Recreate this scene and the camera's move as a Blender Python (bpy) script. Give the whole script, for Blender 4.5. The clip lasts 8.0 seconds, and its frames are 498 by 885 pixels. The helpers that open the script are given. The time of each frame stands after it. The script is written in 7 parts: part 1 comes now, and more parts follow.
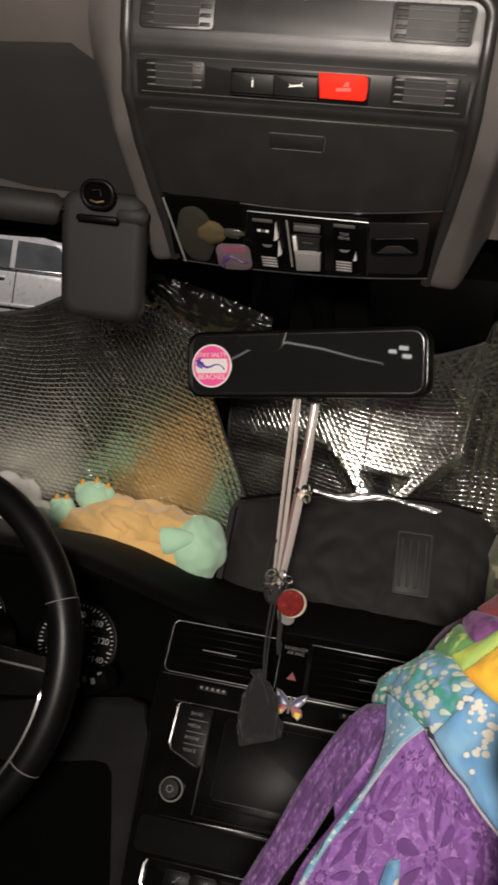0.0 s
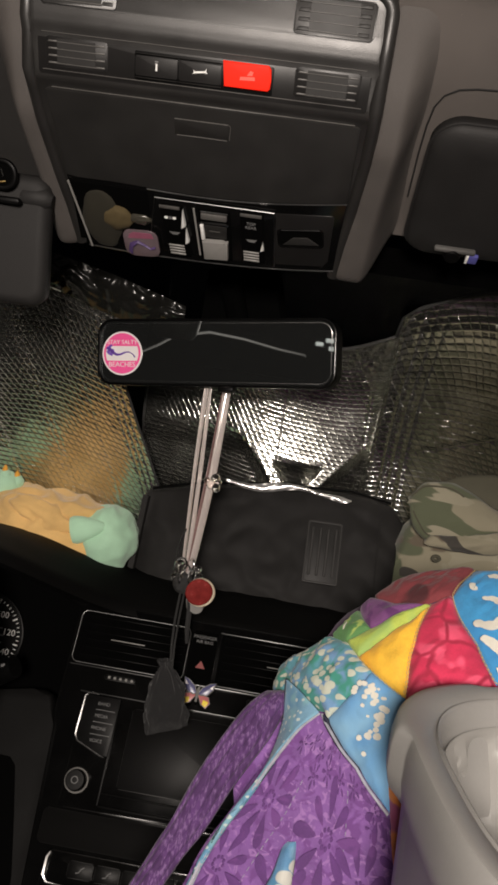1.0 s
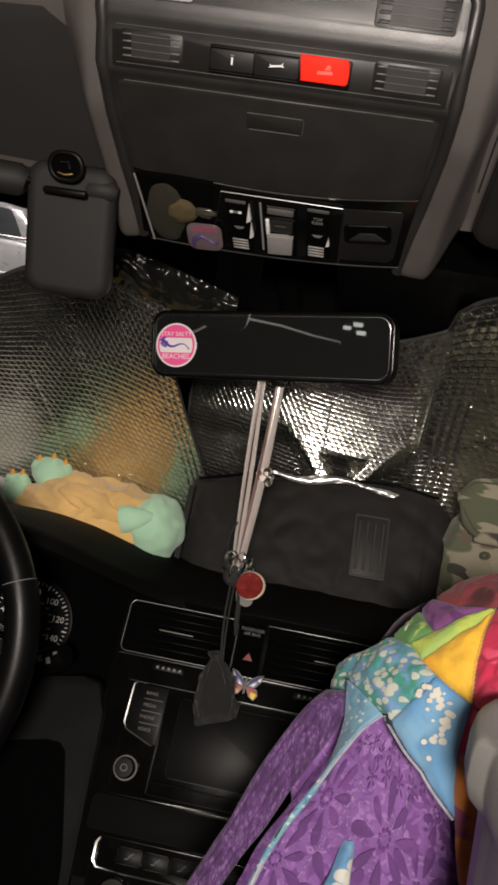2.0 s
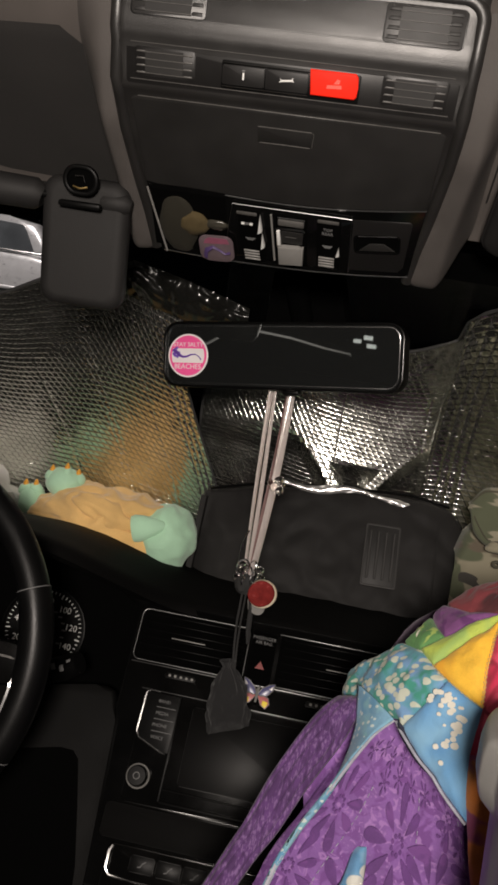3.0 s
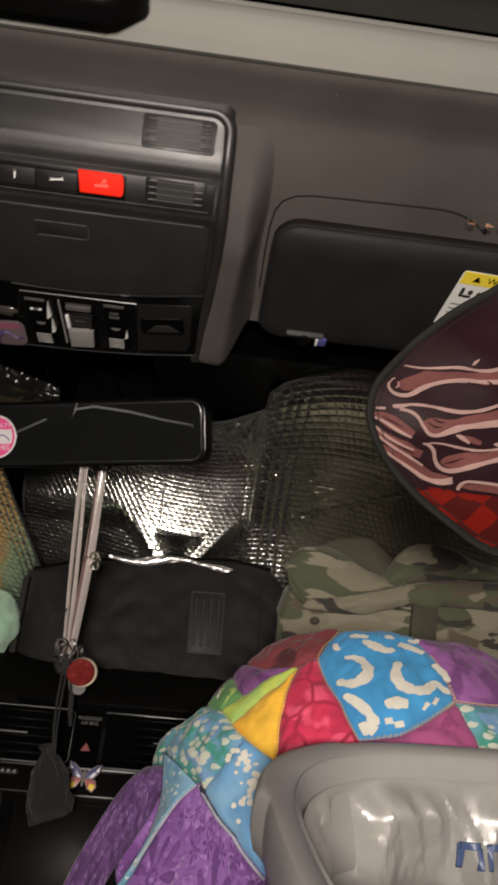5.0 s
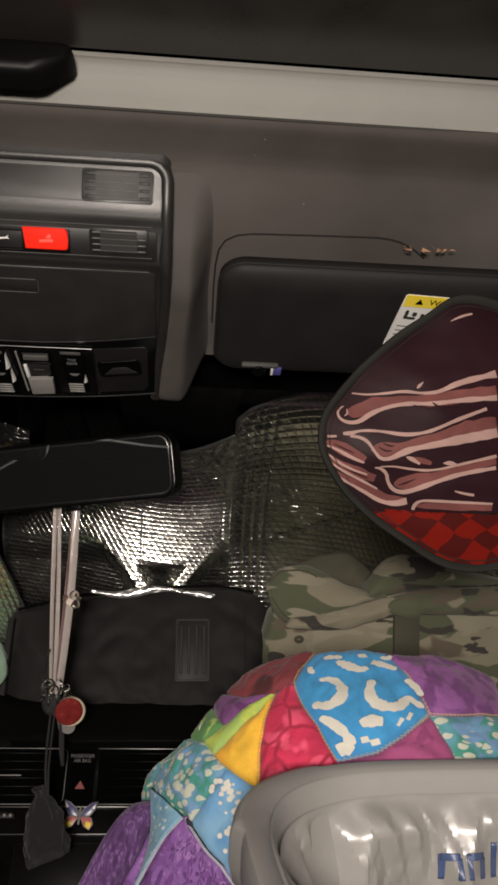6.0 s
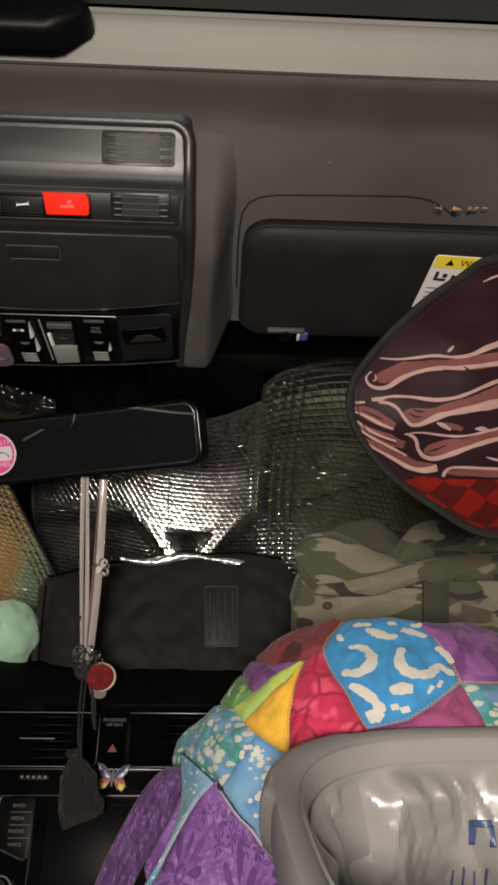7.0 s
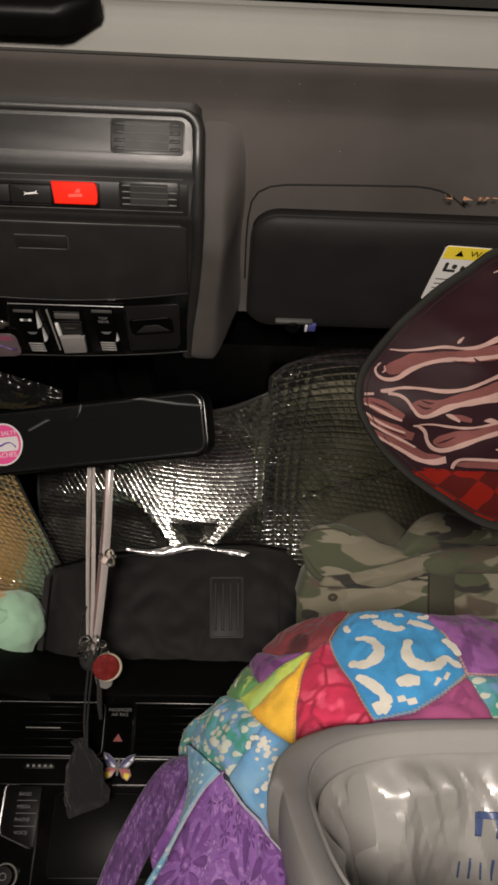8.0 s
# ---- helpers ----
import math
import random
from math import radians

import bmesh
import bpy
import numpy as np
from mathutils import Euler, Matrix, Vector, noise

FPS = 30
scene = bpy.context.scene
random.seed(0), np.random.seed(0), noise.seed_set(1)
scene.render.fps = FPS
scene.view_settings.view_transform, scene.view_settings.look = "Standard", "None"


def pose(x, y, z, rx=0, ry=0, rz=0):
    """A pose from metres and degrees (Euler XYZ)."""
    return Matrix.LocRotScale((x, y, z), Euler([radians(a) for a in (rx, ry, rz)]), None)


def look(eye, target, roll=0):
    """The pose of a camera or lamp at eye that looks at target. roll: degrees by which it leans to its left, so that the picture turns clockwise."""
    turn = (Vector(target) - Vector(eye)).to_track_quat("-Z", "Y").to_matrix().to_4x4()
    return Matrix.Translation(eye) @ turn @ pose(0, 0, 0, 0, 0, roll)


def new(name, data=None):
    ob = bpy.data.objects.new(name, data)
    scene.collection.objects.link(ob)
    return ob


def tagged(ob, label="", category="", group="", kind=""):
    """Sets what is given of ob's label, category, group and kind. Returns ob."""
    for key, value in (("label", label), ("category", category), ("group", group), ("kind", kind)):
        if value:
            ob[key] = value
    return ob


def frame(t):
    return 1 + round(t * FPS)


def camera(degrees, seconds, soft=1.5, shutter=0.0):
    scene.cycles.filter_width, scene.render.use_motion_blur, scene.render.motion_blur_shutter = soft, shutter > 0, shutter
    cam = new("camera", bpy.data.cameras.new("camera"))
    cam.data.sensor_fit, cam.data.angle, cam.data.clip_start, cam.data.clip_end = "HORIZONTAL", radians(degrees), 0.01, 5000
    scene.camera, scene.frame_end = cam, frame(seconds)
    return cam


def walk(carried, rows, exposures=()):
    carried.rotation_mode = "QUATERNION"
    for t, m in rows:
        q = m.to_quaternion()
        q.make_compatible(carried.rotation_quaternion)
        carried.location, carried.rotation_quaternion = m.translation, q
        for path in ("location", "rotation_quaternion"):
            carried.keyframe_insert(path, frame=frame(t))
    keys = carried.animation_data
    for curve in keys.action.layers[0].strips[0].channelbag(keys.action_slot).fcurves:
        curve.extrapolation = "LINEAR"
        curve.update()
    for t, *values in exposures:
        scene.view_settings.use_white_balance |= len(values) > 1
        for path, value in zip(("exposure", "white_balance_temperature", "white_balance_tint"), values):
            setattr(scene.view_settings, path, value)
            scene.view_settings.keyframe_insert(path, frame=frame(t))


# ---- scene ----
# ---------------------------------------------------------------- camera
cam = camera(36.0, 8.0, soft=3.0, shutter=0.3)
# seconds, eye x y z, turn rx ry rz
PATH = [
    (0.0, 0.0802, 0.0008, 1.1766, 88.19, -8.04, 9.30),
    (0.5, 0.0892, -0.0076, 1.1865, 88.24, -8.58, 5.35),
    (1.0, 0.0989, 0.0029, 1.1783, 88.26, -8.85, 3.87),
    (1.5, 0.0831, 0.0029, 1.1778, 87.76, -9.48, 4.28),
    (2.0, 0.0660, 0.0042, 1.1851, 86.66, -9.76, 5.73),
    (2.2, 0.0671, 0.0010, 1.1825, 86.50, -9.62, 6.61),
    (3.3, 0.0666, -0.0061, 1.1805, 88.14, -9.56, 6.40),
    (3.5, 0.0727, -0.0091, 1.1831, 88.54, -9.29, 5.99),
    (4.0, 0.0829, -0.0128, 1.1884, 90.00, -8.24, 3.83),
    (4.5, 0.1155, -0.0282, 1.1934, 92.29, -6.77, -0.77),
    (5.0, 0.1217, -0.0282, 1.1899, 94.21, -6.13, -3.87),
    (5.2, 0.1384, -0.0479, 1.2051, 95.33, -3.56, -3.56),
    (6.3, 0.1428, -0.0437, 1.2079, 95.03, -1.21, -4.01),
    (6.5, 0.1436, -0.0389, 1.2097, 93.75, -0.77, -3.19),
    (7.0, 0.1425, -0.0384, 1.2085, 92.59, -1.17, -2.37),
    (7.5, 0.1405, -0.0370, 1.2076, 92.06, -1.82, -2.44),
    (8.0, 0.1394, -0.0368, 1.2079, 91.97, -1.45, -2.10),
]
walk(cam, [(t, pose(x, y, z, rx, ry, rz)) for t, x, y, z, rx, ry, rz in PATH], exposures=((0.0, 0.42), (1.0, 0.27), (2.0, 0.25), (3.5, 0.13), (4.2, 0.10), (5.0, 0.02), (6.5, 0.0), (8.0, 0.0)))

# ---------------------------------------------------------------- light
world = bpy.data.worlds.new("night")
scene.world = world
world.use_nodes = True
world.node_tree.nodes["Background"].inputs[0].default_value = (0.55, 0.6, 0.75, 1)
world.node_tree.nodes["Background"].inputs[1].default_value = 0.0003
scene.view_settings.exposure = 0.0

# unseen lamp added behind the front seats, for the light from near the camera
UNSEEN_LAMP = Vector((0.085, -0.42, 1.275))
lamp = bpy.data.lights.new("lantern_bulb", "POINT")
lamp.energy, lamp.color, lamp.shadow_soft_size = 48.0, (1.0, 0.89, 0.80), 0.07
new("lantern_bulb", lamp).location = UNSEEN_LAMP
# street lamp over the parked car ahead
street = bpy.data.lights.new("street_light", "SPOT")
street.energy, street.color, street.spot_size, street.spot_blend, street.shadow_soft_size = 900.0, (1.0, 0.9, 0.86), radians(50), 0.5, 0.1
new("street_light", street).matrix_world = look((-4.2, 5.6, 5.6), (-4.9, 8.7, 2.4))


# ---------------------------------------------------------------- materials
def nodes_of(m):
    return m.node_tree.nodes, m.node_tree.links


def mat(name, color, rough=0.5, metal=0.0, var=0.2, scale=25.0, bump=0.15, bscale=350.0, dist=0.0006, spec=0.5, sheen=0.0, coat=0.0):
    """Plain surface: colour that wanders at two scales, fine relief, uneven gloss."""
    m = bpy.data.materials.new(name)
    m.use_nodes = True
    n, l = nodes_of(m)
    b = n["Principled BSDF"]
    tc = n.new("ShaderNodeTexCoord")
    big = n.new("ShaderNodeTexNoise"); big.inputs["Scale"].default_value = scale; big.inputs["Detail"].default_value = 4
    fine = n.new("ShaderNodeTexNoise"); fine.inputs["Scale"].default_value = bscale; fine.inputs["Detail"].default_value = 3
    for t in (big, fine):
        l.new(tc.outputs["Object"], t.inputs["Vector"])
    mixf = n.new("ShaderNodeMath"); mixf.operation = "MULTIPLY_ADD"
    mixf.inputs[1].default_value = 0.35
    l.new(fine.outputs["Fac"], mixf.inputs[0]); l.new(big.outputs["Fac"], mixf.inputs[2])
    ramp = n.new("ShaderNodeMapRange")
    ramp.inputs["From Min"].default_value, ramp.inputs["From Max"].default_value = 0.35, 1.0
    ramp.inputs["To Min"].default_value, ramp.inputs["To Max"].default_value = 1 - var, 1 + var
    l.new(mixf.outputs[0], ramp.inputs["Value"])
    mul = n.new("ShaderNodeVectorMath"); mul.operation = "SCALE"
    mul.inputs[0].default_value = color
    l.new(ramp.outputs["Result"], mul.inputs["Scale"])
    l.new(mul.outputs["Vector"], b.inputs["Base Color"])
    rr = n.new("ShaderNodeMapRange")
    rr.inputs["To Min"].default_value, rr.inputs["To Max"].default_value = max(0.02, rough - 0.1), min(1, rough + 0.1)
    l.new(big.outputs["Fac"], rr.inputs["Value"]); l.new(rr.outputs["Result"], b.inputs["Roughness"])
    b.inputs["Metallic"].default_value = metal
    b.inputs["Specular IOR Level"].default_value = spec
    b.inputs["Sheen Weight"].default_value = sheen
    b.inputs["Coat Weight"].default_value = coat
    if bump:
        bp = n.new("ShaderNodeBump"); bp.inputs["Strength"].default_value = bump; bp.inputs["Distance"].default_value = dist
        l.new(fine.outputs["Fac"], bp.inputs["Height"]); l.new(bp.outputs["Normal"], b.inputs["Normal"])
    return m


def camo_mat(name, shift=0.0, olive=0.505, brown=0.56, dark=0.60):
    """Woodland camouflage cloth: four colours in torn blotches and a twill weave."""
    m = mat(name, (0.2, 0.2, 0.2), rough=0.9, bump=0.35, bscale=900, sheen=0.2)
    n, l = nodes_of(m)
    b = n["Principled BSDF"]
    tc = n["Texture Coordinate"]
    last = None
    base = (0.28, 0.255, 0.18, 1)
    for i, (c, sc, th) in enumerate((((0.108, 0.120, 0.072, 1), 9.0, olive), ((0.135, 0.110, 0.078, 1), 11.0, brown), ((0.055, 0.050, 0.043, 1), 19.0, dark), ((0.32, 0.295, 0.215, 1), 17.0, 0.61))):
        mp = n.new("ShaderNodeMapping"); mp.inputs["Location"].default_value = (3.1 * i + shift, 1.7 * i, 0.9 * i + shift); mp.inputs["Scale"].default_value = (0.7, 1.0, 1.5)
        no = n.new("ShaderNodeTexNoise"); no.inputs["Scale"].default_value = sc; no.inputs["Detail"].default_value = 2.5; no.inputs["Distortion"].default_value = 0.6
        l.new(tc.outputs["Object"], mp.inputs["Vector"]); l.new(mp.outputs["Vector"], no.inputs["Vector"])
        st = n.new("ShaderNodeMapRange"); st.inputs["From Min"].default_value = th - 0.008; st.inputs["From Max"].default_value = th + 0.008
        l.new(no.outputs["Fac"], st.inputs["Value"])
        mx = n.new("ShaderNodeMix"); mx.data_type = "RGBA"
        mx.inputs["B"].default_value = (0, 0, 0, 1)
        mx.inputs[7].default_value = c
        if last is None:
            mx.inputs[6].default_value = base
        else:
            l.new(last, mx.inputs[6])
        l.new(st.outputs["Result"], mx.inputs[0])
        last = mx.outputs[2]
    l.new(last, b.inputs["Base Color"])
    return m


def batik(name, ground, blot, scale=40.0, th=0.55, soft=0.02, kind="noise", third=None, stretch=(1, 1, 1), warp=1.0):
    """Hand-dyed cotton: a mottled ground, blotches of a second dye and fine crumple."""
    m = mat(name, ground[:3], rough=0.85, var=0.25, scale=60, bump=0.25, bscale=700, sheen=0.15)
    n, l = nodes_of(m)
    b = n["Principled BSDF"]
    tc = n["Texture Coordinate"]
    src = b.inputs["Base Color"].links[0].from_socket
    dyes = [(blot, scale, th, kind)] + ([third] if third else [])
    for i, (c, sc, t, k) in enumerate(dyes):
        mp = n.new("ShaderNodeMapping"); mp.inputs["Scale"].default_value = stretch; mp.inputs["Location"].default_value = (i * 2.3, i, 0.4)
        l.new(tc.outputs["Object"], mp.inputs["Vector"])
        if k == "noise":
            tx = n.new("ShaderNodeTexNoise"); tx.inputs["Scale"].default_value = sc; tx.inputs["Detail"].default_value = 2; tx.inputs["Distortion"].default_value = warp
            out = tx.outputs["Fac"]
        else:
            tx = n.new("ShaderNodeTexVoronoi"); tx.inputs["Scale"].default_value = sc
            tx.feature = "SMOOTH_F1" if k == "dots" else "DISTANCE_TO_EDGE"
            out = tx.outputs["Distance"]
        l.new(mp.outputs["Vector"], tx.inputs["Vector"])
        st = n.new("ShaderNodeMapRange")
        lo, hi = (t - soft, t + soft) if k == "noise" else (t + soft, t - soft)
        st.inputs["From Min"].default_value, st.inputs["From Max"].default_value = lo, hi
        l.new(out, st.inputs["Value"])
        mx = n.new("ShaderNodeMix"); mx.data_type = "RGBA"
        l.new(st.outputs["Result"], mx.inputs[0]); l.new(src, mx.inputs[6]); mx.inputs[7].default_value = (*c[:3], 1)
        src = mx.outputs[2]
    l.new(src, b.inputs["Base Color"])
    return m


def math_node(n, l, op, a, b):
    k = n.new("ShaderNodeMath")
    k.operation = op
    for i, x in enumerate((a, b)):
        if isinstance(x, (int, float)):
            k.inputs[i].default_value = x
        else:
            l.new(x, k.inputs[i])
    return k.outputs[0]


def check_mat(name, a, c, scale):
    """Printed cloth with a skewed check of two reds."""
    m = mat(name, a, rough=0.6, var=0.2, bump=0.1, bscale=900, spec=0.06)
    n, l = nodes_of(m)
    b = n["Principled BSDF"]
    mp = n.new("ShaderNodeMapping"); mp.inputs["Rotation"].default_value = (0, 0, radians(32)); mp.inputs["Scale"].default_value = (1.0, 1.5, 0.001)
    ck = n.new("ShaderNodeTexChecker"); ck.inputs["Scale"].default_value = scale
    ck.inputs["Color1"].default_value, ck.inputs["Color2"].default_value = (*a, 1), (*c, 1)
    no = n.new("ShaderNodeTexNoise"); no.inputs["Scale"].default_value = 30.0; no.inputs["Detail"].default_value = 1.0
    wob = n.new("ShaderNodeVectorMath"); wob.operation = "MULTIPLY_ADD"; wob.inputs[1].default_value = (0.018, 0.018, 0.0)
    l.new(n["Texture Coordinate"].outputs["Object"], no.inputs["Vector"]); l.new(no.outputs["Color"], wob.inputs[0])
    l.new(n["Texture Coordinate"].outputs["Object"], wob.inputs[2])
    l.new(wob.outputs["Vector"], mp.inputs["Vector"]); l.new(mp.outputs["Vector"], ck.inputs["Vector"])
    l.new(ck.outputs["Color"], b.inputs["Base Color"])
    return m


HEADLINER = mat("headliner_cloth", (0.077, 0.0682, 0.0625), rough=0.95, var=0.26, scale=9, bump=0.5, bscale=9, dist=0.0005, spec=0.25)
CONSOLE = mat("console_plastic", (0.017, 0.0162, 0.0155), rough=0.39, var=0.2, scale=30, bump=0.35, bscale=1500, dist=0.0003, spec=0.58)
PIANO = mat("black_button_plastic", (0.0105, 0.0100, 0.0098), rough=0.38, var=0.2, scale=30, bump=0.1, bscale=1500, dist=0.0001, spec=0.25)
LIDMAT = mat("smooth_black_lid", (0.0158, 0.0152, 0.0146), rough=0.5, var=0.2, scale=30, bump=0.2, bscale=1500, dist=0.0002, spec=0.3)
GLOSS = mat("gloss_black_plastic", (0.0030, 0.0030, 0.0030), rough=0.16, var=0.3, bump=0.03, spec=0.24)
SATIN = mat("satin_black_plastic", (0.0026, 0.0026, 0.0026), rough=0.42, var=0.25, bump=0.2, bscale=1200, dist=0.0003, spec=0.12)
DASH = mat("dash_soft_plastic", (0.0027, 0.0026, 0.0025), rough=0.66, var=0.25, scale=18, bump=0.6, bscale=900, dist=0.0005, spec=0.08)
RED = mat("red_button_plastic", (0.90, 0.022, 0.008), rough=0.6, var=0.08, bump=0.02, spec=0.15)
CHROME = mat("satin_chrome", (0.62, 0.62, 0.62), rough=0.22, metal=1.0, var=0.1, bump=0.03)
SILVER = mat("silver_switch_plastic", (0.2, 0.195, 0.185), rough=0.4, metal=0.0, var=0.1, bump=0.05)
DIMCHROME = mat("dim_chrome", (0.19, 0.19, 0.19), rough=0.35, metal=1.0, var=0.2, bump=0.05)
MARK = mat("white_print", (0.72, 0.72, 0.7), rough=0.6, var=0.15, bump=0.0)
DIMMARK = mat("grey_print", (0.13, 0.13, 0.13), rough=0.6, var=0.2, bump=0.0)
ROOFTRIM = mat("grey_roof_trim", (0.200, 0.197, 0.180), rough=0.7, var=0.12, scale=10, bump=0.3, bscale=900, dist=0.0003)
GLASSDARK = mat("dark_roof_glass", (0.02, 0.018, 0.016), rough=0.3, var=0.4, bump=0.0)
VISOR = mat("visor_vinyl", (0.0128, 0.0122, 0.0119), rough=0.65, var=0.2, scale=25, bump=0.45, bscale=1000, dist=0.0004, spec=0.28)
# paler grey: light caught by console edges put into the colour; also switch caps
GLINTGREY = mat("edge_glint_grey", (0.074, 0.071, 0.067), rough=0.45, var=0.35, scale=60, bump=0.1)
# headliner colour cut by a fifth: softer light on the mouldings put into it
MOULD = mat("shaded_headliner_moulding", (0.061, 0.0543, 0.0500), rough=0.75, var=0.2, scale=30, bump=0.4, bscale=1200, dist=0.0004)

def foil_mat(name):
    """Metal film pressed into rows of slanted cells, each lying a little differently."""
    m = mat(name, (0.88, 0.88, 0.82), rough=0.17, metal=0.985, var=0.12, scale=40, bump=0.15, bscale=140, dist=0.0006)
    n, l = nodes_of(m)
    b = n["Principled BSDF"]
    uv = n.new("ShaderNodeUVMap"); uv.uv_map = "metres"
    sep = n.new("ShaderNodeSeparateXYZ")
    l.new(uv.outputs["UV"], sep.inputs[0])
    row = math_node(n, l, "DIVIDE", sep.outputs["Y"], 0.0072)
    row = math_node(n, l, "ADD", row, math_node(n, l, "MULTIPLY", sep.outputs["X"], 24.0))
    rowi, rowf = math_node(n, l, "FLOOR", row, 0), math_node(n, l, "FRACT", row, 0)
    col = math_node(n, l, "DIVIDE", sep.outputs["X"], 0.0086)
    col = math_node(n, l, "ADD", col, math_node(n, l, "MULTIPLY", row, 0.46))
    coli, colf = math_node(n, l, "FLOOR", col, 0), math_node(n, l, "FRACT", col, 0)

    def pillow_of(f, power):
        d = math_node(n, l, "ABSOLUTE", math_node(n, l, "MULTIPLY_ADD", f, 2.0), 0)
        d.node.inputs[0].links[0].from_node.inputs[2].default_value = -1.0
        return math_node(n, l, "SUBTRACT", 1.0, math_node(n, l, "POWER", d, power))

    cell = math_node(n, l, "MULTIPLY", pillow_of(rowf, 4.0), pillow_of(colf, 5.0))
    ident = n.new("ShaderNodeCombineXYZ")
    l.new(coli, ident.inputs[0]); l.new(rowi, ident.inputs[1])
    white = n.new("ShaderNodeTexWhiteNoise"); white.noise_dimensions = "2D"
    l.new(ident.outputs[0], white.inputs["Vector"])
    wsep = n.new("ShaderNodeSeparateColor")
    l.new(white.outputs["Color"], wsep.inputs[0])
    for f, ch in ((rowf, "Red"), (colf, "Green")):
        lean = math_node(n, l, "MULTIPLY", math_node(n, l, "SUBTRACT", wsep.outputs[ch], 0.5), 1.15)
        cell = math_node(n, l, "ADD", cell, math_node(n, l, "MULTIPLY", lean, f))
    bp = n.new("ShaderNodeBump"); bp.inputs["Strength"].default_value = 1.0; bp.inputs["Distance"].default_value = 0.00034
    l.new(cell, bp.inputs["Height"])
    l.new(n["Bump"].outputs["Normal"], bp.inputs["Normal"])
    l.new(bp.outputs["Normal"], b.inputs["Normal"])
    return m


FOIL = foil_mat("foil_film")
FOILEDGE = mat("foil_binding", (0.03, 0.03, 0.03), rough=0.7)
BAGCLOTH = mat("black_nylon", (0.0185, 0.0178, 0.0175), rough=0.7, var=0.3, scale=20, bump=0.4, bscale=1000, dist=0.0004, sheen=0.0, spec=0.22)
CAMO = camo_mat("camouflage_cloth", 1.9, 0.53, 0.59)
CAMOHUMP = camo_mat("pale_camouflage_cloth", 4.1, 0.50, 0.62, 0.565)
CAMOFLAP = camo_mat("olive_camouflage_cloth", 2.3, 0.37, 0.68, 0.72)
WEB = mat("olive_webbing", (0.085, 0.08, 0.056), rough=0.9, bump=0.6, bscale=800)
PLUSHTAN = mat("tan_plush", (0.78, 0.5, 0.19), rough=0.95, var=0.16, scale=22, bump=0.5, bscale=900, dist=0.0008, sheen=0.35)
PLUSHMINT = mat("mint_plush", (0.46, 0.74, 0.52), rough=0.95, var=0.14, scale=26, bump=0.6, bscale=900, dist=0.0008, sheen=0.35)
CLAW = mat("orange_felt", (0.75, 0.36, 0.05), rough=0.9)
BIN = mat("grey_bin_plastic", (0.305, 0.298, 0.285), rough=0.45, var=0.08, scale=20, bump=0.2, bscale=700, dist=0.0003)
LINER = mat("grey_bin_liner", (0.31, 0.302, 0.286), rough=0.34, var=0.12, scale=25, bump=0.3, bscale=110, dist=0.0006, spec=1.0)
LETTER = mat("blue_print", (0.06, 0.09, 0.20), rough=0.4, bump=0.0)
LEATHER = mat("black_leather", (0.0030, 0.0030, 0.0031), rough=0.38, var=0.25, bump=0.2, bscale=700, spec=0.2)
PALE = mat("white_cotton", (0.62, 0.61, 0.60), rough=0.9, var=0.1, bump=0.3)
PAINT = mat("silver_car_paint", (0.45, 0.45, 0.46), rough=0.3, metal=0.4, var=0.08, bump=0.0, coat=0.5)
CARGLASS = mat("tinted_car_glass", (0.05, 0.055, 0.06), rough=0.1, var=0.5, scale=3, bump=0.0)
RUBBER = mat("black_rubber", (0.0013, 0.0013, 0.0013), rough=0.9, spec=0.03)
ASPHALT = mat("asphalt", (0.05, 0.05, 0.05), rough=0.95, var=0.4, scale=3, bump=0.8, bscale=120, dist=0.01)
PINK = mat("pink_vinyl", (0.85, 0.10, 0.32), rough=0.35, var=0.08, bump=0.0)
VIOLET = mat("violet_ink", (0.16, 0.07, 0.42), rough=0.4, bump=0.0)
WHITEV = mat("white_vinyl", (0.80, 0.76, 0.76), rough=0.35, var=0.06, bump=0.0)
YELLOWP = mat("yellow_print", (0.85, 0.66, 0.05), rough=0.5, var=0.08, bump=0.0)
PAPER = mat("label_paper", (0.72, 0.71, 0.68), rough=0.6, var=0.06, bump=0.05)
REDGLOSS = mat("red_enamel", (0.2, 0.024, 0.022), rough=0.25, var=0.35, scale=120, bump=0.1)
CREAM = mat("cream_enamel", (0.70, 0.60, 0.45), rough=0.4)
FELT = mat("charcoal_felt", (0.0085, 0.0085, 0.0092), rough=0.97, var=0.3, scale=60, bump=0.8, bscale=900, dist=0.0008, sheen=0.2)
CORD = mat("black_cord", (0.02, 0.02, 0.02), rough=0.9)
BINDING = mat("black_binding", (0.021, 0.021, 0.019), rough=0.85, bump=0.7, bscale=700, spec=0.08)
MARBLE = mat("plum_print_cloth", (0.019, 0.0070, 0.0095), rough=0.5, var=0.3, scale=18, bump=0.15, bscale=900, spec=0.09)
PRINTPALE = mat("pale_pink_print", (0.33, 0.215, 0.190), rough=0.5, var=0.2, scale=45, bump=0.1, bscale=900, spec=0.06)
PRINTROSE = mat("rose_print_cloth", (0.135, 0.050, 0.046), rough=0.5, var=0.35, scale=40, bump=0.1, bscale=900, spec=0.06)
PRINTDARK = mat("dark_plum_print", (0.030, 0.010, 0.012), rough=0.5, var=0.3, scale=45, bump=0.1, bscale=900, spec=0.06)
REDPRINT = check_mat("red_check_cloth", (0.150, 0.0085, 0.005), (0.058, 0.007, 0.006), 44.0)
THREAD = mat("gold_thread", (0.48, 0.36, 0.16), rough=0.7)
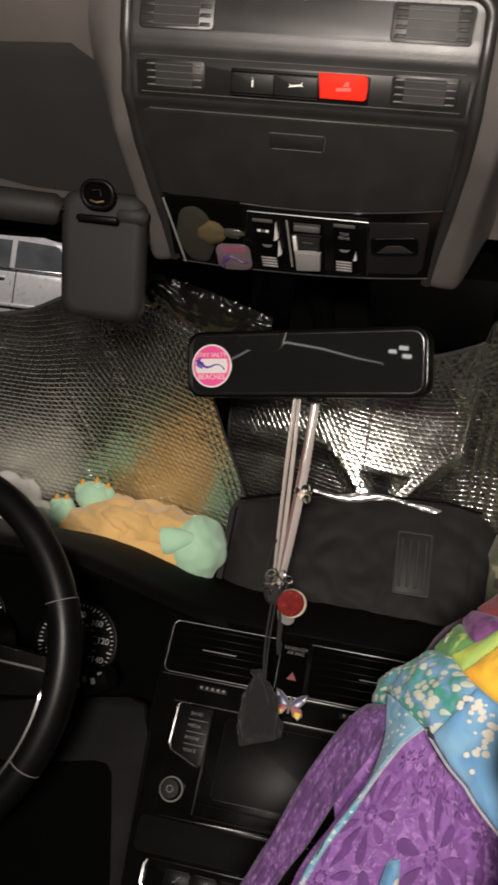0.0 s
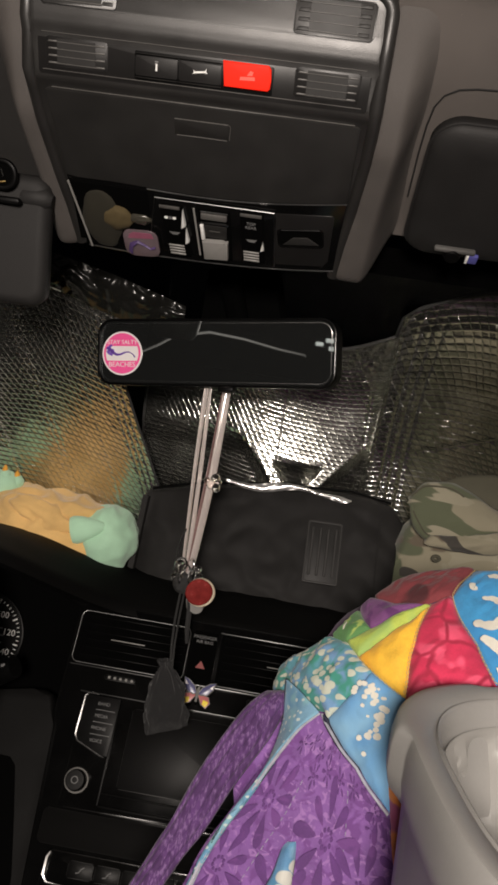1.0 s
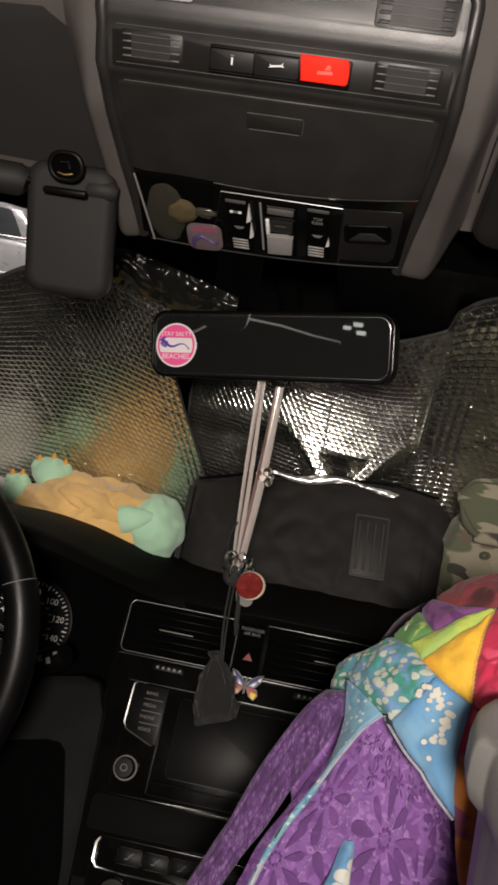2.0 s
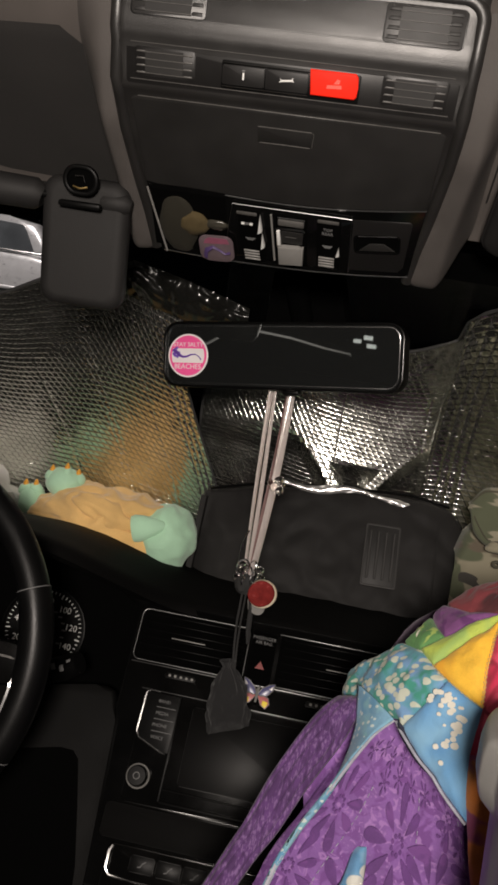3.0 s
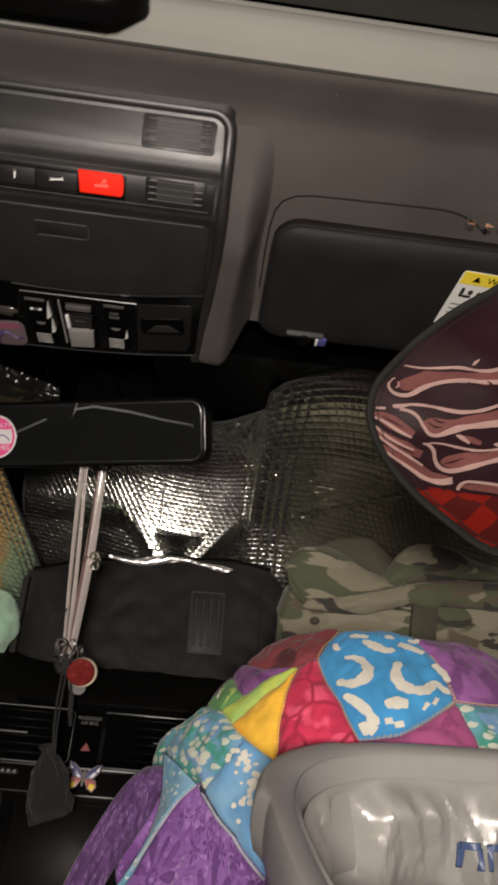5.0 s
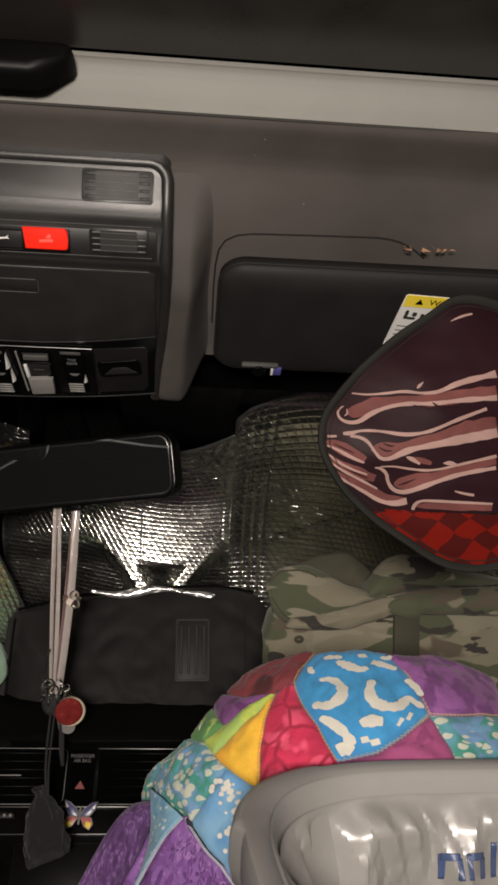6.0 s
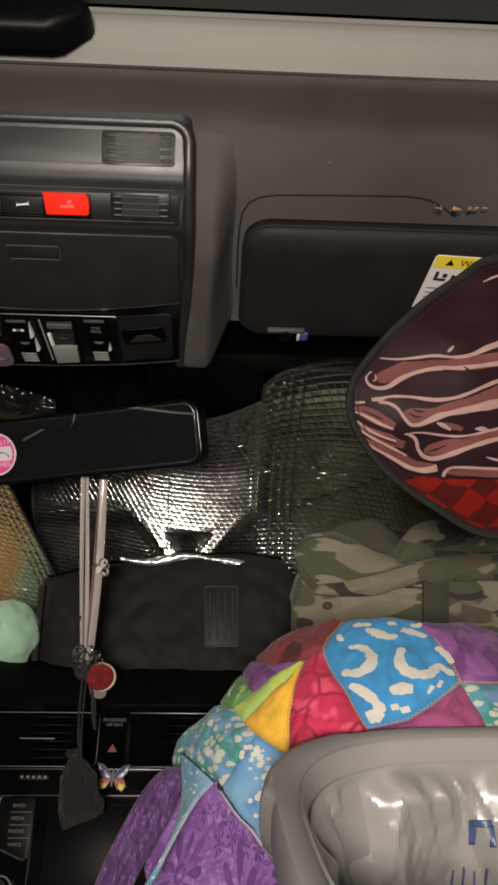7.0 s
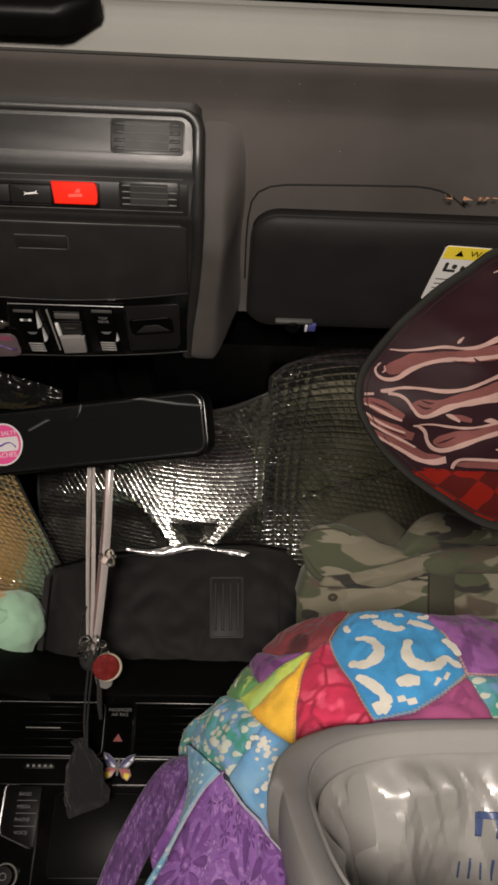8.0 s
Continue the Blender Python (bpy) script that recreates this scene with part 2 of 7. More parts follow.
LEAF = mat("dry_leaf", (0.42, 0.23, 0.13), rough=0.9)


def clear_mat(name, tint, rough=0.08, ior=1.45):
    m = bpy.data.materials.new(name)
    m.use_nodes = True
    b = m.node_tree.nodes["Principled BSDF"]
    b.inputs["Base Color"].default_value = (*tint, 1)
    b.inputs["Transmission Weight"].default_value = 1.0
    b.inputs["Roughness"].default_value = rough
    b.inputs["IOR"].default_value = ior
    return m


PANE = clear_mat("windscreen_glass", (0.97, 0.98, 0.97), 0.0, 1.12)
RIBBON = clear_mat("clear_pink_strap", (0.95, 0.87, 0.83), 0.12, 1.5)
RIBBON.node_tree.nodes["Principled BSDF"].inputs["Transmission Weight"].default_value = 0.62
BEAD = clear_mat("crystal_bead", (0.97, 0.93, 0.90), 0.05, 1.55)
MIRROR = bpy.data.materials.new("mirror_glass")
MIRROR.use_nodes = True
MIRROR.node_tree.nodes["Principled BSDF"].inputs["Base Color"].default_value = (0.62, 0.66, 0.66, 1)
MIRROR.node_tree.nodes["Principled BSDF"].inputs["Metallic"].default_value = 0.985
MIRROR.node_tree.nodes["Principled BSDF"].inputs["Roughness"].default_value = 0.015
SCREEN = mat("screen_glass", (0.0028, 0.0027, 0.0027), rough=0.42, var=0.25, scale=9, bump=0.0, spec=0.12)


# ---------------------------------------------------------------- mesh helpers
def smooth(me, angle=40):
    for p in me.polygons:
        p.use_smooth = True
    me.set_sharp_from_angle(angle=radians(angle))


def part(name, bm, material, parent=None, label="", m=None, angle=40):
    me = bpy.data.meshes.new(name)
    bmesh.ops.recalc_face_normals(bm, faces=bm.faces)
    bm.to_mesh(me)
    bm.free()
    me.materials.append(material)
    smooth(me, angle)
    ob = new(name, me)
    if parent:
        ob.parent = parent
    if m is not None:
        ob.matrix_basis = m
    return tagged(ob, label=label)


def thing(name, label, category, m=None, group="", kind=""):
    ob = new(name)
    ob.empty_display_size = 0.03
    if m is not None:
        ob.matrix_basis = m
    return tagged(ob, label, category, group, kind)


def axes(origin, right, up):
    """Pose whose x runs along right, y along up, z out of the face."""
    x = Vector(right).normalized()
    z = x.cross(Vector(up)).normalized()
    y = z.cross(x)
    return Matrix(((x.x, y.x, z.x, origin[0]), (x.y, y.y, z.y, origin[1]), (x.z, y.z, z.z, origin[2]), (0, 0, 0, 1)))


def box(x0, x1, y0, y1, z0, z1, bevel=0.0, seg=2):
    bm = bmesh.new()
    bmesh.ops.create_cube(bm, size=1, matrix=Matrix.LocRotScale(((x0 + x1) / 2, (y0 + y1) / 2, (z0 + z1) / 2), None, (x1 - x0, y1 - y0, z1 - z0)))
    if bevel:
        bmesh.ops.bevel(bm, geom=bm.edges[:], offset=bevel, segments=seg, affect="EDGES", profile=0.5)
    return bm


def rrect(w, h, r, seg=5, cx=0.0, cy=0.0):
    pts = []
    for sx, sy, a0 in ((1, 1, 0), (-1, 1, 90), (-1, -1, 180), (1, -1, 270)):
        for k in range(seg + 1):
            a = radians(a0 + 90 * k / seg)
            pts.append((cx + sx * (w / 2 - r) + r * math.cos(a), cy + sy * (h / 2 - r) + r * math.sin(a)))
    return pts


def prism(poly, z0, z1, bevel=0.0, seg=2):
    """A flat outline given thickness, with a rounded front rim."""
    bm = bmesh.new()
    lo = [bm.verts.new((x, y, z0)) for x, y in poly]
    hi = [bm.verts.new((x, y, z1)) for x, y in poly]
    n = len(poly)
    bm.faces.new(lo[::-1])
    top = bm.faces.new(hi)
    for i in range(n):
        bm.faces.new((lo[i], lo[(i + 1) % n], hi[(i + 1) % n], hi[i]))
    if bevel:
        bmesh.ops.bevel(bm, geom=list(top.edges), offset=bevel, segments=seg, affect="EDGES", profile=0.5)
    return bm


def ringplate(outer, inner, z0, z1, bevel=0.0):
    """A frame between two outlines of equal point count."""
    bm = bmesh.new()
    n = len(outer)
    v = [[bm.verts.new((x, y, z)) for x, y in p] for p, z in ((outer, z0), (outer, z1), (inner, z1), (inner, z0))]
    edges = []
    for a in range(4):
        b = (a + 1) % 4
        for i in range(n):
            j = (i + 1) % n
            f = bm.faces.new((v[a][i], v[a][j], v[b][j], v[b][i]))
    if bevel:
        es = [e for e in bm.edges if abs(e.verts[0].co.z - z1) < 1e-6 and abs(e.verts[1].co.z - z1) < 1e-6 and len({id(w) for w in e.verts}) == 2]
        rim = [e for e in es if any(abs(f.normal.z) < 0.5 for f in e.link_faces)] or es
        bm.normal_update()
        rim = [e for e in es if any(abs(f.normal.z) < 0.5 for f in e.link_faces)]
        bmesh.ops.bevel(bm, geom=rim, offset=bevel, segments=2, affect="EDGES", profile=0.5)
    return bm


def tube(points, radius, seg=8, closed=False, flat=1.0):
    """A round or flattened cord along points; radius may be one number or one per point."""
    pts = [Vector(p) for p in points]
    n = len(pts)
    rad = radius if isinstance(radius, (list, tuple)) else [radius] * n
    bm = bmesh.new()
    rings = []
    side = None
    for i, p in enumerate(pts):
        a = pts[i - 1] if (i > 0 or closed) else p
        b = pts[(i + 1) % n] if (i < n - 1 or closed) else p
        d = (b - a).normalized()
        if side is None:
            side = d.orthogonal().normalized()
        side = (side - d * side.dot(d)).normalized()
        up = d.cross(side)
        rings.append([bm.verts.new(p + (side * math.cos(2 * math.pi * k / seg) + up * flat * math.sin(2 * math.pi * k / seg)) * rad[i]) for k in range(seg)])
    for i in range(n if closed else n - 1):
        a, b = rings[i], rings[(i + 1) % n]
        for k in range(seg):
            bm.faces.new((a[k], a[(k + 1) % seg], b[(k + 1) % seg], b[k]))
    if not closed:
        bm.faces.new(rings[0][::-1])
        bm.faces.new(rings[-1])
    return bm


def lathe(profile, seg=32):
    """profile: (radius, z) pairs, turned round z."""
    bm = bmesh.new()
    rings = [[bm.verts.new((max(r, 1e-5) * math.cos(2 * math.pi * k / seg), max(r, 1e-5) * math.sin(2 * math.pi * k / seg), z)) for k in range(seg)] for r, z in profile]
    for a, b in zip(rings, rings[1:]):
        for k in range(seg):
            bm.faces.new((a[k], a[(k + 1) % seg], b[(k + 1) % seg], b[k]))
    bm.faces.new(rings[0][::-1])
    bm.faces.new(rings[-1])
    return bm


def metre_map(bm, nu, nv, width, height):
    """Lays a map in metres on a sheet of nu by nv cells that has no back side."""
    lay = bm.loops.layers.uv.new("metres")
    bm.faces.ensure_lookup_table()
    for k, f in enumerate(bm.faces):
        i, j = k % nu, k // nu
        for lp, (a, b) in zip(f.loops, ((i, j), (i + 1, j), (i + 1, j + 1), (i, j + 1))):
            lp[lay].uv = (width * a / nu, height * b / nv)
    return bm


def sheet(fn, nu, nv, thick=0.0):
    """Surface fn(u, v) over the unit square, with a back side when thick is given."""
    co = [[Vector(fn(i / nu, j / nv)) for i in range(nu + 1)] for j in range(nv + 1)]
    bm = bmesh.new()
    front = [[bm.verts.new(c) for c in r] for r in co]
    for j in range(nv):
        for i in range(nu):
            bm.faces.new((front[j][i], front[j][i + 1], front[j + 1][i + 1], front[j + 1][i]))
    if thick:
        bm.normal_update()
        back = [[bm.verts.new(v.co - v.normal * thick) for v in r] for r in front]
        for j in range(nv):
            for i in range(nu):
                bm.faces.new((back[j][i], back[j + 1][i], back[j + 1][i + 1], back[j][i + 1]))
        for j in range(nv):
            for i in (0, nu):
                bm.faces.new((front[j][i], front[j + 1][i], back[j + 1][i], back[j][i]))
        for i in range(nu):
            for j in (0, nv):
                bm.faces.new((front[j][i], front[j][i + 1], back[j][i + 1], back[j][i]))
    return bm


def blob(center, radii, seed=0, rough=0.12, freq=2.2, seg=28, rot=None, crease=0.0):
    """A soft stuffed form: an ellipsoid with uneven swells."""
    bm = bmesh.new()
    bmesh.ops.create_uvsphere(bm, u_segments=seg, v_segments=seg // 2 + 2, radius=1)
    for v in bm.verts:
        n = noise.noise(v.co * freq + Vector((seed * 7.3, seed * 1.9, seed)))
        c = 1 - 2 * abs(noise.noise(v.co * freq * 0.9 + Vector((seed * 3.1, 4.0, seed * 2.0))))
        v.co *= 1 + rough * n + crease * c
        v.co = Vector((v.co.x * radii[0], v.co.y * radii[1], v.co.z * radii[2]))
        if rot is not None:
            v.co = rot @ v.co
        v.co += Vector(center)
    return bm


def words(name, text, size, material, parent, m, depth=0.0002, align="CENTER"):
    cu = bpy.data.curves.new(name, "FONT")
    cu.body, cu.size, cu.extrude, cu.align_x, cu.align_y = text, size, depth, align, "CENTER"
    cu.resolution_u = 3
    tmp = bpy.data.objects.new(name, cu)
    scene.collection.objects.link(tmp)
    bpy.context.view_layer.update()
    me = bpy.data.meshes.new_from_object(tmp.evaluated_get(bpy.context.evaluated_depsgraph_get()))
    bpy.data.objects.remove(tmp)
    me.materials.clear()
    me.materials.append(material)
    ob = new(name, me)
    ob.parent = parent
    ob.matrix_basis = m
    return ob


def at(x, y, z=0.0, rz=0.0):
    return pose(x, y, z, 0, 0, rz)


def smoothstep(a, b, x):
    t = min(1.0, max(0.0, (x - a) / (b - a)))
    return t * t * (3 - 2 * t)


def lerp_curve(pts, s):
    """Cubic curve through (s, value) pairs."""
    n = len(pts)
    if s <= pts[0][0]:
        return pts[0][1]
    if s >= pts[-1][0]:
        return pts[-1][1]
    i = 0
    while s > pts[i + 1][0]:
        i += 1

    def slope(j):
        a, b = max(0, j - 1), min(n - 1, j + 1)
        return (pts[b][1] - pts[a][1]) / (pts[b][0] - pts[a][0])

    (x0, y0), (x1, y1) = pts[i], pts[i + 1]
    h = x1 - x0
    t = (s - x0) / h
    return (2 * t ** 3 - 3 * t ** 2 + 1) * y0 + (t ** 3 - 2 * t ** 2 + t) * h * slope(i) + (3 * t ** 2 - 2 * t ** 3) * y1 + (t ** 3 - t ** 2) * h * slope(i + 1)


# ================================================================ structure
# ---- ground outside, rising ahead of the car
def ground_fn(u, v):
    x, y = -60 + 120 * u, -60 + 120 * v
    return (x, y, 1.56 * smoothstep(4.0, 8.0, y))


tagged(part("ground", sheet(ground_fn, 60, 180), ASPHALT), "dark asphalt parking ground at night", "ground", kind="structure")


# ---- cabin shell
def slab(name, a, b, label, category, material, bevel=0.0):
    return tagged(part(name, box(a[0], b[0], a[1], b[1], a[2], b[2], bevel), material), label, category, kind="structure")


slab("floor", (-0.78, -1.6, 0.26), (0.82, 1.35, 0.30), "dark carpeted car floor", "floor", BAGCLOTH)
slab("wall_west", (-0.80, -1.6, 0.28), (-0.74, 1.3, 1.05), "dark plastic door panel of the driver", "wall", DASH)
slab("wall_east", (0.78, -1.6, 0.28), (0.84, 1.3, 1.05), "dark plastic door panel of the passenger", "wall", DASH)
slab("wall_south", (-0.80, -1.66, 0.28), (0.84, -1.60, 1.47), "dark rear wall of the cabin", "wall", BAGCLOTH)
side = slab("window_1", (-0.79, -1.5, 1.05), (-0.785, 0.55, 1.42), "dark side window at night", "window", PANE)
side.visible_shadow = False
slab("window_2", (0.79, -1.5, 1.05), (0.83, 0.55, 1.42), "black side window at night", "window", GLASSDARK)


def headliner():
    """Front roof lining: flat behind the opening's edge, rolling down to the top of the windscreen."""
    prof = [(0.462, 1.500), (0.464, 1.482), (0.470, 1.4775), (0.485, 1.474), (0.500, 1.4695), (0.508, 1.4655), (0.516, 1.458), (0.528, 1.446), (0.545, 1.432), (0.58, 1.411), (0.64, 1.378), (0.668, 1.363), (0.678, 1.355), (0.682, 1.366)]

    def fn(u, v):
        k = v * (len(prof) - 1)
        i = min(int(k), len(prof) - 2)
        f = k - i
        y = prof[i][0] * (1 - f) + prof[i + 1][0] * f
        z = prof[i][1] * (1 - f) + prof[i + 1][1] * f
        x = -0.76 + 1.56 * u
        drop = 0.10 * (abs(x - 0.0) / 0.78) ** 4
        return (x, y - 0.05 * (x / 0.78) ** 4, z - drop * 0.6)

    return tagged(part("ceiling", sheet(fn, 60, 36, -0.006), HEADLINER), "dark grey-brown cloth headliner at the windscreen header", "headliner", kind="structure")


headliner()
slab("ceiling_rear", (-0.76, -1.62, 1.478), (0.80, -0.55, 1.495), "dark cloth headliner over the rear seats", "headliner", HEADLINER)
slab("ceiling_side_west", (-0.76, -0.55, 1.44), (-0.36, 0.455, 1.495), "dark cloth headliner beside the sunroof", "headliner", HEADLINER)
slab("ceiling_side_east", (0.48, -0.55, 1.44), (0.80, 0.455, 1.495), "dark cloth headliner beside the sunroof", "headliner", HEADLINER)

# ---- sunroof
sunroof = thing("sunroof", "closed dark glass sunroof with a pale grey front frame", "sunroof", kind="structure")


def roof_frame(u, v):
    x = -0.36 + 0.84 * u
    prof = [(0.4605, 1.4795), (0.4600, 1.490), (0.4575, 1.500), (0.4540, 1.506), (0.4515, 1.5080), (0.4500, 1.5085)]
    k = v * 5
    i = min(int(k), 4)
    f = k - i
    return (x, prof[i][0] * (1 - f) + prof[i + 1][0] * f, prof[i][1] * (1 - f) + prof[i + 1][1] * f)


part("frame", sheet(roof_frame, 24, 15, 0.004), ROOFTRIM, sunroof, "pale grey front frame")
part("pane", box(-0.40, 0.52, -0.56, 0.447, 1.512, 1.518), GLASSDARK, sunroof, "dark tinted glass")


def handle_outline():
    return [(-0.20, 0.011), (-0.20, -0.010), (-0.19, -0.013), (0.040, -0.013), (0.047, -0.011), (0.060, 0.000), (0.064, 0.003), (0.066, 0.008), (0.064, 0.013), (0.058, 0.015), (-0.19, 0.015)]


blind_handle = tagged(part("blind_handle", prism(handle_outline(), -0.008, 0.010, 0.006, 3), SATIN, sunroof, m=axes((-0.010, 0.438, 1.4915), (1, 0, 0), (0, 0.35, 1))), "black moulded pull handle")

# ---- made-up housing round the added lamp, behind the camera
lantern = thing("lantern", "unseen lamp housing added on a cord behind the camera", "lamp", Matrix.Translation(UNSEEN_LAMP))
part("cap", lathe([(0.030, 0.062), (0.032, 0.068), (0.020, 0.078), (0.0, 0.082)], 24), CONSOLE, lantern)
part("foot", lathe([(0.030, -0.072), (0.032, -0.066), (0.0, -0.064)], 24), CONSOLE, lantern)
part("cord", tube([(0, 0, 0.082), (0.001, 0.0, 0.11), (0, 0, 0.16)], 0.0015, 6), CORD, lantern)

# ---- windscreen
WS0, WS1 = Vector((0, 1.36, 0.965)), Vector((0, 0.728, 1.352))


def screen_fn(u, v):
    x = -0.74 + 1.52 * u
    p = WS0.lerp(WS1, v)
    bow = 0.05 * (1 - (x / 0.76) ** 2)
    return (x, p.y + bow * (1 - v) + 0.004, p.z + 0.112 * math.sin(math.pi * v) ** 0.9)


pane = tagged(part("window_3", sheet(screen_fn, 20, 10, 0.004), PANE), "clear windscreen with night beyond", "window", kind="structure")
pane.visible_shadow = False


def frit_fn(u, v):
    x = -0.72 + 1.48 * u
    w = 0.03
    p = WS0.lerp(WS1, 1.0 - v * w / 0.6)
    return (x, p.y - 0.003, p.z + 0.004)


slab("trim_header", (-0.74, 0.683, 1.366), (0.78, 0.735, 1.374), "black roof edge above the windscreen", "trim", RUBBER)
tagged(part("trim", sheet(frit_fn, 60, 4), RUBBER), "black printed band along the top of the windscreen", "trim", kind="structure")


# ---- dashboard
def dash_top(u, v):
    x = -0.74 + 1.52 * u
    hood = smoothstep(-0.05, -0.26, x) * smoothstep(-0.66, -0.50, x)
    yf = 0.888 - 0.125 * hood + 0.02 * smoothstep(0.25, 0.6, x)
    y = yf + (1.42 - yf) * v ** 1.3
    z0 = 0.938 + 0.079 * hood
    z = z0 + 0.022 * smoothstep(0.0, 0.25, v) * (1 - hood) - 0.06 * hood * smoothstep(0.15, 0.8, v)
    if v < 0.06:
        z -= 0.010 * (1 - v / 0.06) ** 2
    return (x, y, z)


dashboard = thing("dashboard", "black soft-plastic car dashboard with centre vents and radio", "dashboard", kind="structure")
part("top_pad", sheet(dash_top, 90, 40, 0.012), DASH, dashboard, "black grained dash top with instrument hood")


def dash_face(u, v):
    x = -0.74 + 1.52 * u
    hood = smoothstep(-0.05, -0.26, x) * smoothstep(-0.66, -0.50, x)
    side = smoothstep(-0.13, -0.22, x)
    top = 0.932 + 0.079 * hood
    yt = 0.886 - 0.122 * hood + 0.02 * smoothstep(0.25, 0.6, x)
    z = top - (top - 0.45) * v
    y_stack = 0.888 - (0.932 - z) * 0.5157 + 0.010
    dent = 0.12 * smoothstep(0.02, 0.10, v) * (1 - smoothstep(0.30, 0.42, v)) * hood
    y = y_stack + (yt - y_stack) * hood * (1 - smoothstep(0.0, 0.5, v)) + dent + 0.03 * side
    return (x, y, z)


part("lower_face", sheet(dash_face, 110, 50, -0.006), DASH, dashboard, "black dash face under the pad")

# face frame of the centre stack: x right, y up the slope, z out
STACK = axes((0.0, 0.803, 0.767), (1, 0, 0), (0, 0.082, 0.159))
stack = thing("centre_stack", "gloss black centre stack with vents, dark touch screen and knobs", "car console", STACK)

part("fascia", prism(rrect(0.302, 0.30, 0.012, cx=0.029, cy=0.040), -0.012, -0.001, 0.002), GLOSS, stack, "gloss black fascia")


def vent(x0, x1, slats, tab, ring):
    cx, w = (x0 + x1) / 2, x1 - x0
    if ring:
        rim = ringplate(rrect(w, 0.060, 0.008, cx=cx, cy=0.1505), rrect(w - 0.0024, 0.0576, 0.0068, cx=cx, cy=0.1505), -0.001, 0.0030, 0.0005)
    else:
        rim = box(x0, x1, 0.1794, 0.1805, -0.001, 0.0030, 0.0004)
    v = part("vent", rim, DIMCHROME, stack, "air vent with a thin chrome rim")
    if not ring:
        part("rim_line", box(x0, x1, 0.1205, 0.1216, -0.001, 0.0030, 0.0004), DIMCHROME, v)
    # no depth here: a black plate stands for the shade inside the duct
    part("duct", box(x0 + 0.002, x1 - 0.002, 0.1225, 0.1785, -0.0005, 0.0005), RUBBER, v, "flat black plate for the shade in the duct")
    for k in range(slats):
        y = 0.1285 + k * 0.0440 / (slats - 1)
        s = box(x0 + 0.006, x1 - 0.004, -0.0032, 0.0032, -0.0006, 0.0006, 0.0004, 1)
        part("slat", s, SATIN, v, m=Matrix.Translation((0, y, 0.0042)) @ pose(0, 0, 0, 58, 0, 0))
    mid = (x0 + x1) / 2
    part("tab", box(mid - 0.020 + tab, mid + 0.020 + tab, 0.1496, 0.1508, 0.006, 0.0082, 0.0004), SILVER, v, "thin bright slider")
    for k in range(5):
        part("fin", box(x0 + 0.012 + k * (w - 0.024) / 4 - 0.0008, x0 + 0.012 + k * (w - 0.024) / 4 + 0.0008, 0.124, 0.177, 0.0008, 0.0025), RUBBER, v)
    return v


vent(-0.1185, 0.012, 6, -0.004, True)
vent(0.046, 0.182, 6, 0.010, False)
hazard_block = part("switch_block", prism(rrect(0.029, 0.056, 0.003, cx=0.029, cy=0.1505), -0.001, 0.003, 0.001), RUBBER, stack, "gloss black switch block")
words("lettering", "PASSENGER\nAIR BAG", 0.0052, DIMMARK, hazard_block, at(0.029, 0.169, 0.0032))
hz = part("hazard_button", prism(rrect(0.023, 0.020, 0.002, cx=0.029, cy=0.1400), 0.003, 0.0045, 0.0006), RUBBER, hazard_block, "black hazard button with a red triangle")
part("triangle", prism([(0.0235, 0.1365), (0.0345, 0.1365), (0.029, 0.1452)], 0.0045, 0.0048), mat("dull_red_print", (0.20, 0.02, 0.018), rough=0.5, bump=0.0), hz)
# strip with thumb wheels between two bright lines
part("trim_line", box(-0.118, 0.19, 0.1178, 0.1192, -0.001, 0.0020, 0.0005), DIMCHROME, stack, "thin bright trim line")
part("trim_line", box(-0.098, 0.18, 0.0905, 0.0917, -0.001, 0.0020, 0.0005), DIMCHROME, stack, "thin bright trim line")
for cx in (-0.058, 0.105):
    w = part("thumb_wheel", prism(rrect(0.036, 0.0060, 0.002, cx=cx, cy=0.1100), -0.001, 0.002, 0.0008), SATIN, stack, "ribbed black vent wheel")
    for k in range(5):
        part("rib", box(cx - 0.0135 + k * 0.0065, cx - 0.0105 + k * 0.0065, 0.1085, 0.1115, 0.002, 0.0030, 0.0005, 1), SILVER, w)

# radio unit
radio = part("radio", prism(rrect(0.232, 0.116, 0.006, cx=0.024, cy=0.0315), -0.001, 0.0015, 0.001), GLOSS, stack, "gloss black radio unit")
part("screen", prism(rrect(0.152, 0.083, 0.003, cx=0.041, cy=0.0405), 0.0015, 0.0026, 0.0006), SCREEN, radio, "dark grey switched-off touch screen")
part("lower_rail", box(-0.050, 0.14, -0.0215, -0.0190, 0.0, 0.0045, 0.0008), SATIN, radio)
part("lower_rail", box(-0.050, 0.14, -0.0085, -0.0065, 0.0, 0.0045, 0.0008), SATIN, radio)
part("bezel_edge", box(-0.0525, -0.0500, -0.020, 0.084, 0.0, 0.0030, 0.0006), SATIN, radio)
keys = part("key_column", prism([(-0.089, 0.089), (-0.050, 0.089), (-0.0515, 0.028), (-0.058, 0.028), (-0.086, 0.039), (-0.090, 0.046)], 0.0012, 0.0040, 0.0008), SATIN, radio, "column of four flat keys")
for k, tx in enumerate(("BAND", "MEDIA", "PHONE", "VOICE")):
    words("lettering", tx, 0.0050, DIMMARK, keys, at(-0.068, 0.0805 - k * 0.0128, 0.0041))
    if k < 3:
        part("groove", box(-0.076, -0.054, 0.0738 - k * 0.0128, 0.0744 - k * 0.0128, 0.0040, 0.0043), DIMMARK, keys)
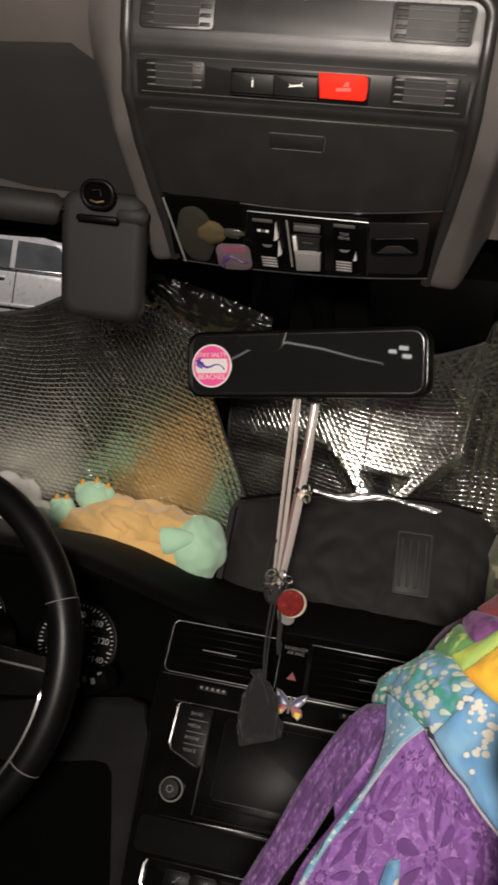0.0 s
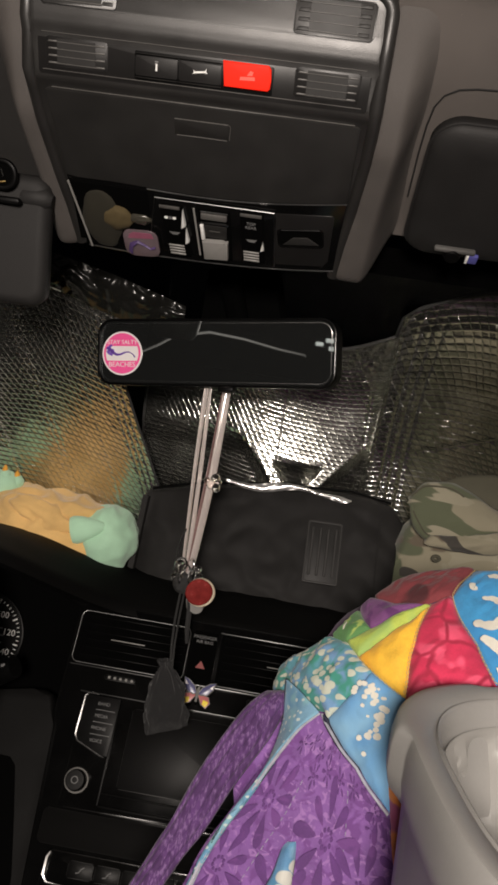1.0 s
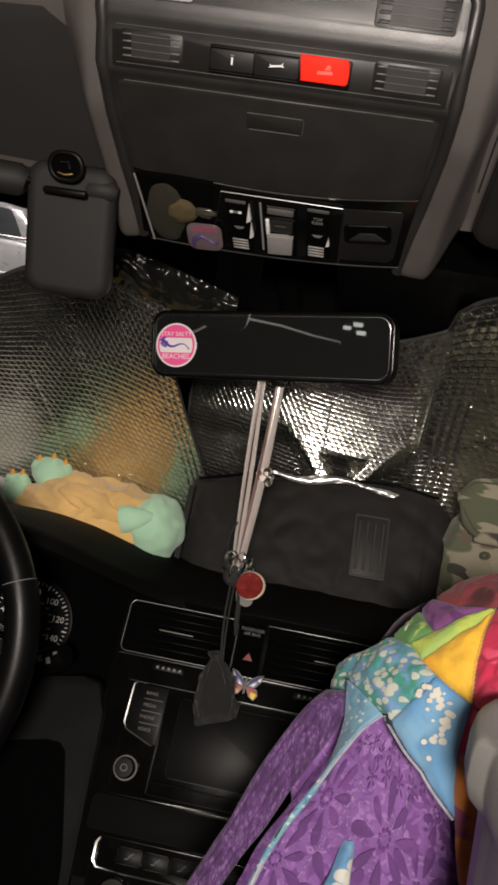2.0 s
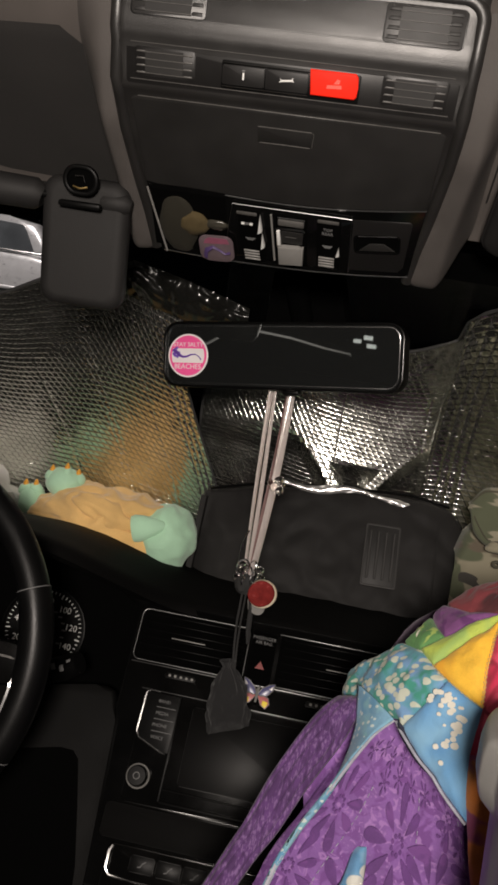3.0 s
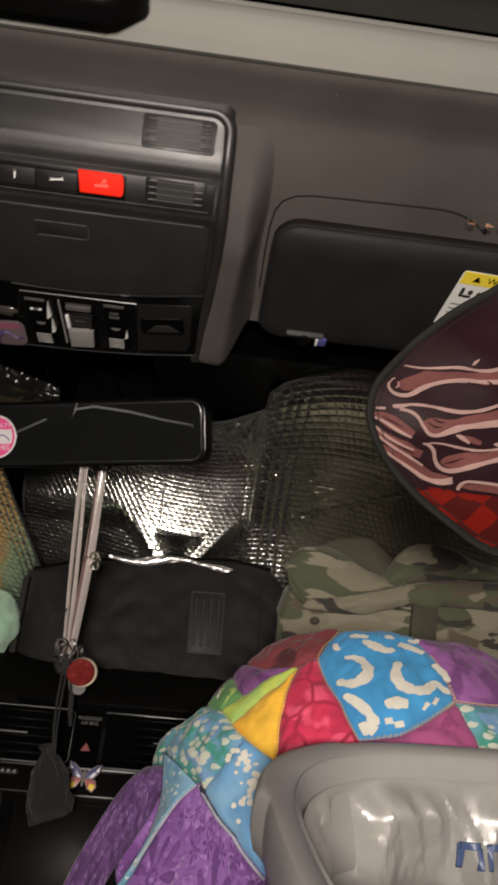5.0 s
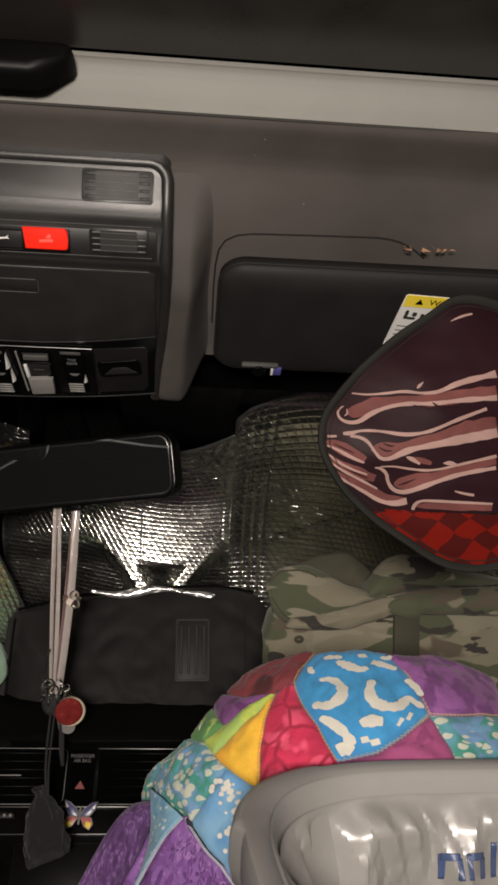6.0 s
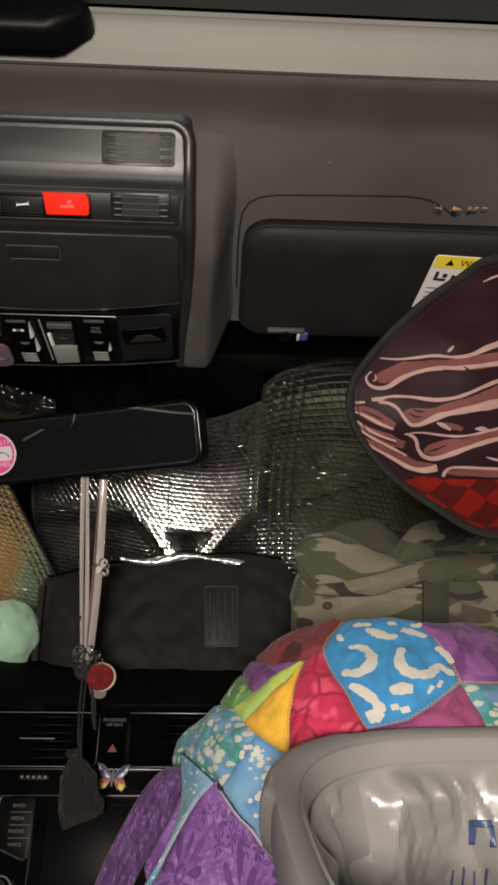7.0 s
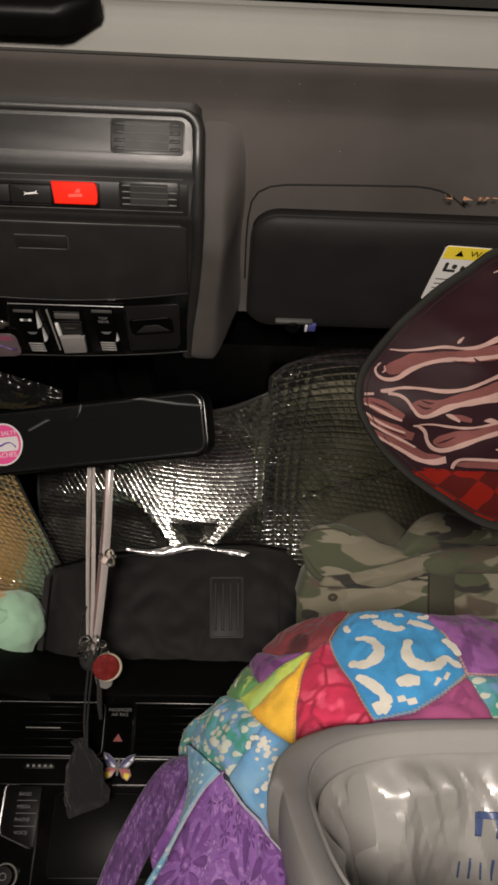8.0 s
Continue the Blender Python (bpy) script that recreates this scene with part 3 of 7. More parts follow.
part("chrome_edge", tube([(-0.055, 0.0272, 0.003), (-0.0600, 0.0282, 0.004), (-0.088, 0.0390, 0.004), (-0.0915, 0.046, 0.004), (-0.0905, 0.087, 0.004), (-0.087, 0.0900, 0.004), (-0.076, 0.0903, 0.003)], [0.0006, 0.001, 0.0013, 0.0018, 0.0018, 0.0012, 0.0006]), CHROME, keys, "bright chrome corner")


def knob(cx, cy, r=0.0125):
    k = part("knob", lathe([(r, 0), (r, 0.004), (r * 0.93, 0.010), (r * 0.86, 0.0115), (0.0, 0.0118)]), SATIN, stack, "black rotary knob with a bright ring", at(cx, cy, 0.0005))
    part("ring", lathe([(r * 1.16, 0.0), (r * 1.16, 0.0016), (r * 1.06, 0.0024), (r * 1.0, 0.0018), (r * 1.0, 0.0)]), SILVER, k)
    part("dimple", lathe([(r * 0.34, 0.0), (r * 0.34, 0.0006), (r * 0.26, 0.0006), (r * 0.26, 0.0)]), DIMMARK, k, m=at(0, 0, 0.0116))
    return k


knob(-0.0785, 0.0005, 0.0112)
# shelf gap and climate unit below
part("shelf_panel", prism(rrect(0.25, 0.034, 0.004, cx=0.02, cy=-0.046), -0.004, 0.001, 0.001), DASH, stack, "plain black shelf panel")
climate = part("climate_unit", prism(rrect(0.235, 0.075, 0.006, cx=0.026, cy=-0.104), -0.001, 0.004, 0.0015), GLOSS, stack, "gloss black climate unit with a chrome surround")
part("surround", tube([(0.13, -0.0975, 0.004), (-0.06, -0.0975, 0.004), (-0.084, -0.0965, 0.004), (-0.0885, -0.090, 0.004), (-0.0885, -0.074, 0.004), (-0.086, -0.0685, 0.004)], [0.0012, 0.0012, 0.0016, 0.0026, 0.0030, 0.0020]), CHROME, climate, "chrome corner surround")
for k in range(6):
    b = part("climate_key", prism(rrect(0.026, 0.016, 0.002, cx=-0.052 + k * 0.028, cy=-0.081), 0.004, 0.0055, 0.0006), SATIN, climate)
    part("sign", tube([(-0.056 + k * 0.028, -0.0835, 0.0058), (-0.053 + k * 0.028, -0.083, 0.0058), (-0.051 + k * 0.028, -0.0795, 0.0058), (-0.048 + k * 0.028, -0.0775, 0.0058)], 0.0007, 5), DIMMARK, b)
knob(-0.060, -0.117, 0.017)
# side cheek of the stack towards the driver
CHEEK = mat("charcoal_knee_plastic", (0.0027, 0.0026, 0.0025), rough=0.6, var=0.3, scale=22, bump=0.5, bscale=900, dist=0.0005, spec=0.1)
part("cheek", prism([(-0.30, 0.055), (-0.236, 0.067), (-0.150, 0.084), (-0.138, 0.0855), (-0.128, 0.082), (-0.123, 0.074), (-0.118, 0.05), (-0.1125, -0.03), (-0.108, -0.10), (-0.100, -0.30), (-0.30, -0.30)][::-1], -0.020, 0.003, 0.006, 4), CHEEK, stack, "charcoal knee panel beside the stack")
# the pocket's inner shade is a black plate laid on the knee panel
part("knee_pocket", prism([(-0.29, -0.010), (-0.223, 0.0), (-0.170, 0.012), (-0.155, 0.0115), (-0.147, 0.004), (-0.134, -0.042), (-0.120, -0.096), (-0.106, -0.20), (-0.29, -0.20)][::-1], 0.001, 0.0036, 0.0008), RUBBER, stack, "flat black plate for the shaded open knee pocket")


# ================================================================ overhead console
console = thing("overhead_console", "charcoal overhead console with grilles, red call button and switches", "overhead console")
PROF = [(0.494, 1.482), (0.4975, 1.4745), (0.5015, 1.4705), (0.5052, 1.4645), (0.5088, 1.4590), (0.5130, 1.4400), (0.5136, 1.4370), (0.5158, 1.4300), (0.5186, 1.4240), (0.5222, 1.4195), (0.5252, 1.4150), (0.5348, 1.3985), (0.5378, 1.3950), (0.5460, 1.3915), (0.6140, 1.3505), (0.6720, 1.3115), (0.6760, 1.3110), (0.6800, 1.3150), (0.6820, 1.3350)]


def console_fn(u, v):
    k = v * (len(PROF) - 1)
    i = min(int(k), len(PROF) - 2)
    f = k - i
    y = PROF[i][0] * (1 - f) + PROF[i + 1][0] * f
    z = PROF[i][1] * (1 - f) + PROF[i + 1][1] * f
    half = 0.129 - 0.012 * smoothstep(0.56, 0.68, y)
    s = 2 * u - 1
    edge = max(0.0, (abs(s) - 0.95) / 0.05)
    bow = 0.006 * (s * s) * smoothstep(0.55, 0.67, y)
    return (-0.006 + half * s, y + 0.012 * edge ** 2 - bow, z + 0.020 * edge ** 2 + bow)


part("body", sheet(console_fn, 60, 54, -0.004), CONSOLE, console, "charcoal console body with a rounded lip")

FU = axes((0, 0.5108, 1.4495), (1, 0, 0), (0, -0.0042, 0.019))      # grille panel
FB = axes((0, 0.5302, 1.4068), (1, 0, 0), (0, -0.0096, 0.0165))     # button row
FD = axes((0, 0.5800, 1.3710), (1, 0, 0), (0, -0.0680, 0.0410))     # lid
FS = axes((0, 0.6430, 1.3310), (1, 0, 0), (0, -0.0580, 0.0390))     # switches

def rim_path():
    """Outer frame: up one flank of the console, round its top and down the other."""
    flank = [(0.1060, 0.6740, 1.3120), (0.1085, 0.6400, 1.3340)] + [(0.1165 - 0.008 * smoothstep(0.56, 0.66, y), y, z) for y, z in ((0.6100, 1.3530), (0.5700, 1.3770), (0.5460, 1.3915), (0.5330, 1.3985), (0.5245, 1.4195), (0.5175, 1.4265), (0.5145, 1.4370), (0.5110, 1.4480))]
    top = [FU @ Vector((0.1165 - 0.014 * (1 - math.cos(a)), 0.0005 + 0.0135 * math.sin(a), 0)) for a in (math.pi / 2 * k / 8 for k in range(9))]
    half = [Vector(p) for p in flank] + top
    half = [p + Vector((0, 0.0022, 0.0012)) for p in half]
    return half + [Vector((-0.012 - p.x, p.y, p.z)) for p in reversed(half)]


part("rim", tube(rim_path(), 0.0050, 12), CONSOLE, console, "rounded outer frame", angle=60)


def grille(x0, x1, y0, y1, frame_pose, label, framed):
    """Louvres whose ends stand proud on both sides of a darker mesh field."""
    w, h, cx, cy = x1 - x0, y1 - y0, (x0 + x1) / 2, (y0 + y1) / 2
    g = part("grille", prism(rrect(w, h, 0.003, cx=cx, cy=cy), -0.0004, 0.0006, 0.0003), CONSOLE if framed else PIANO, console, label, frame_pose)
    part("mesh_field", box(x0 + 0.19 * w, x1 - 0.20 * w, y0 + 0.08 * h, y1 - 0.08 * h, 0.0006, 0.0010), LIDMAT, g)
    if framed:
        part("groove", ringplate(rrect(w, h, 0.003, cx=cx, cy=cy), rrect(w - 0.0010, h - 0.0010, 0.0026, cx=cx, cy=cy), 0.0004, 0.0007), SATIN, g)
    for k in range(4):
        y = y0 + h * (0.12 + 0.235 * k)
        part("louvre", box(x0 + 0.17 * w, x1 - 0.18 * w, y - 0.00030, y + 0.00030, 0.0006, 0.0014, 0.0002, 1), GLINTGREY, g)
        for a, b in ((0.04, 0.19), (0.80, 0.95)):
            t = 0.0020 if framed else 0.0008
            part("notch", prism([(x0 + a * w, y - 0.0004), (x0 + b * w, y - 0.0004), (x0 + b * w, y + t), (x0 + (a + 0.02) * w, y + t)], 0.0006, 0.0013, 0.0003), LIDMAT if framed else GLINTGREY, g)
    return g


for x0, x1 in ((-0.118, -0.0655), (0.0535, 0.106)):
    grille(x0, x1, -0.0160, 0.0080, FU, "slotted speaker grille", True)
part("upper_panel", prism(rrect(0.226, 0.0245, 0.004, cx=-0.006, cy=-0.0040), -0.001, 0.0002, 0.0003), CONSOLE, console, "flat upper panel between the grilles", FU)
bp = part("button_panel", prism(rrect(0.231, 0.0275, 0.002, cx=-0.0055, cy=0.0022), -0.001, 0.0003, 0.0003), PIANO, console, "black panel round the button row", FB)
for x0, x1 in ((-0.1155, -0.0710), (0.0585, 0.1035)):
    grille(x0, x1, -0.0065, 0.0125, FB @ at(0, 0, 0.0003), "slotted microphone grille", False)
for y, x0 in ((-0.0087, -0.118), (0.0148, -0.118)):
    part("groove", box(x0, 0.106, y - 0.0003, y + 0.0003, -0.0005, 0.0010, 0.0002, 1), GLINTGREY, bp)
row = part("button_strip", prism(rrect(0.0965, 0.0180, 0.0015, cx=-0.0040, cy=0.0010), 0.0, 0.0010, 0.0004), SATIN, console, "recessed button row", FB)
for cx, name in ((-0.0365, "info"), (-0.0060, "wrench")):
    b = part("call_button", prism(rrect(0.0295, 0.0125, 0.0008, cx=cx, cy=0.0012), 0.0010, 0.0024, 0.0005), PIANO, row, "black push button with a pale sign")
    if name == "info":
        part("sign", box(cx - 0.0006, cx + 0.0006, -0.0012, 0.0034, 0.0024, 0.0027), MARK, b)
        part("sign", box(cx - 0.0012, cx + 0.0012, 0.0042, 0.0050, 0.0024, 0.0027), DIMMARK, b)
    else:
        part("sign", prism([(cx - 0.0050, 0.0028), (cx - 0.0036, 0.0018), (cx + 0.0030, 0.0026), (cx + 0.0046, 0.0042), (cx + 0.0040, 0.0024), (cx + 0.0052, 0.0012), (cx + 0.0030, 0.0014), (cx - 0.0036, 0.0006), (cx - 0.0054, 0.0000), (cx - 0.0042, 0.0013)][::-1], 0.0024, 0.0027), MARK, b)
    for y in (-0.0064, 0.0086):
        part("edge", box(cx - 0.0150, cx + 0.0150, y - 0.0003, y + 0.0003, 0.0010, 0.0028, 0.0003, 1), CONSOLE, b)
sos = part("emergency_button", prism([(0.0092, 0.0108), (0.0110, -0.0052), (0.0412, -0.0052), (0.0428, -0.0036), (0.0430, 0.0020), (0.0424, 0.0086), (0.0406, 0.0108)][::-1], 0.0008, 0.0036, 0.0010, 3), RED, row, "bright red emergency call button")
FADED = mat("faded_red_print", (0.90, 0.10, 0.07), rough=0.5, bump=0.0)
part("sign", prism([(0.0215, 0.0000), (0.0320, 0.0006), (0.0316, 0.0028), (0.0219, 0.0022)], 0.0036, 0.0037), FADED, sos)
part("sign", prism([(0.0262, 0.0032), (0.0300, 0.0034), (0.0306, 0.0058), (0.0284, 0.0064)], 0.0036, 0.0037), FADED, sos)

# large lid whose lower edge bows with the switch panel
SEAM = [(-0.117, 0.0362), (-0.112, 0.0352), (-0.076, 0.0352), (-0.030, 0.0330), (0.010, 0.0330), (0.045, 0.0355), (0.080, 0.0402), (0.105, 0.0445), (0.108, 0.0450)]


def seam_y(x, off=0.0):
    return lerp_curve(SEAM, x) + off


XS = [-0.118 + 0.226 * k / 24 for k in range(25)]
lid = part("glasses_lid", prism([(x, seam_y(x, -0.0742)) for x in XS] + [(0.1085, 0.038), (0.106, 0.0400), (-0.117, 0.0400), (-0.1195, 0.038)], 0.0, 0.0014, 0.0006), LIDMAT, console, "large hinged lid", FD)
part("finger_pad", prism(rrect(0.0400, 0.0135, 0.0015, cx=-0.0055, cy=0.0213), 0.0014, 0.0017, 0.0002), LIDMAT, lid, "sunk finger pad")
for y, x0, x1 in ((0.0282, -0.0250, 0.0145), (0.0146, -0.0240, 0.0135)):
    part("finger_ridge", tube([(x0, y, 0.0016), ((x0 + x1) / 2, y + 0.0002, 0.0018), (x1, y, 0.0016)], 0.00045, 6), GLINTGREY, lid)
# raised pale line stands for the highlight along the lid's seam
part("seam", box(-0.114, 0.104, 0.0408, 0.0413, 0.0004, 0.0016, 0.0002, 1), GLINTGREY, lid)
part("finger_ridge", tube([(0.0152, 0.0280, 0.0016), (0.0160, 0.0262, 0.0017), (0.0150, 0.0150, 0.0016)], 0.0003, 6), GLINTGREY, lid)

# switch panel
LOWER = [(-0.110, -0.0370), (-0.075, -0.0388), (-0.035, -0.0392), (0.010, -0.0382), (0.055, -0.0350), (0.090, -0.0305), (0.108, -0.0275)]
panel = part("switch_panel", prism([(-0.112 + 0.218 * k / 24, lerp_curve(LOWER, -0.112 + 0.218 * k / 24)) for k in range(25)] + [(x, seam_y(x, -0.0008)) for x in reversed(XS)], -0.0004, 0.0012, 0.0006), GLOSS, console, "gloss black switch panel", FS)
part("top_edge", tube([(x, seam_y(x, -0.0010), 0.0014) for x in XS if x > -0.06], 0.0006), DIMCHROME, panel, "thin bright edge")
# short chrome bit stands for the highlight dot on the panel's edge
part("glint", tube([(0.040, seam_y(0.040, -0.0010), 0.0020), (0.046, seam_y(0.046, -0.0010), 0.0020)], 0.0009), CHROME, panel)
part("low_edge", tube([(-0.110 + 0.216 * k / 24, lerp_curve(LOWER, -0.110 + 0.216 * k / 24), 0.0010) for k in range(25)], 0.0007), DIMCHROME, panel, "thin bright lower edge")
blk = part("switch_block", prism([(-0.046, 0.0270), (0.0515, 0.0270), (0.0535, 0.0215), (0.0545, -0.0300), (-0.0545, -0.0300)], 0.0014, 0.0030, 0.0008), GLOSS, panel, "block of lamp switches")
part("block_edge", tube([(-0.0545, -0.0300, 0.003), (-0.046, 0.0272, 0.003), (0.052, 0.0272, 0.003), (0.055, -0.0300, 0.003)], 0.0005), DIMCHROME, blk)


def slanted(x0, x1, y0, y1, lean):
    """A switch outline whose foot is shifted sideways."""
    return [(x0 + lean, y0), (x1 + lean, y0), (x1, y1), (x0, y1)]


def rocker(x0, x1, y0, y1, lean, label):
    """Black tilting switch: pale cap line above, fine bars below."""
    r = part("rocker_switch", prism(slanted(x0, x1, y0, y1, lean), 0.003, 0.0052, 0.0010), RUBBER, blk, label)
    part("cap", box(x0 + 0.0006, x1 - 0.0012, y1 - 0.0032, y1, 0.0050, 0.0060, 0.0006), GLINTGREY, r)
    for k in range(4):
        y = y0 + 0.0012 + k * 0.0030
        x = x0 + lean * (y1 - y) / (y1 - y0)
        part("ridge", box(x + 0.0015, x + 0.0150, y, y + 0.0016, 0.0050, 0.0064, 0.0004, 1), SILVER, r)
    return r


left_rocker = rocker(-0.0428, -0.0240, -0.0300, 0.0225, 0.0065, "black tilting reading-lamp switch")
right_rocker = rocker(0.0240, 0.0435, -0.0262, 0.0250, 0.0035, "black tilting rear-lamp switch")
for dx in (-0.0034, 0.0, 0.0034):
    part("sign", prism(rrect(0.0030, 0.0026, 0.0009, cx=-0.0335 + dx, cy=0.0100), 0.0052, 0.0055), MARK if dx else DIMMARK, left_rocker)
for x, y, owner in ((-0.0304, -0.0061, left_rocker), (0.0349, -0.0030, right_rocker)):
    part("sign", prism([(x - 0.0045, y + 0.0012), (x + 0.0045, y + 0.0014), (x + 0.0022, y - 0.0013), (x - 0.0020, y - 0.0013)], 0.0052, 0.0055), DIMMARK, owner)
words("lettering", "TOP\nREAR", 0.0040, DIMMARK, right_rocker, at(0.0338, 0.0128, 0.0054))
for pts in ([(-0.0226, 0.0205), (-0.0242, 0.0018), (-0.0204, 0.0045)], [(-0.0203, 0.0012), (-0.0212, -0.0150), (-0.0180, -0.0122)], [(0.0444, -0.0016), (0.0428, -0.0112), (0.0457, -0.0100)]):
    part("lever", prism(pts, 0.0040, 0.0082, 0.0006), MARK, blk, "pale switch flank")
mid = part("sunroof_dial", prism(slanted(-0.0105, 0.0160, -0.0285, 0.0230, 0.0030), 0.003, 0.0048, 0.0012), RUBBER, blk, "sunroof switch with a pale grip")
part("grip", prism([(-0.0066, -0.0080), (0.0108, -0.0066), (0.0128, -0.0076), (0.0154, -0.0068), (0.0155, -0.0258), (-0.0050, -0.0278)], 0.0048, 0.0092, 0.0014), SILVER, mid, "pale grey grip")
part("cap", box(-0.0075, 0.0142, 0.0148, 0.0205, 0.0048, 0.0078, 0.0010), GLINTGREY, mid)
part("cap_edge", tube([(-0.0080, 0.0216, 0.0060), (0.0145, 0.0218, 0.0060)], 0.0006, 6), DIMCHROME, mid)
part("bracket", tube([(-0.0092, 0.0088, 0.0062), (-0.0070, 0.0108, 0.0066), (0.0130, 0.0116, 0.0066), (0.0150, 0.0100, 0.0062)], 0.0009, 6), DIMCHROME, mid)
part("rest", box(-0.0045, 0.0140, -0.0050, 0.0080, 0.0048, 0.0060, 0.0006), LIDMAT, mid)
part("text_bar", box(-0.0005, 0.0085, 0.0018, 0.0028, 0.0060, 0.0062), GLINTGREY, mid)
part("lever", prism([(-0.0082, 0.0088), (-0.0070, -0.0066), (-0.0042, -0.0062), (-0.0056, 0.0090)], 0.0050, 0.0085, 0.0006), MARK, mid)
part("blade", tube([(-0.0136, 0.0225, 0.0048), (-0.0092, -0.0270, 0.0048)], 0.0009), SILVER, mid)
latch = part("latch_recess", prism([(0.0515, -0.0290), (0.0960, -0.0240), (0.1000, -0.0180), (0.1000, 0.0290), (0.0980, 0.0310), (0.0520, 0.0260)], 0.0010, 0.0018, 0.0005), PIANO, panel, "lid latch with a sunk finger hold")
RECESS = Matrix.Translation((0.0750, 0.0040, 0)) @ pose(0, 0, 0, 0, 0, 8)
part("recess_rim", ringplate(rrect(0.0385, 0.0195, 0.004), rrect(0.0355, 0.0165, 0.003), 0.0018, 0.0026, 0.0004), GLOSS, latch, "gloss rim of the finger hold", RECESS)
part("recess_floor", prism(rrect(0.0355, 0.0165, 0.003), 0.0016, 0.0020), RUBBER, latch, m=RECESS)
part("recess_slope", prism([(-0.0150, -0.0066), (0.0150, -0.0066), (0.0060, 0.0012), (-0.0060, 0.0012)], 0.0020, 0.0030, 0.0008), LIDMAT, latch, m=RECESS)
# dim chrome line stands for the glint on the hold's upper edge
part("bright_edge", tube([(-0.0150, 0.0090, 0.0027), (0.0160, 0.0092, 0.0027)], 0.0004, 6), DIMCHROME, latch, m=RECESS)
# open cubby towards the driver: black plate for its shade, with things in it
cub = part("cubby", box(-0.116, -0.052, -0.029, 0.031, 0.0012, 0.0022), RUBBER, panel, "flat black plate for the shaded open cubby in the console")
part("cubby_wall", tube([(-0.117, 0.032, 0.003), (-0.1065, -0.036, 0.003)], 0.0009), SILVER, cub, "bright edge of the cubby")
trinket = thing("folded_cloth", "small olive-yellow folded cloth tucked in the cubby", "cloth", FS @ at(0, 0, 0.0022))
part("fold", blob((-0.080, 0.000, 0.001), (0.013, 0.012, 0.005), 4, 0.16, 1.6, 28, None, 0.05), mat("olive_yellow_cloth", (0.058, 0.041, 0.014), rough=0.9), trinket)
part("fold", blob((-0.093, -0.004, -0.001), (0.017, 0.031, 0.005), 9, 0.12, 1.5, 28, None, 0.05), mat("dim_olive_cloth", (0.0115, 0.0098, 0.0045), rough=0.9), trinket)
part("fold", blob((-0.061, 0.001, 0.000), (0.010, 0.005, 0.003), 6, 0.30, 2.2, 24, None, 0.10), mat("clear_wrapper", (0.040, 0.037, 0.029), rough=0.15), trinket, "crumpled pale wrapper")
badge = thing("badge_sticker", "pink and violet round-cornered sticker badge in the cubby", "sticker", FS @ at(-0.0600, -0.0215, 0.0060, 4) @ Matrix.Scale(0.92, 4))
part("card", prism(rrect(0.033, 0.031, 0.008), 0, 0.0012, 0.0004), mat("dull_lilac", (0.115, 0.085, 0.095), rough=0.4), badge)
part("band", prism([(-0.012, 0.006), (0.013, 0.007), (0.011, 0.013), (-0.006, 0.0135), (-0.010, 0.011)], 0.0012, 0.0015), mat("rose_print", (0.24, 0.075, 0.12), rough=0.4, bump=0.0), badge)
part("wave", tube([(-0.012, -0.010, 0.0016), (-0.010, -0.001, 0.0016), (-0.003, 0.003, 0.0016), (0.003, -0.001, 0.0016), (0.008, -0.005, 0.0016), (0.013, -0.003, 0.0016)], [0.004, 0.0035, 0.0022, 0.0014, 0.0014, 0.002], flat=0.3), mat("dull_violet", (0.06, 0.035, 0.11), rough=0.5, bump=0.0), badge)


# moulded lining round the console
HEADPROF = [(0.485, 1.474), (0.500, 1.4695), (0.508, 1.4655), (0.516, 1.458), (0.528, 1.446), (0.545, 1.432), (0.58, 1.411), (0.64, 1.378), (0.70, 1.347)]


def prof_z(prof, y):
    if y <= prof[0][0]:
        return prof[0][1]
    for (a, p), (b, q) in zip(prof, prof[1:]):
        if y <= b and b > a:
            return p + (q - p) * (y - a) / (b - a)
    return prof[-1][1]


def moulding(side):
    """Broad rolled lining from the console's flank up to the flat lining."""
    def fn(u, v):
        y = 0.500 + 0.177 * u
        hi = prof_z(HEADPROF, y) + 0.0015 + 0.004 * (1 - smoothstep(0.0, 0.12, u))
        lo = min(hi - 0.0005, prof_z(PROF[:16], y) - 0.001)
        lo = hi + (lo - hi) * smoothstep(0.0, 0.38, u)
        half = 0.1255 - 0.012 * smoothstep(0.56, 0.68, y)
        flare = (0.010 if side < 0 else 0.014) * smoothstep(0.58, 0.68, y)
        w = 0.037
        x = half + w * v + flare * v
        k = smoothstep(0.30, 1.0, v) if side < 0 else smoothstep(0.40, 0.97, v)
        crest = (0.0022 if side < 0 else 0.0008) * smoothstep(0.05, 0.35, u) * math.sin(math.pi * min(1.0, v / 0.6))
        z = lo + (hi - lo) * k - crest * (1 - k)
        dip = 0.0012 * max(0, 1 - v / 0.12)
        return (-0.006 + side * x, y, z + dip)
    return sheet(fn, 40, 20, 0.003 if side > 0 else -0.003)


for side in (-1, 1):
    part("moulding", moulding(side), MOULD, console, "brown-grey moulded lining beside the console", angle=180)


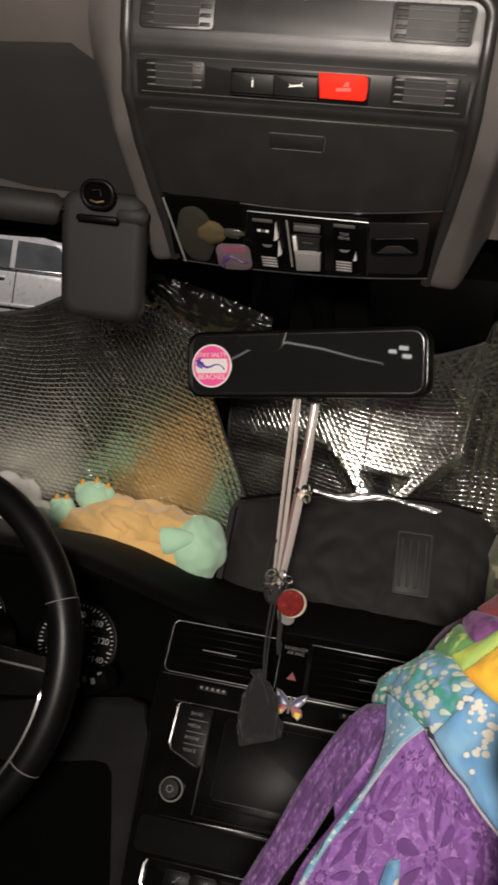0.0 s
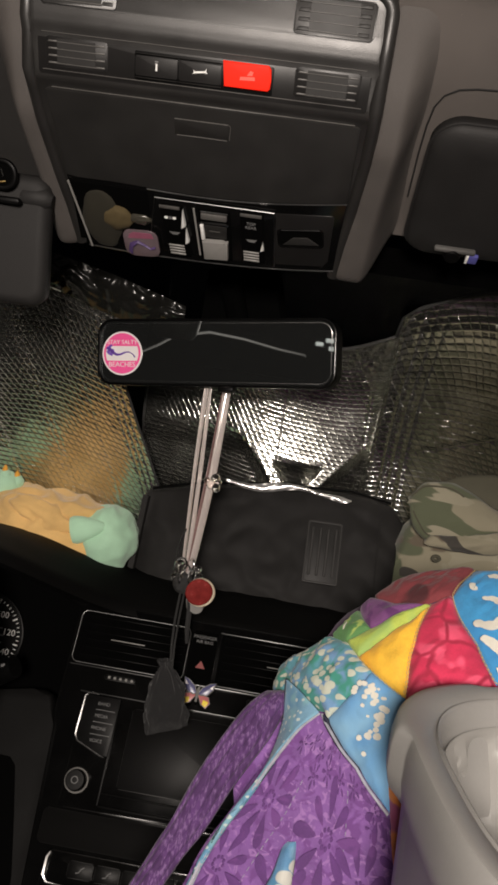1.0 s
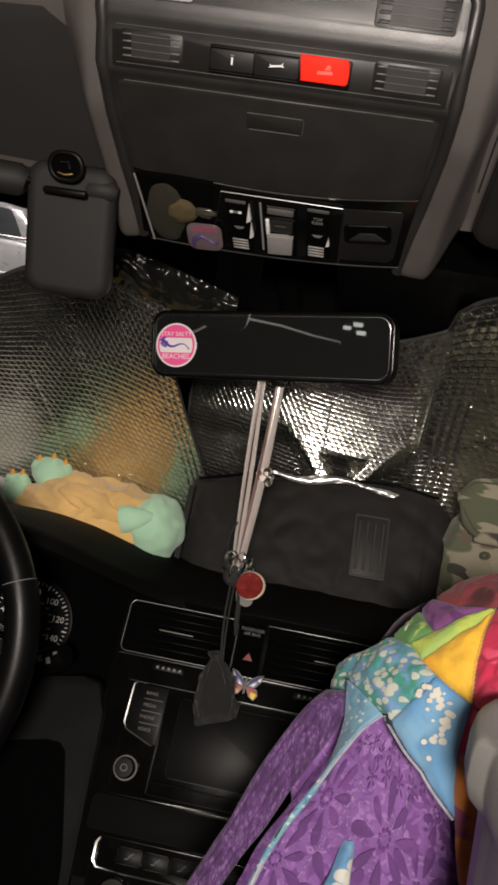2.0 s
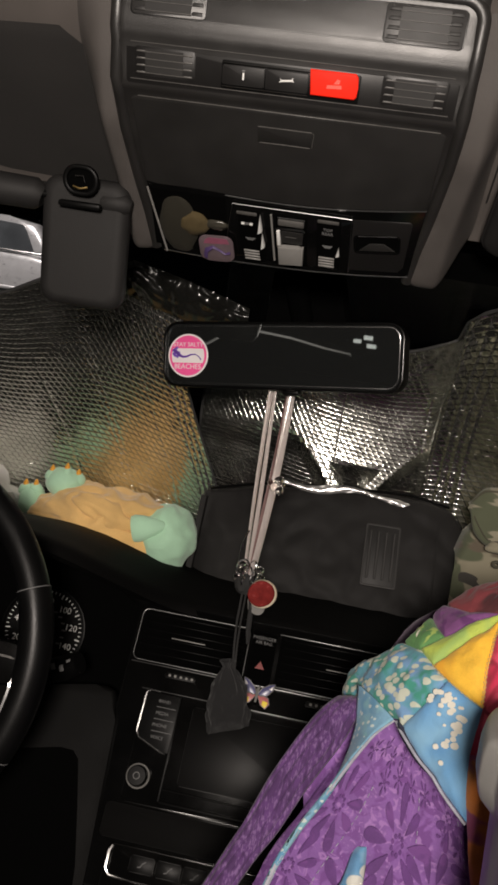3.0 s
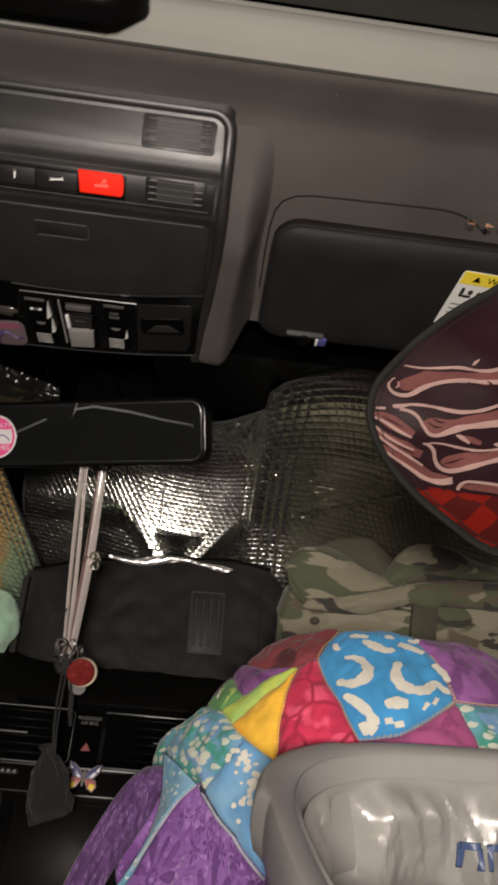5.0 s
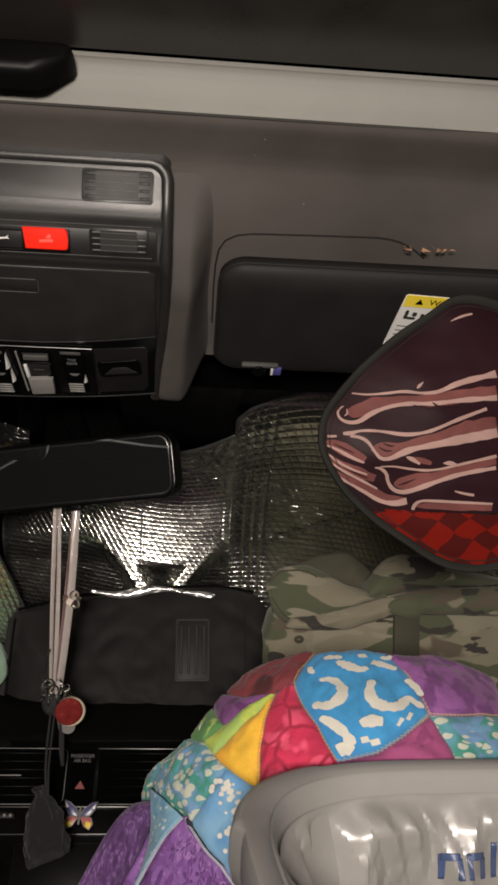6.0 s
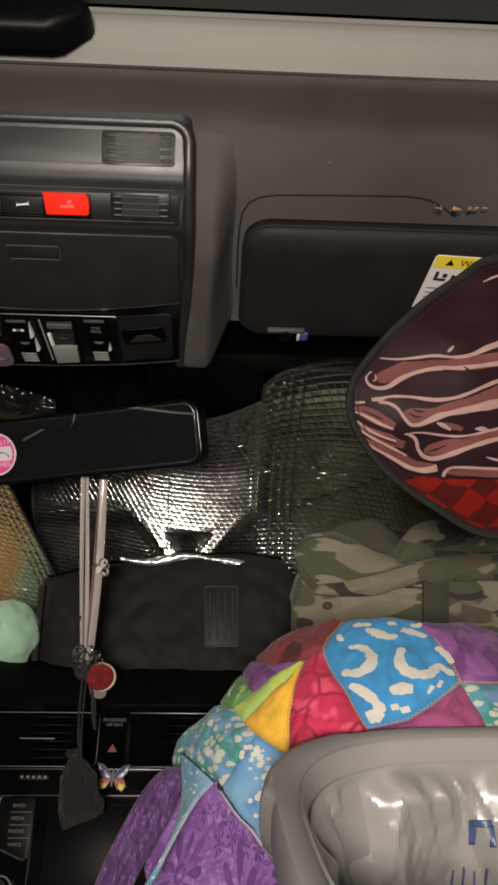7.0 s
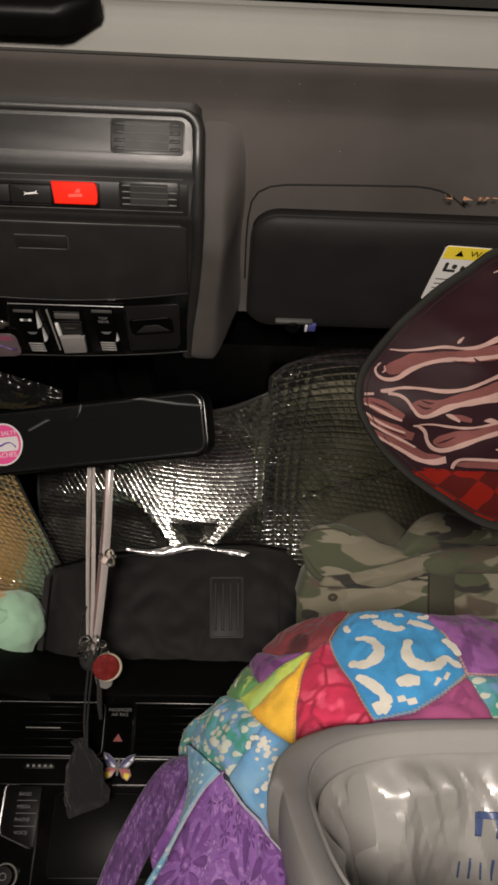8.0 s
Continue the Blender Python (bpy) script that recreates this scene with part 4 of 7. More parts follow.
# ================================================================ visors
def pillow(w, h, r, depth, soft):
    """A padded slab: rounded outline, edges that roll softly up to a flat face."""
    bm = bmesh.new()
    rings = []
    for k in range(13):
        t = k / 12
        o = soft * (1 - math.cos(math.pi / 2 * t))
        z = depth * math.sin(math.pi / 2 * t)
        rings.append([bm.verts.new((x, y, z)) for x, y in rrect(w - 2 * o, h - 2 * o, max(0.004, r - 0.5 * o), 8)])
    back = [bm.verts.new((x, y, -0.008)) for x, y in rrect(w, h, r, 8)]
    rings.insert(0, back)
    n = len(back)
    for a, b in zip(rings, rings[1:]):
        for k in range(n):
            bm.faces.new((a[k], a[(k + 1) % n], b[(k + 1) % n], b[k]))
    bm.faces.new(rings[-1])
    bm.faces.new(rings[0][::-1])
    return bm


VM = axes((0.352, 0.605, 1.3760), (1, 0, 0), (0, -0.143, 0.073))
visor = thing("sun_visor", "black vinyl sun visor folded up over the passenger seat", "sun visor", VM, group="sun visors")
flap = part("flap", pillow(0.385, 0.133, 0.022, 0.010, 0.022), VISOR, visor, "padded vinyl flap", at(0, -0.004), angle=180)
part("piping", tube([(x, y - 0.004, 0.0) for x, y in rrect(0.3852, 0.1332, 0.022, 8)], 0.0012, 6, closed=True), VISOR, visor, "sewn edge piping")
clip = thing("visor_clip", "small grey plastic visor clip with a blue tab", "clip", VM @ at(-0.149, -0.054, 0.0105) @ Matrix.Scale(0.85, 4), group="visor clips")
part("arm", box(-0.022, 0.018, 0.001, 0.006, 0, 0.006, 0.002), mat("grey_clip_plastic", (0.075, 0.073, 0.07), rough=0.4), clip)
part("stem", lathe([(0.008, 0), (0.009, 0.003), (0.007, 0.008), (0.0, 0.009)], 20), SATIN, clip, m=at(-0.003, -0.003, 0.0))
part("tab", box(0.013, 0.022, -0.011, 0.000, 0.001, 0.005, 0.001), mat("blue_tab", (0.07, 0.07, 0.25), rough=0.5), clip)
part("tab", box(0.0105, 0.0130, -0.011, 0.000, 0.001, 0.0055, 0.0005), MARK, clip)
# recess line in the lining above the visor: a dark cord for its shade
VISOR_LINE = [(0.1560, 0.640), (0.1555, 0.600), (0.156, 0.579), (0.158, 0.565), (0.163, 0.5565), (0.172, 0.5515), (0.184, 0.5495), (0.194, 0.549), (0.247, 0.547), (0.285, 0.5455), (0.296, 0.5462), (0.305, 0.5480), (0.316, 0.5525), (0.328, 0.560)]
tagged(part("trim_visor", tube([(x, y, prof_z(HEADPROF, y + 0.05 * (x / 0.78) ** 4) + 0.0001 - 0.06 * (abs(x) / 0.78) ** 4) for x, y in VISOR_LINE], 0.0008, 6), VISOR), "dark line for the shaded pressed edge of the visor recess", "trim", kind="structure")
# warning label
lab = thing("warning_label", "white warning label with a yellow header on the visor", "label", VM @ at(-0.0065, 0.013, 0.0102, -3))
sk = lambda pts: [(x + 0.03 * y, y) for x, y in pts]
part("paper", prism(sk(rrect(0.070, 0.066, 0.003)), 0, 0.0004), PAPER, lab)
part("header", prism(sk([(-0.034, 0.019), (0.034, 0.019), (0.034, 0.0325), (-0.034, 0.0325)]), 0.0004, 0.0007), YELLOWP, lab, "yellow header band")
part("warning_triangle", prism([(-0.0240, 0.0225), (-0.0170, 0.0225), (-0.0205, 0.0290)], 0.0007, 0.0009), RUBBER, lab)
words("lettering", "WARNING", 0.0088, RUBBER, lab, at(0.009, 0.0257, 0.0008))
INK = mat("black_ink", (0.02, 0.02, 0.02), rough=0.7, bump=0.0)
for k, (x, y, w, h) in enumerate(((-0.027, 0.009, 0.003, 0.011), (-0.022, 0.005, 0.008, 0.003), (-0.020, 0.010, 0.004, 0.005), (-0.013, 0.007, 0.003, 0.009), (-0.009, 0.0045, 0.007, 0.0025), (-0.006, 0.010, 0.004, 0.004), (0.001, 0.007, 0.003, 0.009), (0.006, 0.0045, 0.008, 0.003), (0.008, 0.010, 0.004, 0.005), (0.016, 0.007, 0.003, 0.010))):
    part("figure", prism(rrect(w, h, 0.0015, cx=x, cy=y), 0.0004, 0.0006), INK, lab)
for k in range(4):
    part("text_bar", box(-0.031, 0.010, -0.0062 - k * 0.0055, -0.0050 - k * 0.0055, 0.0004, 0.0006), DIMMARK, lab)
# leaf crumbs on the visor's top edge
crumbs = thing("leaf_crumbs", "dry brown leaf crumbs caught above the visor", "leaves", kind="stuff")
bmc = bmesh.new()
for k in range(14):
    x = 0.300 + 0.040 * random.random() + (0.02 if k > 8 else 0)
    p = Vector((x, 0.537 + 0.003 * random.random(), 1.4185 + 0.003 * random.random()))
    v = [bmc.verts.new(p + Vector((random.uniform(-1, 1) * 0.004, random.uniform(-1, 1) * 0.002, random.uniform(-1, 1) * 0.0022))) for _ in range(4)]
    bmc.faces.new(v[:3]); bmc.faces.new((v[0], v[2], v[3])); bmc.faces.new((v[1], v[2], v[3]))
part("crumb", bmc, LEAF, crumbs)

# visor recess as a sheet just below the lining, its shade in the dark colour
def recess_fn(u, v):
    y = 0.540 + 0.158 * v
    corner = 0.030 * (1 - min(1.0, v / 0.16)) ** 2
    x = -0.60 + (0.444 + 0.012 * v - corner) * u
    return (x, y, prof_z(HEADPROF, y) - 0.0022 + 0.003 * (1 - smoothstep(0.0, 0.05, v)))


tagged(part("trim_recess", sheet(recess_fn, 40, 30), mat("shaded_recess_cloth", (0.0140, 0.0128, 0.0120), rough=0.92, var=0.2, scale=16, bump=0.5, bscale=1100, dist=0.0005), angle=180), "dark sheet for the shaded visor recess in the lining before the driver", "trim", kind="structure")
specks = thing("dust_specks", "pale dust and crumbs caught in the headliner cloth", "dust", kind="stuff")
bmd = bmesh.new()
for k in range(40):
    x, y = random.uniform(-0.12, 0.36), random.uniform(0.478, 0.532)
    if abs(x + 0.006) < 0.128 and y > 0.496:
        continue
    r = random.uniform(0.00012, 0.00035) * (2.4 if k % 17 == 0 else 1)
    bmesh.ops.create_icosphere(bmd, subdivisions=1, radius=r, matrix=Matrix.Translation((x, y, prof_z(HEADPROF, y) - 0.0001)))
part("speck", bmd, mat("pale_crumb", (0.35, 0.29, 0.22), rough=0.9), specks)
# driver's visor, swung off its clip, its end hanging down
dv = thing("sun_visor", "black vinyl sun visor hanging down unclipped before the driver", "sun visor", axes((-0.176, 0.635, 1.292), (1, 0.10, 0.02), (0, -0.32, 1)), group="sun visors")
part("flap", pillow(0.073, 0.107, 0.014, 0.009, 0.010), VISOR, dv, "hanging padded flap", at(0.007, 0.0045), angle=180)
part("roll", tube([(-0.42, 0.040, 0.0), (-0.10, 0.041, 0.0), (-0.036, 0.040, 0.0), (-0.030, 0.038, 0.0)], [0.014, 0.014, 0.013, 0.009], 14), VISOR, dv, "thick rolled upper edge")
part("roll", tube([(0.018, 0.040, 0.002), (0.022, 0.041, 0.002), (0.040, 0.041, 0.002), (0.045, 0.040, 0.002)], [0.006, 0.009, 0.009, 0.005], 14), VISOR, dv, "short end of the rolled edge")
part("hinge_bar", tube([(-0.034, 0.041, 0.004), (0.020, 0.041, 0.004)], 0.0035, 10), SATIN, dv, "slim hinge bar")
dclip = thing("visor_clip", "round dark visor socket with a brass-coloured spring", "clip", axes((-0.168, 0.602, 1.341), (1, 0, 0), (0, -0.45, 1)), group="visor clips")
part("socket", ringplate(rrect(0.030, 0.024, 0.0115, 6), rrect(0.022, 0.017, 0.008, 6), 0, 0.004, 0.0015), SATIN, dclip)
part("floor", prism(rrect(0.024, 0.019, 0.009, 6), 0, 0.001), RUBBER, dclip)
part("spring", tube([(-0.006, -0.005, 0.003), (0.0, -0.0062, 0.004), (0.006, -0.005, 0.003)], 0.0010), mat("brass", (0.7, 0.5, 0.2), rough=0.3, metal=1.0, bump=0.0), dclip)
part("spring", tube([(-0.004, 0.003, 0.003), (0.003, 0.004, 0.004), (0.004, -0.001, 0.003)], 0.0006), CHROME, dclip)
part("bar", box(-0.018, 0.018, -0.0215, -0.0165, 0.0, 0.007, 0.002), SATIN, dclip)


# ================================================================ rear-view mirror and what hangs from it
MM = axes((-0.005, 0.8085, 1.2415), (0.252, -0.059, 0.030), (0, -0.004, 0.064))
mirror = thing("rear_view_mirror", "black rear-view mirror with a round pink sticker", "mirror", MM)
part("shell", prism(rrect(0.266, 0.072, 0.017, 8), -0.030, -0.001, 0.004), SATIN, mirror, "black mirror shell")
part("bezel", ringplate(rrect(0.266, 0.072, 0.017, 8), rrect(0.260, 0.066, 0.014, 8), -0.001, 0.003, 0.001), GLOSS, mirror, "gloss black bezel")
part("glass", prism(rrect(0.2605, 0.0665, 0.0142, 8), -0.001, 0.0012), MIRROR, mirror, "mirror glass")
part("bevel_line", tube([(x, y, 0.0016) for x, y in rrect(0.2560, 0.0620, 0.0122, 8)], 0.0003, 5, closed=True), CHROME, mirror, "polished glass edge")
part("stalk", tube([(0.012, 0.0, -0.028), (0.012, 0.012, -0.045), (0.012, 0.045, -0.045), (0.012, 0.075, -0.02)], [0.014, 0.012, 0.012, 0.012], 14), RUBBER, mirror, "black stalk to the windscreen")
part("sensor_cover", prism([(-0.040, 0.035), (0.060, 0.035), (0.050, 0.10), (-0.030, 0.10)], -0.085, -0.060, 0.008), RUBBER, mirror, "black sensor cover")
part("bracket_edge", tube([(0.020, 0.098, -0.058), (0.058, 0.101, -0.058)], 0.0007, 6), DIMCHROME, mirror, "thin bright edge of the sensor cover")
part("hook", box(0.004, 0.022, -0.041, -0.035, -0.022, -0.006, 0.002), SATIN, mirror)

stk = thing("round_sticker", "round pink sticker with white rim and violet wave on the mirror", "sticker", MM @ at(-0.1035, -0.0015, 0.0013))
part("rim", lathe([(0.0238, 0), (0.0238, 0.0004), (0, 0.0004)], 40), WHITEV, stk)
part("disc", lathe([(0.0220, 0.0004), (0.0220, 0.0006), (0, 0.0006)], 40), PINK, stk, "pink disc")
part("field", prism([(0.0195 * math.cos(radians(a)), 0.0195 * math.sin(radians(a))) for a in list(range(-24, 25, 6)) + list(range(156, 205, 6))], 0.0006, 0.0008), WHITEV, stk, "white band")
words("lettering", "STAY SALTY", 0.0066, WHITEV, stk, at(0, 0.0120, 0.0008))
words("lettering", "BEACHES", 0.0078, WHITEV, stk, at(0, -0.0122, 0.0008))
for dx, dy, turn in ((-0.0165, 0.0060, 35), (-0.0150, 0.0030, 5), (-0.0160, 0.0005, -30)):
    part("fin", prism([(-0.0036, 0.0), (-0.001, 0.0016), (0.0050, 0.0012), (0.0058, -0.0010), (0.0, -0.0016)], 0.0008, 0.0011), VIOLET, stk, "violet fin", at(dx, dy, 0, turn))
part("wave", tube([(-0.0185, 0.0055, 0.0009), (-0.0150, 0.0035, 0.0009), (-0.0110, 0.0000, 0.0009), (-0.0060, -0.0022, 0.0009), (-0.0010, -0.0016, 0.0009), (0.0040, 0.0008, 0.0009), (0.0090, 0.0012, 0.0009), (0.0130, -0.0012, 0.0009), (0.0155, -0.0045, 0.0009)], [0.0016, 0.0050, 0.0046, 0.0030, 0.0021, 0.0016, 0.0016, 0.0020, 0.0040], 8, flat=0.12), VIOLET, stk, "violet swimming tail")

HX, HY = 0.0, 0.835
charm = thing("hanging_charms", "clear straps, beads, red button and black pouch under the mirror", "car charm", Matrix.Translation((HX, HY, 0.0)))


def cord(x0, x1, y0, tw, sway, r, z1=1.000):
    pts = [(x0 + (x1 - x0) * k / 24 + sway * math.sin(math.pi * k / 24), y0 * (1 - k / 24), 1.205 - (1.205 - z1) * k / 24) for k in range(25)]
    bm = bmesh.new()
    rows = []
    for k, p in enumerate(pts):
        a = tw[0] + (tw[1] - tw[0]) * k / 24
        rows.append([bm.verts.new(Vector(p) + Vector((math.cos(a) * r * math.cos(q) - math.sin(a) * 0.0011 * math.sin(q), math.sin(a) * r * math.cos(q) + math.cos(a) * 0.0011 * math.sin(q), 0))) for q in (2 * math.pi * j / 10 for j in range(10))])
    for a, b in zip(rows, rows[1:]):
        for j in range(10):
            bm.faces.new((a[j], a[(j + 1) % 10], b[(j + 1) % 10], b[j]))
    bm.faces.new(rows[0][::-1]); bm.faces.new(rows[-1])
    return bm


part("strap", cord(-0.008, -0.004, -0.004, (0.5, 1.1), -0.001, 0.0027), RIBBON, charm, "clear flat strap")
part("strap", cord(-0.004, 0.000, -0.002, (-0.7, 0.6), 0.001, 0.0024), RIBBON, charm, "clear flat strap")
part("strap", cord(0.014, 0.004, 0.002, (0.1, 0.7), 0.003, 0.0042), RIBBON, charm, "clear flat strap")
part("strap", cord(0.010, 0.001, 0.006, (1.2, 0.2), 0.002, 0.0036), mat("rose_strap", (0.16, 0.095, 0.09), rough=0.2, var=0.3, bump=0.3), charm, "dusky strap behind")
for x, y, z, r in ((0.017, -0.004, 1.109, 0.0056), (0.019, -0.006, 1.099, 0.0052), (0.013, -0.006, 1.102, 0.0052), (0.008, -0.005, 1.106, 0.0036), (0.021, -0.003, 1.105, 0.0036), (-0.007, -0.005, 1.012, 0.0042), (-0.010, -0.004, 1.003, 0.0038), (-0.003, -0.008, 1.006, 0.0036), (0.013, -0.004, 1.008, 0.0045), (0.016, -0.004, 1.000, 0.0042), (-0.012, -0.003, 0.996, 0.0034)):
    bm = bmesh.new()
    bmesh.ops.create_icosphere(bm, subdivisions=2, radius=r, matrix=Matrix.Translation((x, y, z)))
    part("bead", bm, BEAD, charm)
for k, (x, z, a) in enumerate(((-0.006, 1.010, 20), (0.000, 1.004, -25), (0.008, 1.000, 40), (-0.004, 0.996, 70), (0.005, 1.012, -60))):
    bm = tube([(0.006 * math.cos(q), 0, 0.008 * math.sin(q)) for q in (2 * math.pi * j / 14 for j in range(14))], 0.0011, 6, closed=True)
    part("clasp_ring", bm, CHROME, charm, "bright metal ring", Matrix.Translation((x, -0.006, z)) @ pose(0, 0, 0, 0, a, 30 * k))
part("loop_cord", tube([(-0.006, -0.004, 1.05), (-0.0105, -0.005, 1.035), (-0.012, -0.006, 1.02), (-0.010, -0.005, 1.005), (-0.004, -0.004, 1.000)], 0.0009, 6), CHROME, charm)
part("knot", blob((-0.001, -0.002, 0.990), (0.011, 0.008, 0.012), 5, 0.35, 3.0, 20), CORD, charm, "black knotted cord")
part("tassel", tube([(0.006, -0.002, 0.985), (0.010, -0.002, 0.965), (0.011, -0.002, 0.940), (0.013, -0.002, 0.925)], [0.0025, 0.003, 0.003, 0.002], 6), CORD, charm)
btn = part("button", lathe([(0.0150, 0.0), (0.0158, 0.0025), (0.0158, 0.006), (0.0145, 0.0075), (0, 0.0075)], 32), CREAM, charm, "cream-edged round button", axes((0.0195, -0.010, 0.986), (1, 0.25, 0), (0, -0.1, 1)))
part("face", lathe([(0.0145, 0.0070), (0.0148, 0.0090), (0.0135, 0.0105), (0.0, 0.0112)], 32), REDGLOSS, btn, "red glossy face", at(-0.0022, 0.0015, 0))
part("medal", lathe([(0.0078, 0.0), (0.0082, 0.001), (0.0078, 0.0025), (0, 0.0028)], 24), SILVER, charm, "dull metal tag", axes((0.017, -0.002, 0.967), (1, 0, 0), (0, 0, 1)))
part("medal", blob((0.011, 0.0, 0.972), (0.006, 0.004, 0.012), 2, 0.2), SILVER, charm)
part("cord", tube([(-0.002, -0.004, 0.985), (-0.001, -0.025, 0.955), (0.002, -0.045, 0.935), (0.0055, -0.055, 0.912)], 0.0013, 6), CORD, charm, "thin black cord")
part("cord", tube([(0.002, -0.002, 0.985), (0.003, -0.025, 0.955), (0.005, -0.045, 0.935), (0.0075, -0.055, 0.912)], 0.0011, 6), CORD, charm, "thin black cord")


def pouch_fn(u, v):
    a = 2 * math.pi * u
    w = lerp_curve([(0, 0.0225), (0.35, 0.0222), (0.6, 0.0180), (0.78, 0.0125), (0.88, 0.0070), (0.93, 0.0050), (1.0, 0.0085)], v)
    d = lerp_curve([(0, 0.003), (0.2, 0.0095), (0.6, 0.0100), (0.88, 0.0050), (1.0, 0.007)], v)
    z = -0.040 + 0.085 * v + 0.006 * math.cos(a) * (1 - v)
    c, s = math.cos(a), math.sin(a)
    c = math.copysign(abs(c) ** 0.75, c)
    k = 1 + 0.16 * noise.noise(Vector((c * 2, s * 2, v * 4))) + 0.16 * noise.noise(Vector((c * 4, s * 4, v * 8))) + 0.10 * math.sin(9 * a) * smoothstep(0.55, 0.9, v)
    return (w * c * k, d * s * k, z)


pouch_bm = sheet(pouch_fn, 80, 44)
bmesh.ops.remove_doubles(pouch_bm, verts=pouch_bm.verts, dist=0.0002)
part("pouch", pouch_bm, FELT, charm, "charcoal felt pouch with a drawn neck", Matrix.Translation((0.0055, -0.055, 0.882)) @ pose(0, 0, 0, 0, -10, 0) @ Matrix.Diagonal((0.95, 0.95, 0.86, 1)))

# butterfly charm on the trim strip
bf = thing("butterfly_charm", "small enamel butterfly stuck on the dash trim", "charm", STACK @ at(0.0320, 0.1095, 0.006, -3) @ Matrix.Scale(1.06, 4))
for sx in (-1, 1):
    upper = [(sx * 0.001, 0.000), (sx * 0.004, 0.0060), (sx * 0.011, 0.0115), (sx * 0.0170, 0.0135), (sx * 0.0155, 0.0060), (sx * 0.011, 0.000), (sx * 0.004, -0.002)]
    lower = [(sx * 0.001, -0.002), (sx * 0.006, -0.0008), (sx * 0.0125, -0.002), (sx * 0.0150, -0.008), (sx * 0.0115, -0.0135), (sx * 0.006, -0.0105)]
    a = part("upper_wing", prism(upper[::sx], 0, 0.0012, 0.0004), mat("violet_enamel", (0.085, 0.085, 0.20), rough=0.3), bf, "violet wing")
    w = part("lower_wing", prism(lower[::sx], 0, 0.0012, 0.0004), mat("coral_enamel", (0.45, 0.14, 0.14), rough=0.3), bf, "coral wing")
    part("spot", prism([(sx * 0.0075, -0.0055), (sx * 0.0135, -0.0065), (sx * 0.0125, -0.0105), (sx * 0.0105, -0.0125), (sx * 0.0070, -0.0100)][::sx], 0.0012, 0.0017, 0.0003), YELLOWP, w, "yellow wing spot")
    part("fleck", prism([(sx * 0.0115, 0.0070), (sx * 0.0158, 0.0118), (sx * 0.0148, 0.0062)][::sx], 0.0012, 0.0016, 0.0002), WHITEV, a, "white wing tip")
    for pts, owner in ((upper, a), (lower, w)):
        part("outline", tube([(x, y, 0.0012) for x, y in pts], 0.0005, 5, closed=True), SILVER, owner, "thin metal outline")
part("body", tube([(0, -0.009, 0.001), (0, 0.004, 0.0015), (0.001, 0.008, 0.001)], [0.0012, 0.0018, 0.0008], 8), SILVER, bf)


# ================================================================ foil sunshades
TOPL = [(-0.68, 1.239), (-0.50, 1.251), (-0.377, 1.270), (-0.299, 1.302), (-0.234, 1.327), (-0.167, 1.321), (-0.064, 1.296), (-0.008, 1.282)]
TOPR = [(-0.16, 1.278), (-0.053, 1.289), (0.055, 1.281), (0.134, 1.287), (0.195, 1.308), (0.236, 1.337), (0.30, 1.362), (0.40, 1.372), (0.72, 1.350)]


LEFTP = [(0.98, 1.058), (1.05, 1.040), (1.10, 1.019), (1.15, 0.992), (1.20, 0.962), (1.25, 0.934), (1.30, 0.900), (1.36, 0.85)]
RIGHTP = [(0.98, 1.078), (1.08, 1.061), (1.13, 1.0505), (1.17, 1.036), (1.21, 1.010), (1.25, 0.976), (1.28, 0.945), (1.38, 0.850)]


def crumple(x, z, seed):
    """Sharp small folds of stiff film."""
    return 1 - 2.4 * abs(noise.noise(Vector((x * 26, z * 34, seed)))) + 0.5 * (1 - 2.4 * abs(noise.noise(Vector((x * 60, z * 75, seed + 4)))))


def shade_left(u, v):
    z0 = 0.985
    x1 = -0.060 - 0.078 * smoothstep(0.0, 0.85, v) + 0.020 * smoothstep(0.88, 1.0, v)
    x = -0.60 + (x1 + 0.60) * u
    z = z0 + (lerp_curve(TOPL, x) - z0) * v
    y = lerp_curve(LEFTP, z) - 0.10 * smoothstep(-0.34, -0.62, x)
    y += 0.003 * math.sin(x * 26 + 1.2) * v
    y += 0.003 * noise.noise(Vector((x * 7, z * 7, 2.0)))
    y += 0.0025 * crumple(x, z, 1.0) * smoothstep(0.82, 0.95, v) * smoothstep(-0.30, -0.22, x)
    d = x1 - x
    for c, w in ((0.008, 0.0011), (0.016, 0.0010), (0.024, 0.0010), (0.062, 0.0007), (0.125, 0.0008), (0.133, 0.0007), (0.20, 0.0007)):
        y += w * math.exp(-((d - c) / 0.0017) ** 2)
    return (x, y, z)


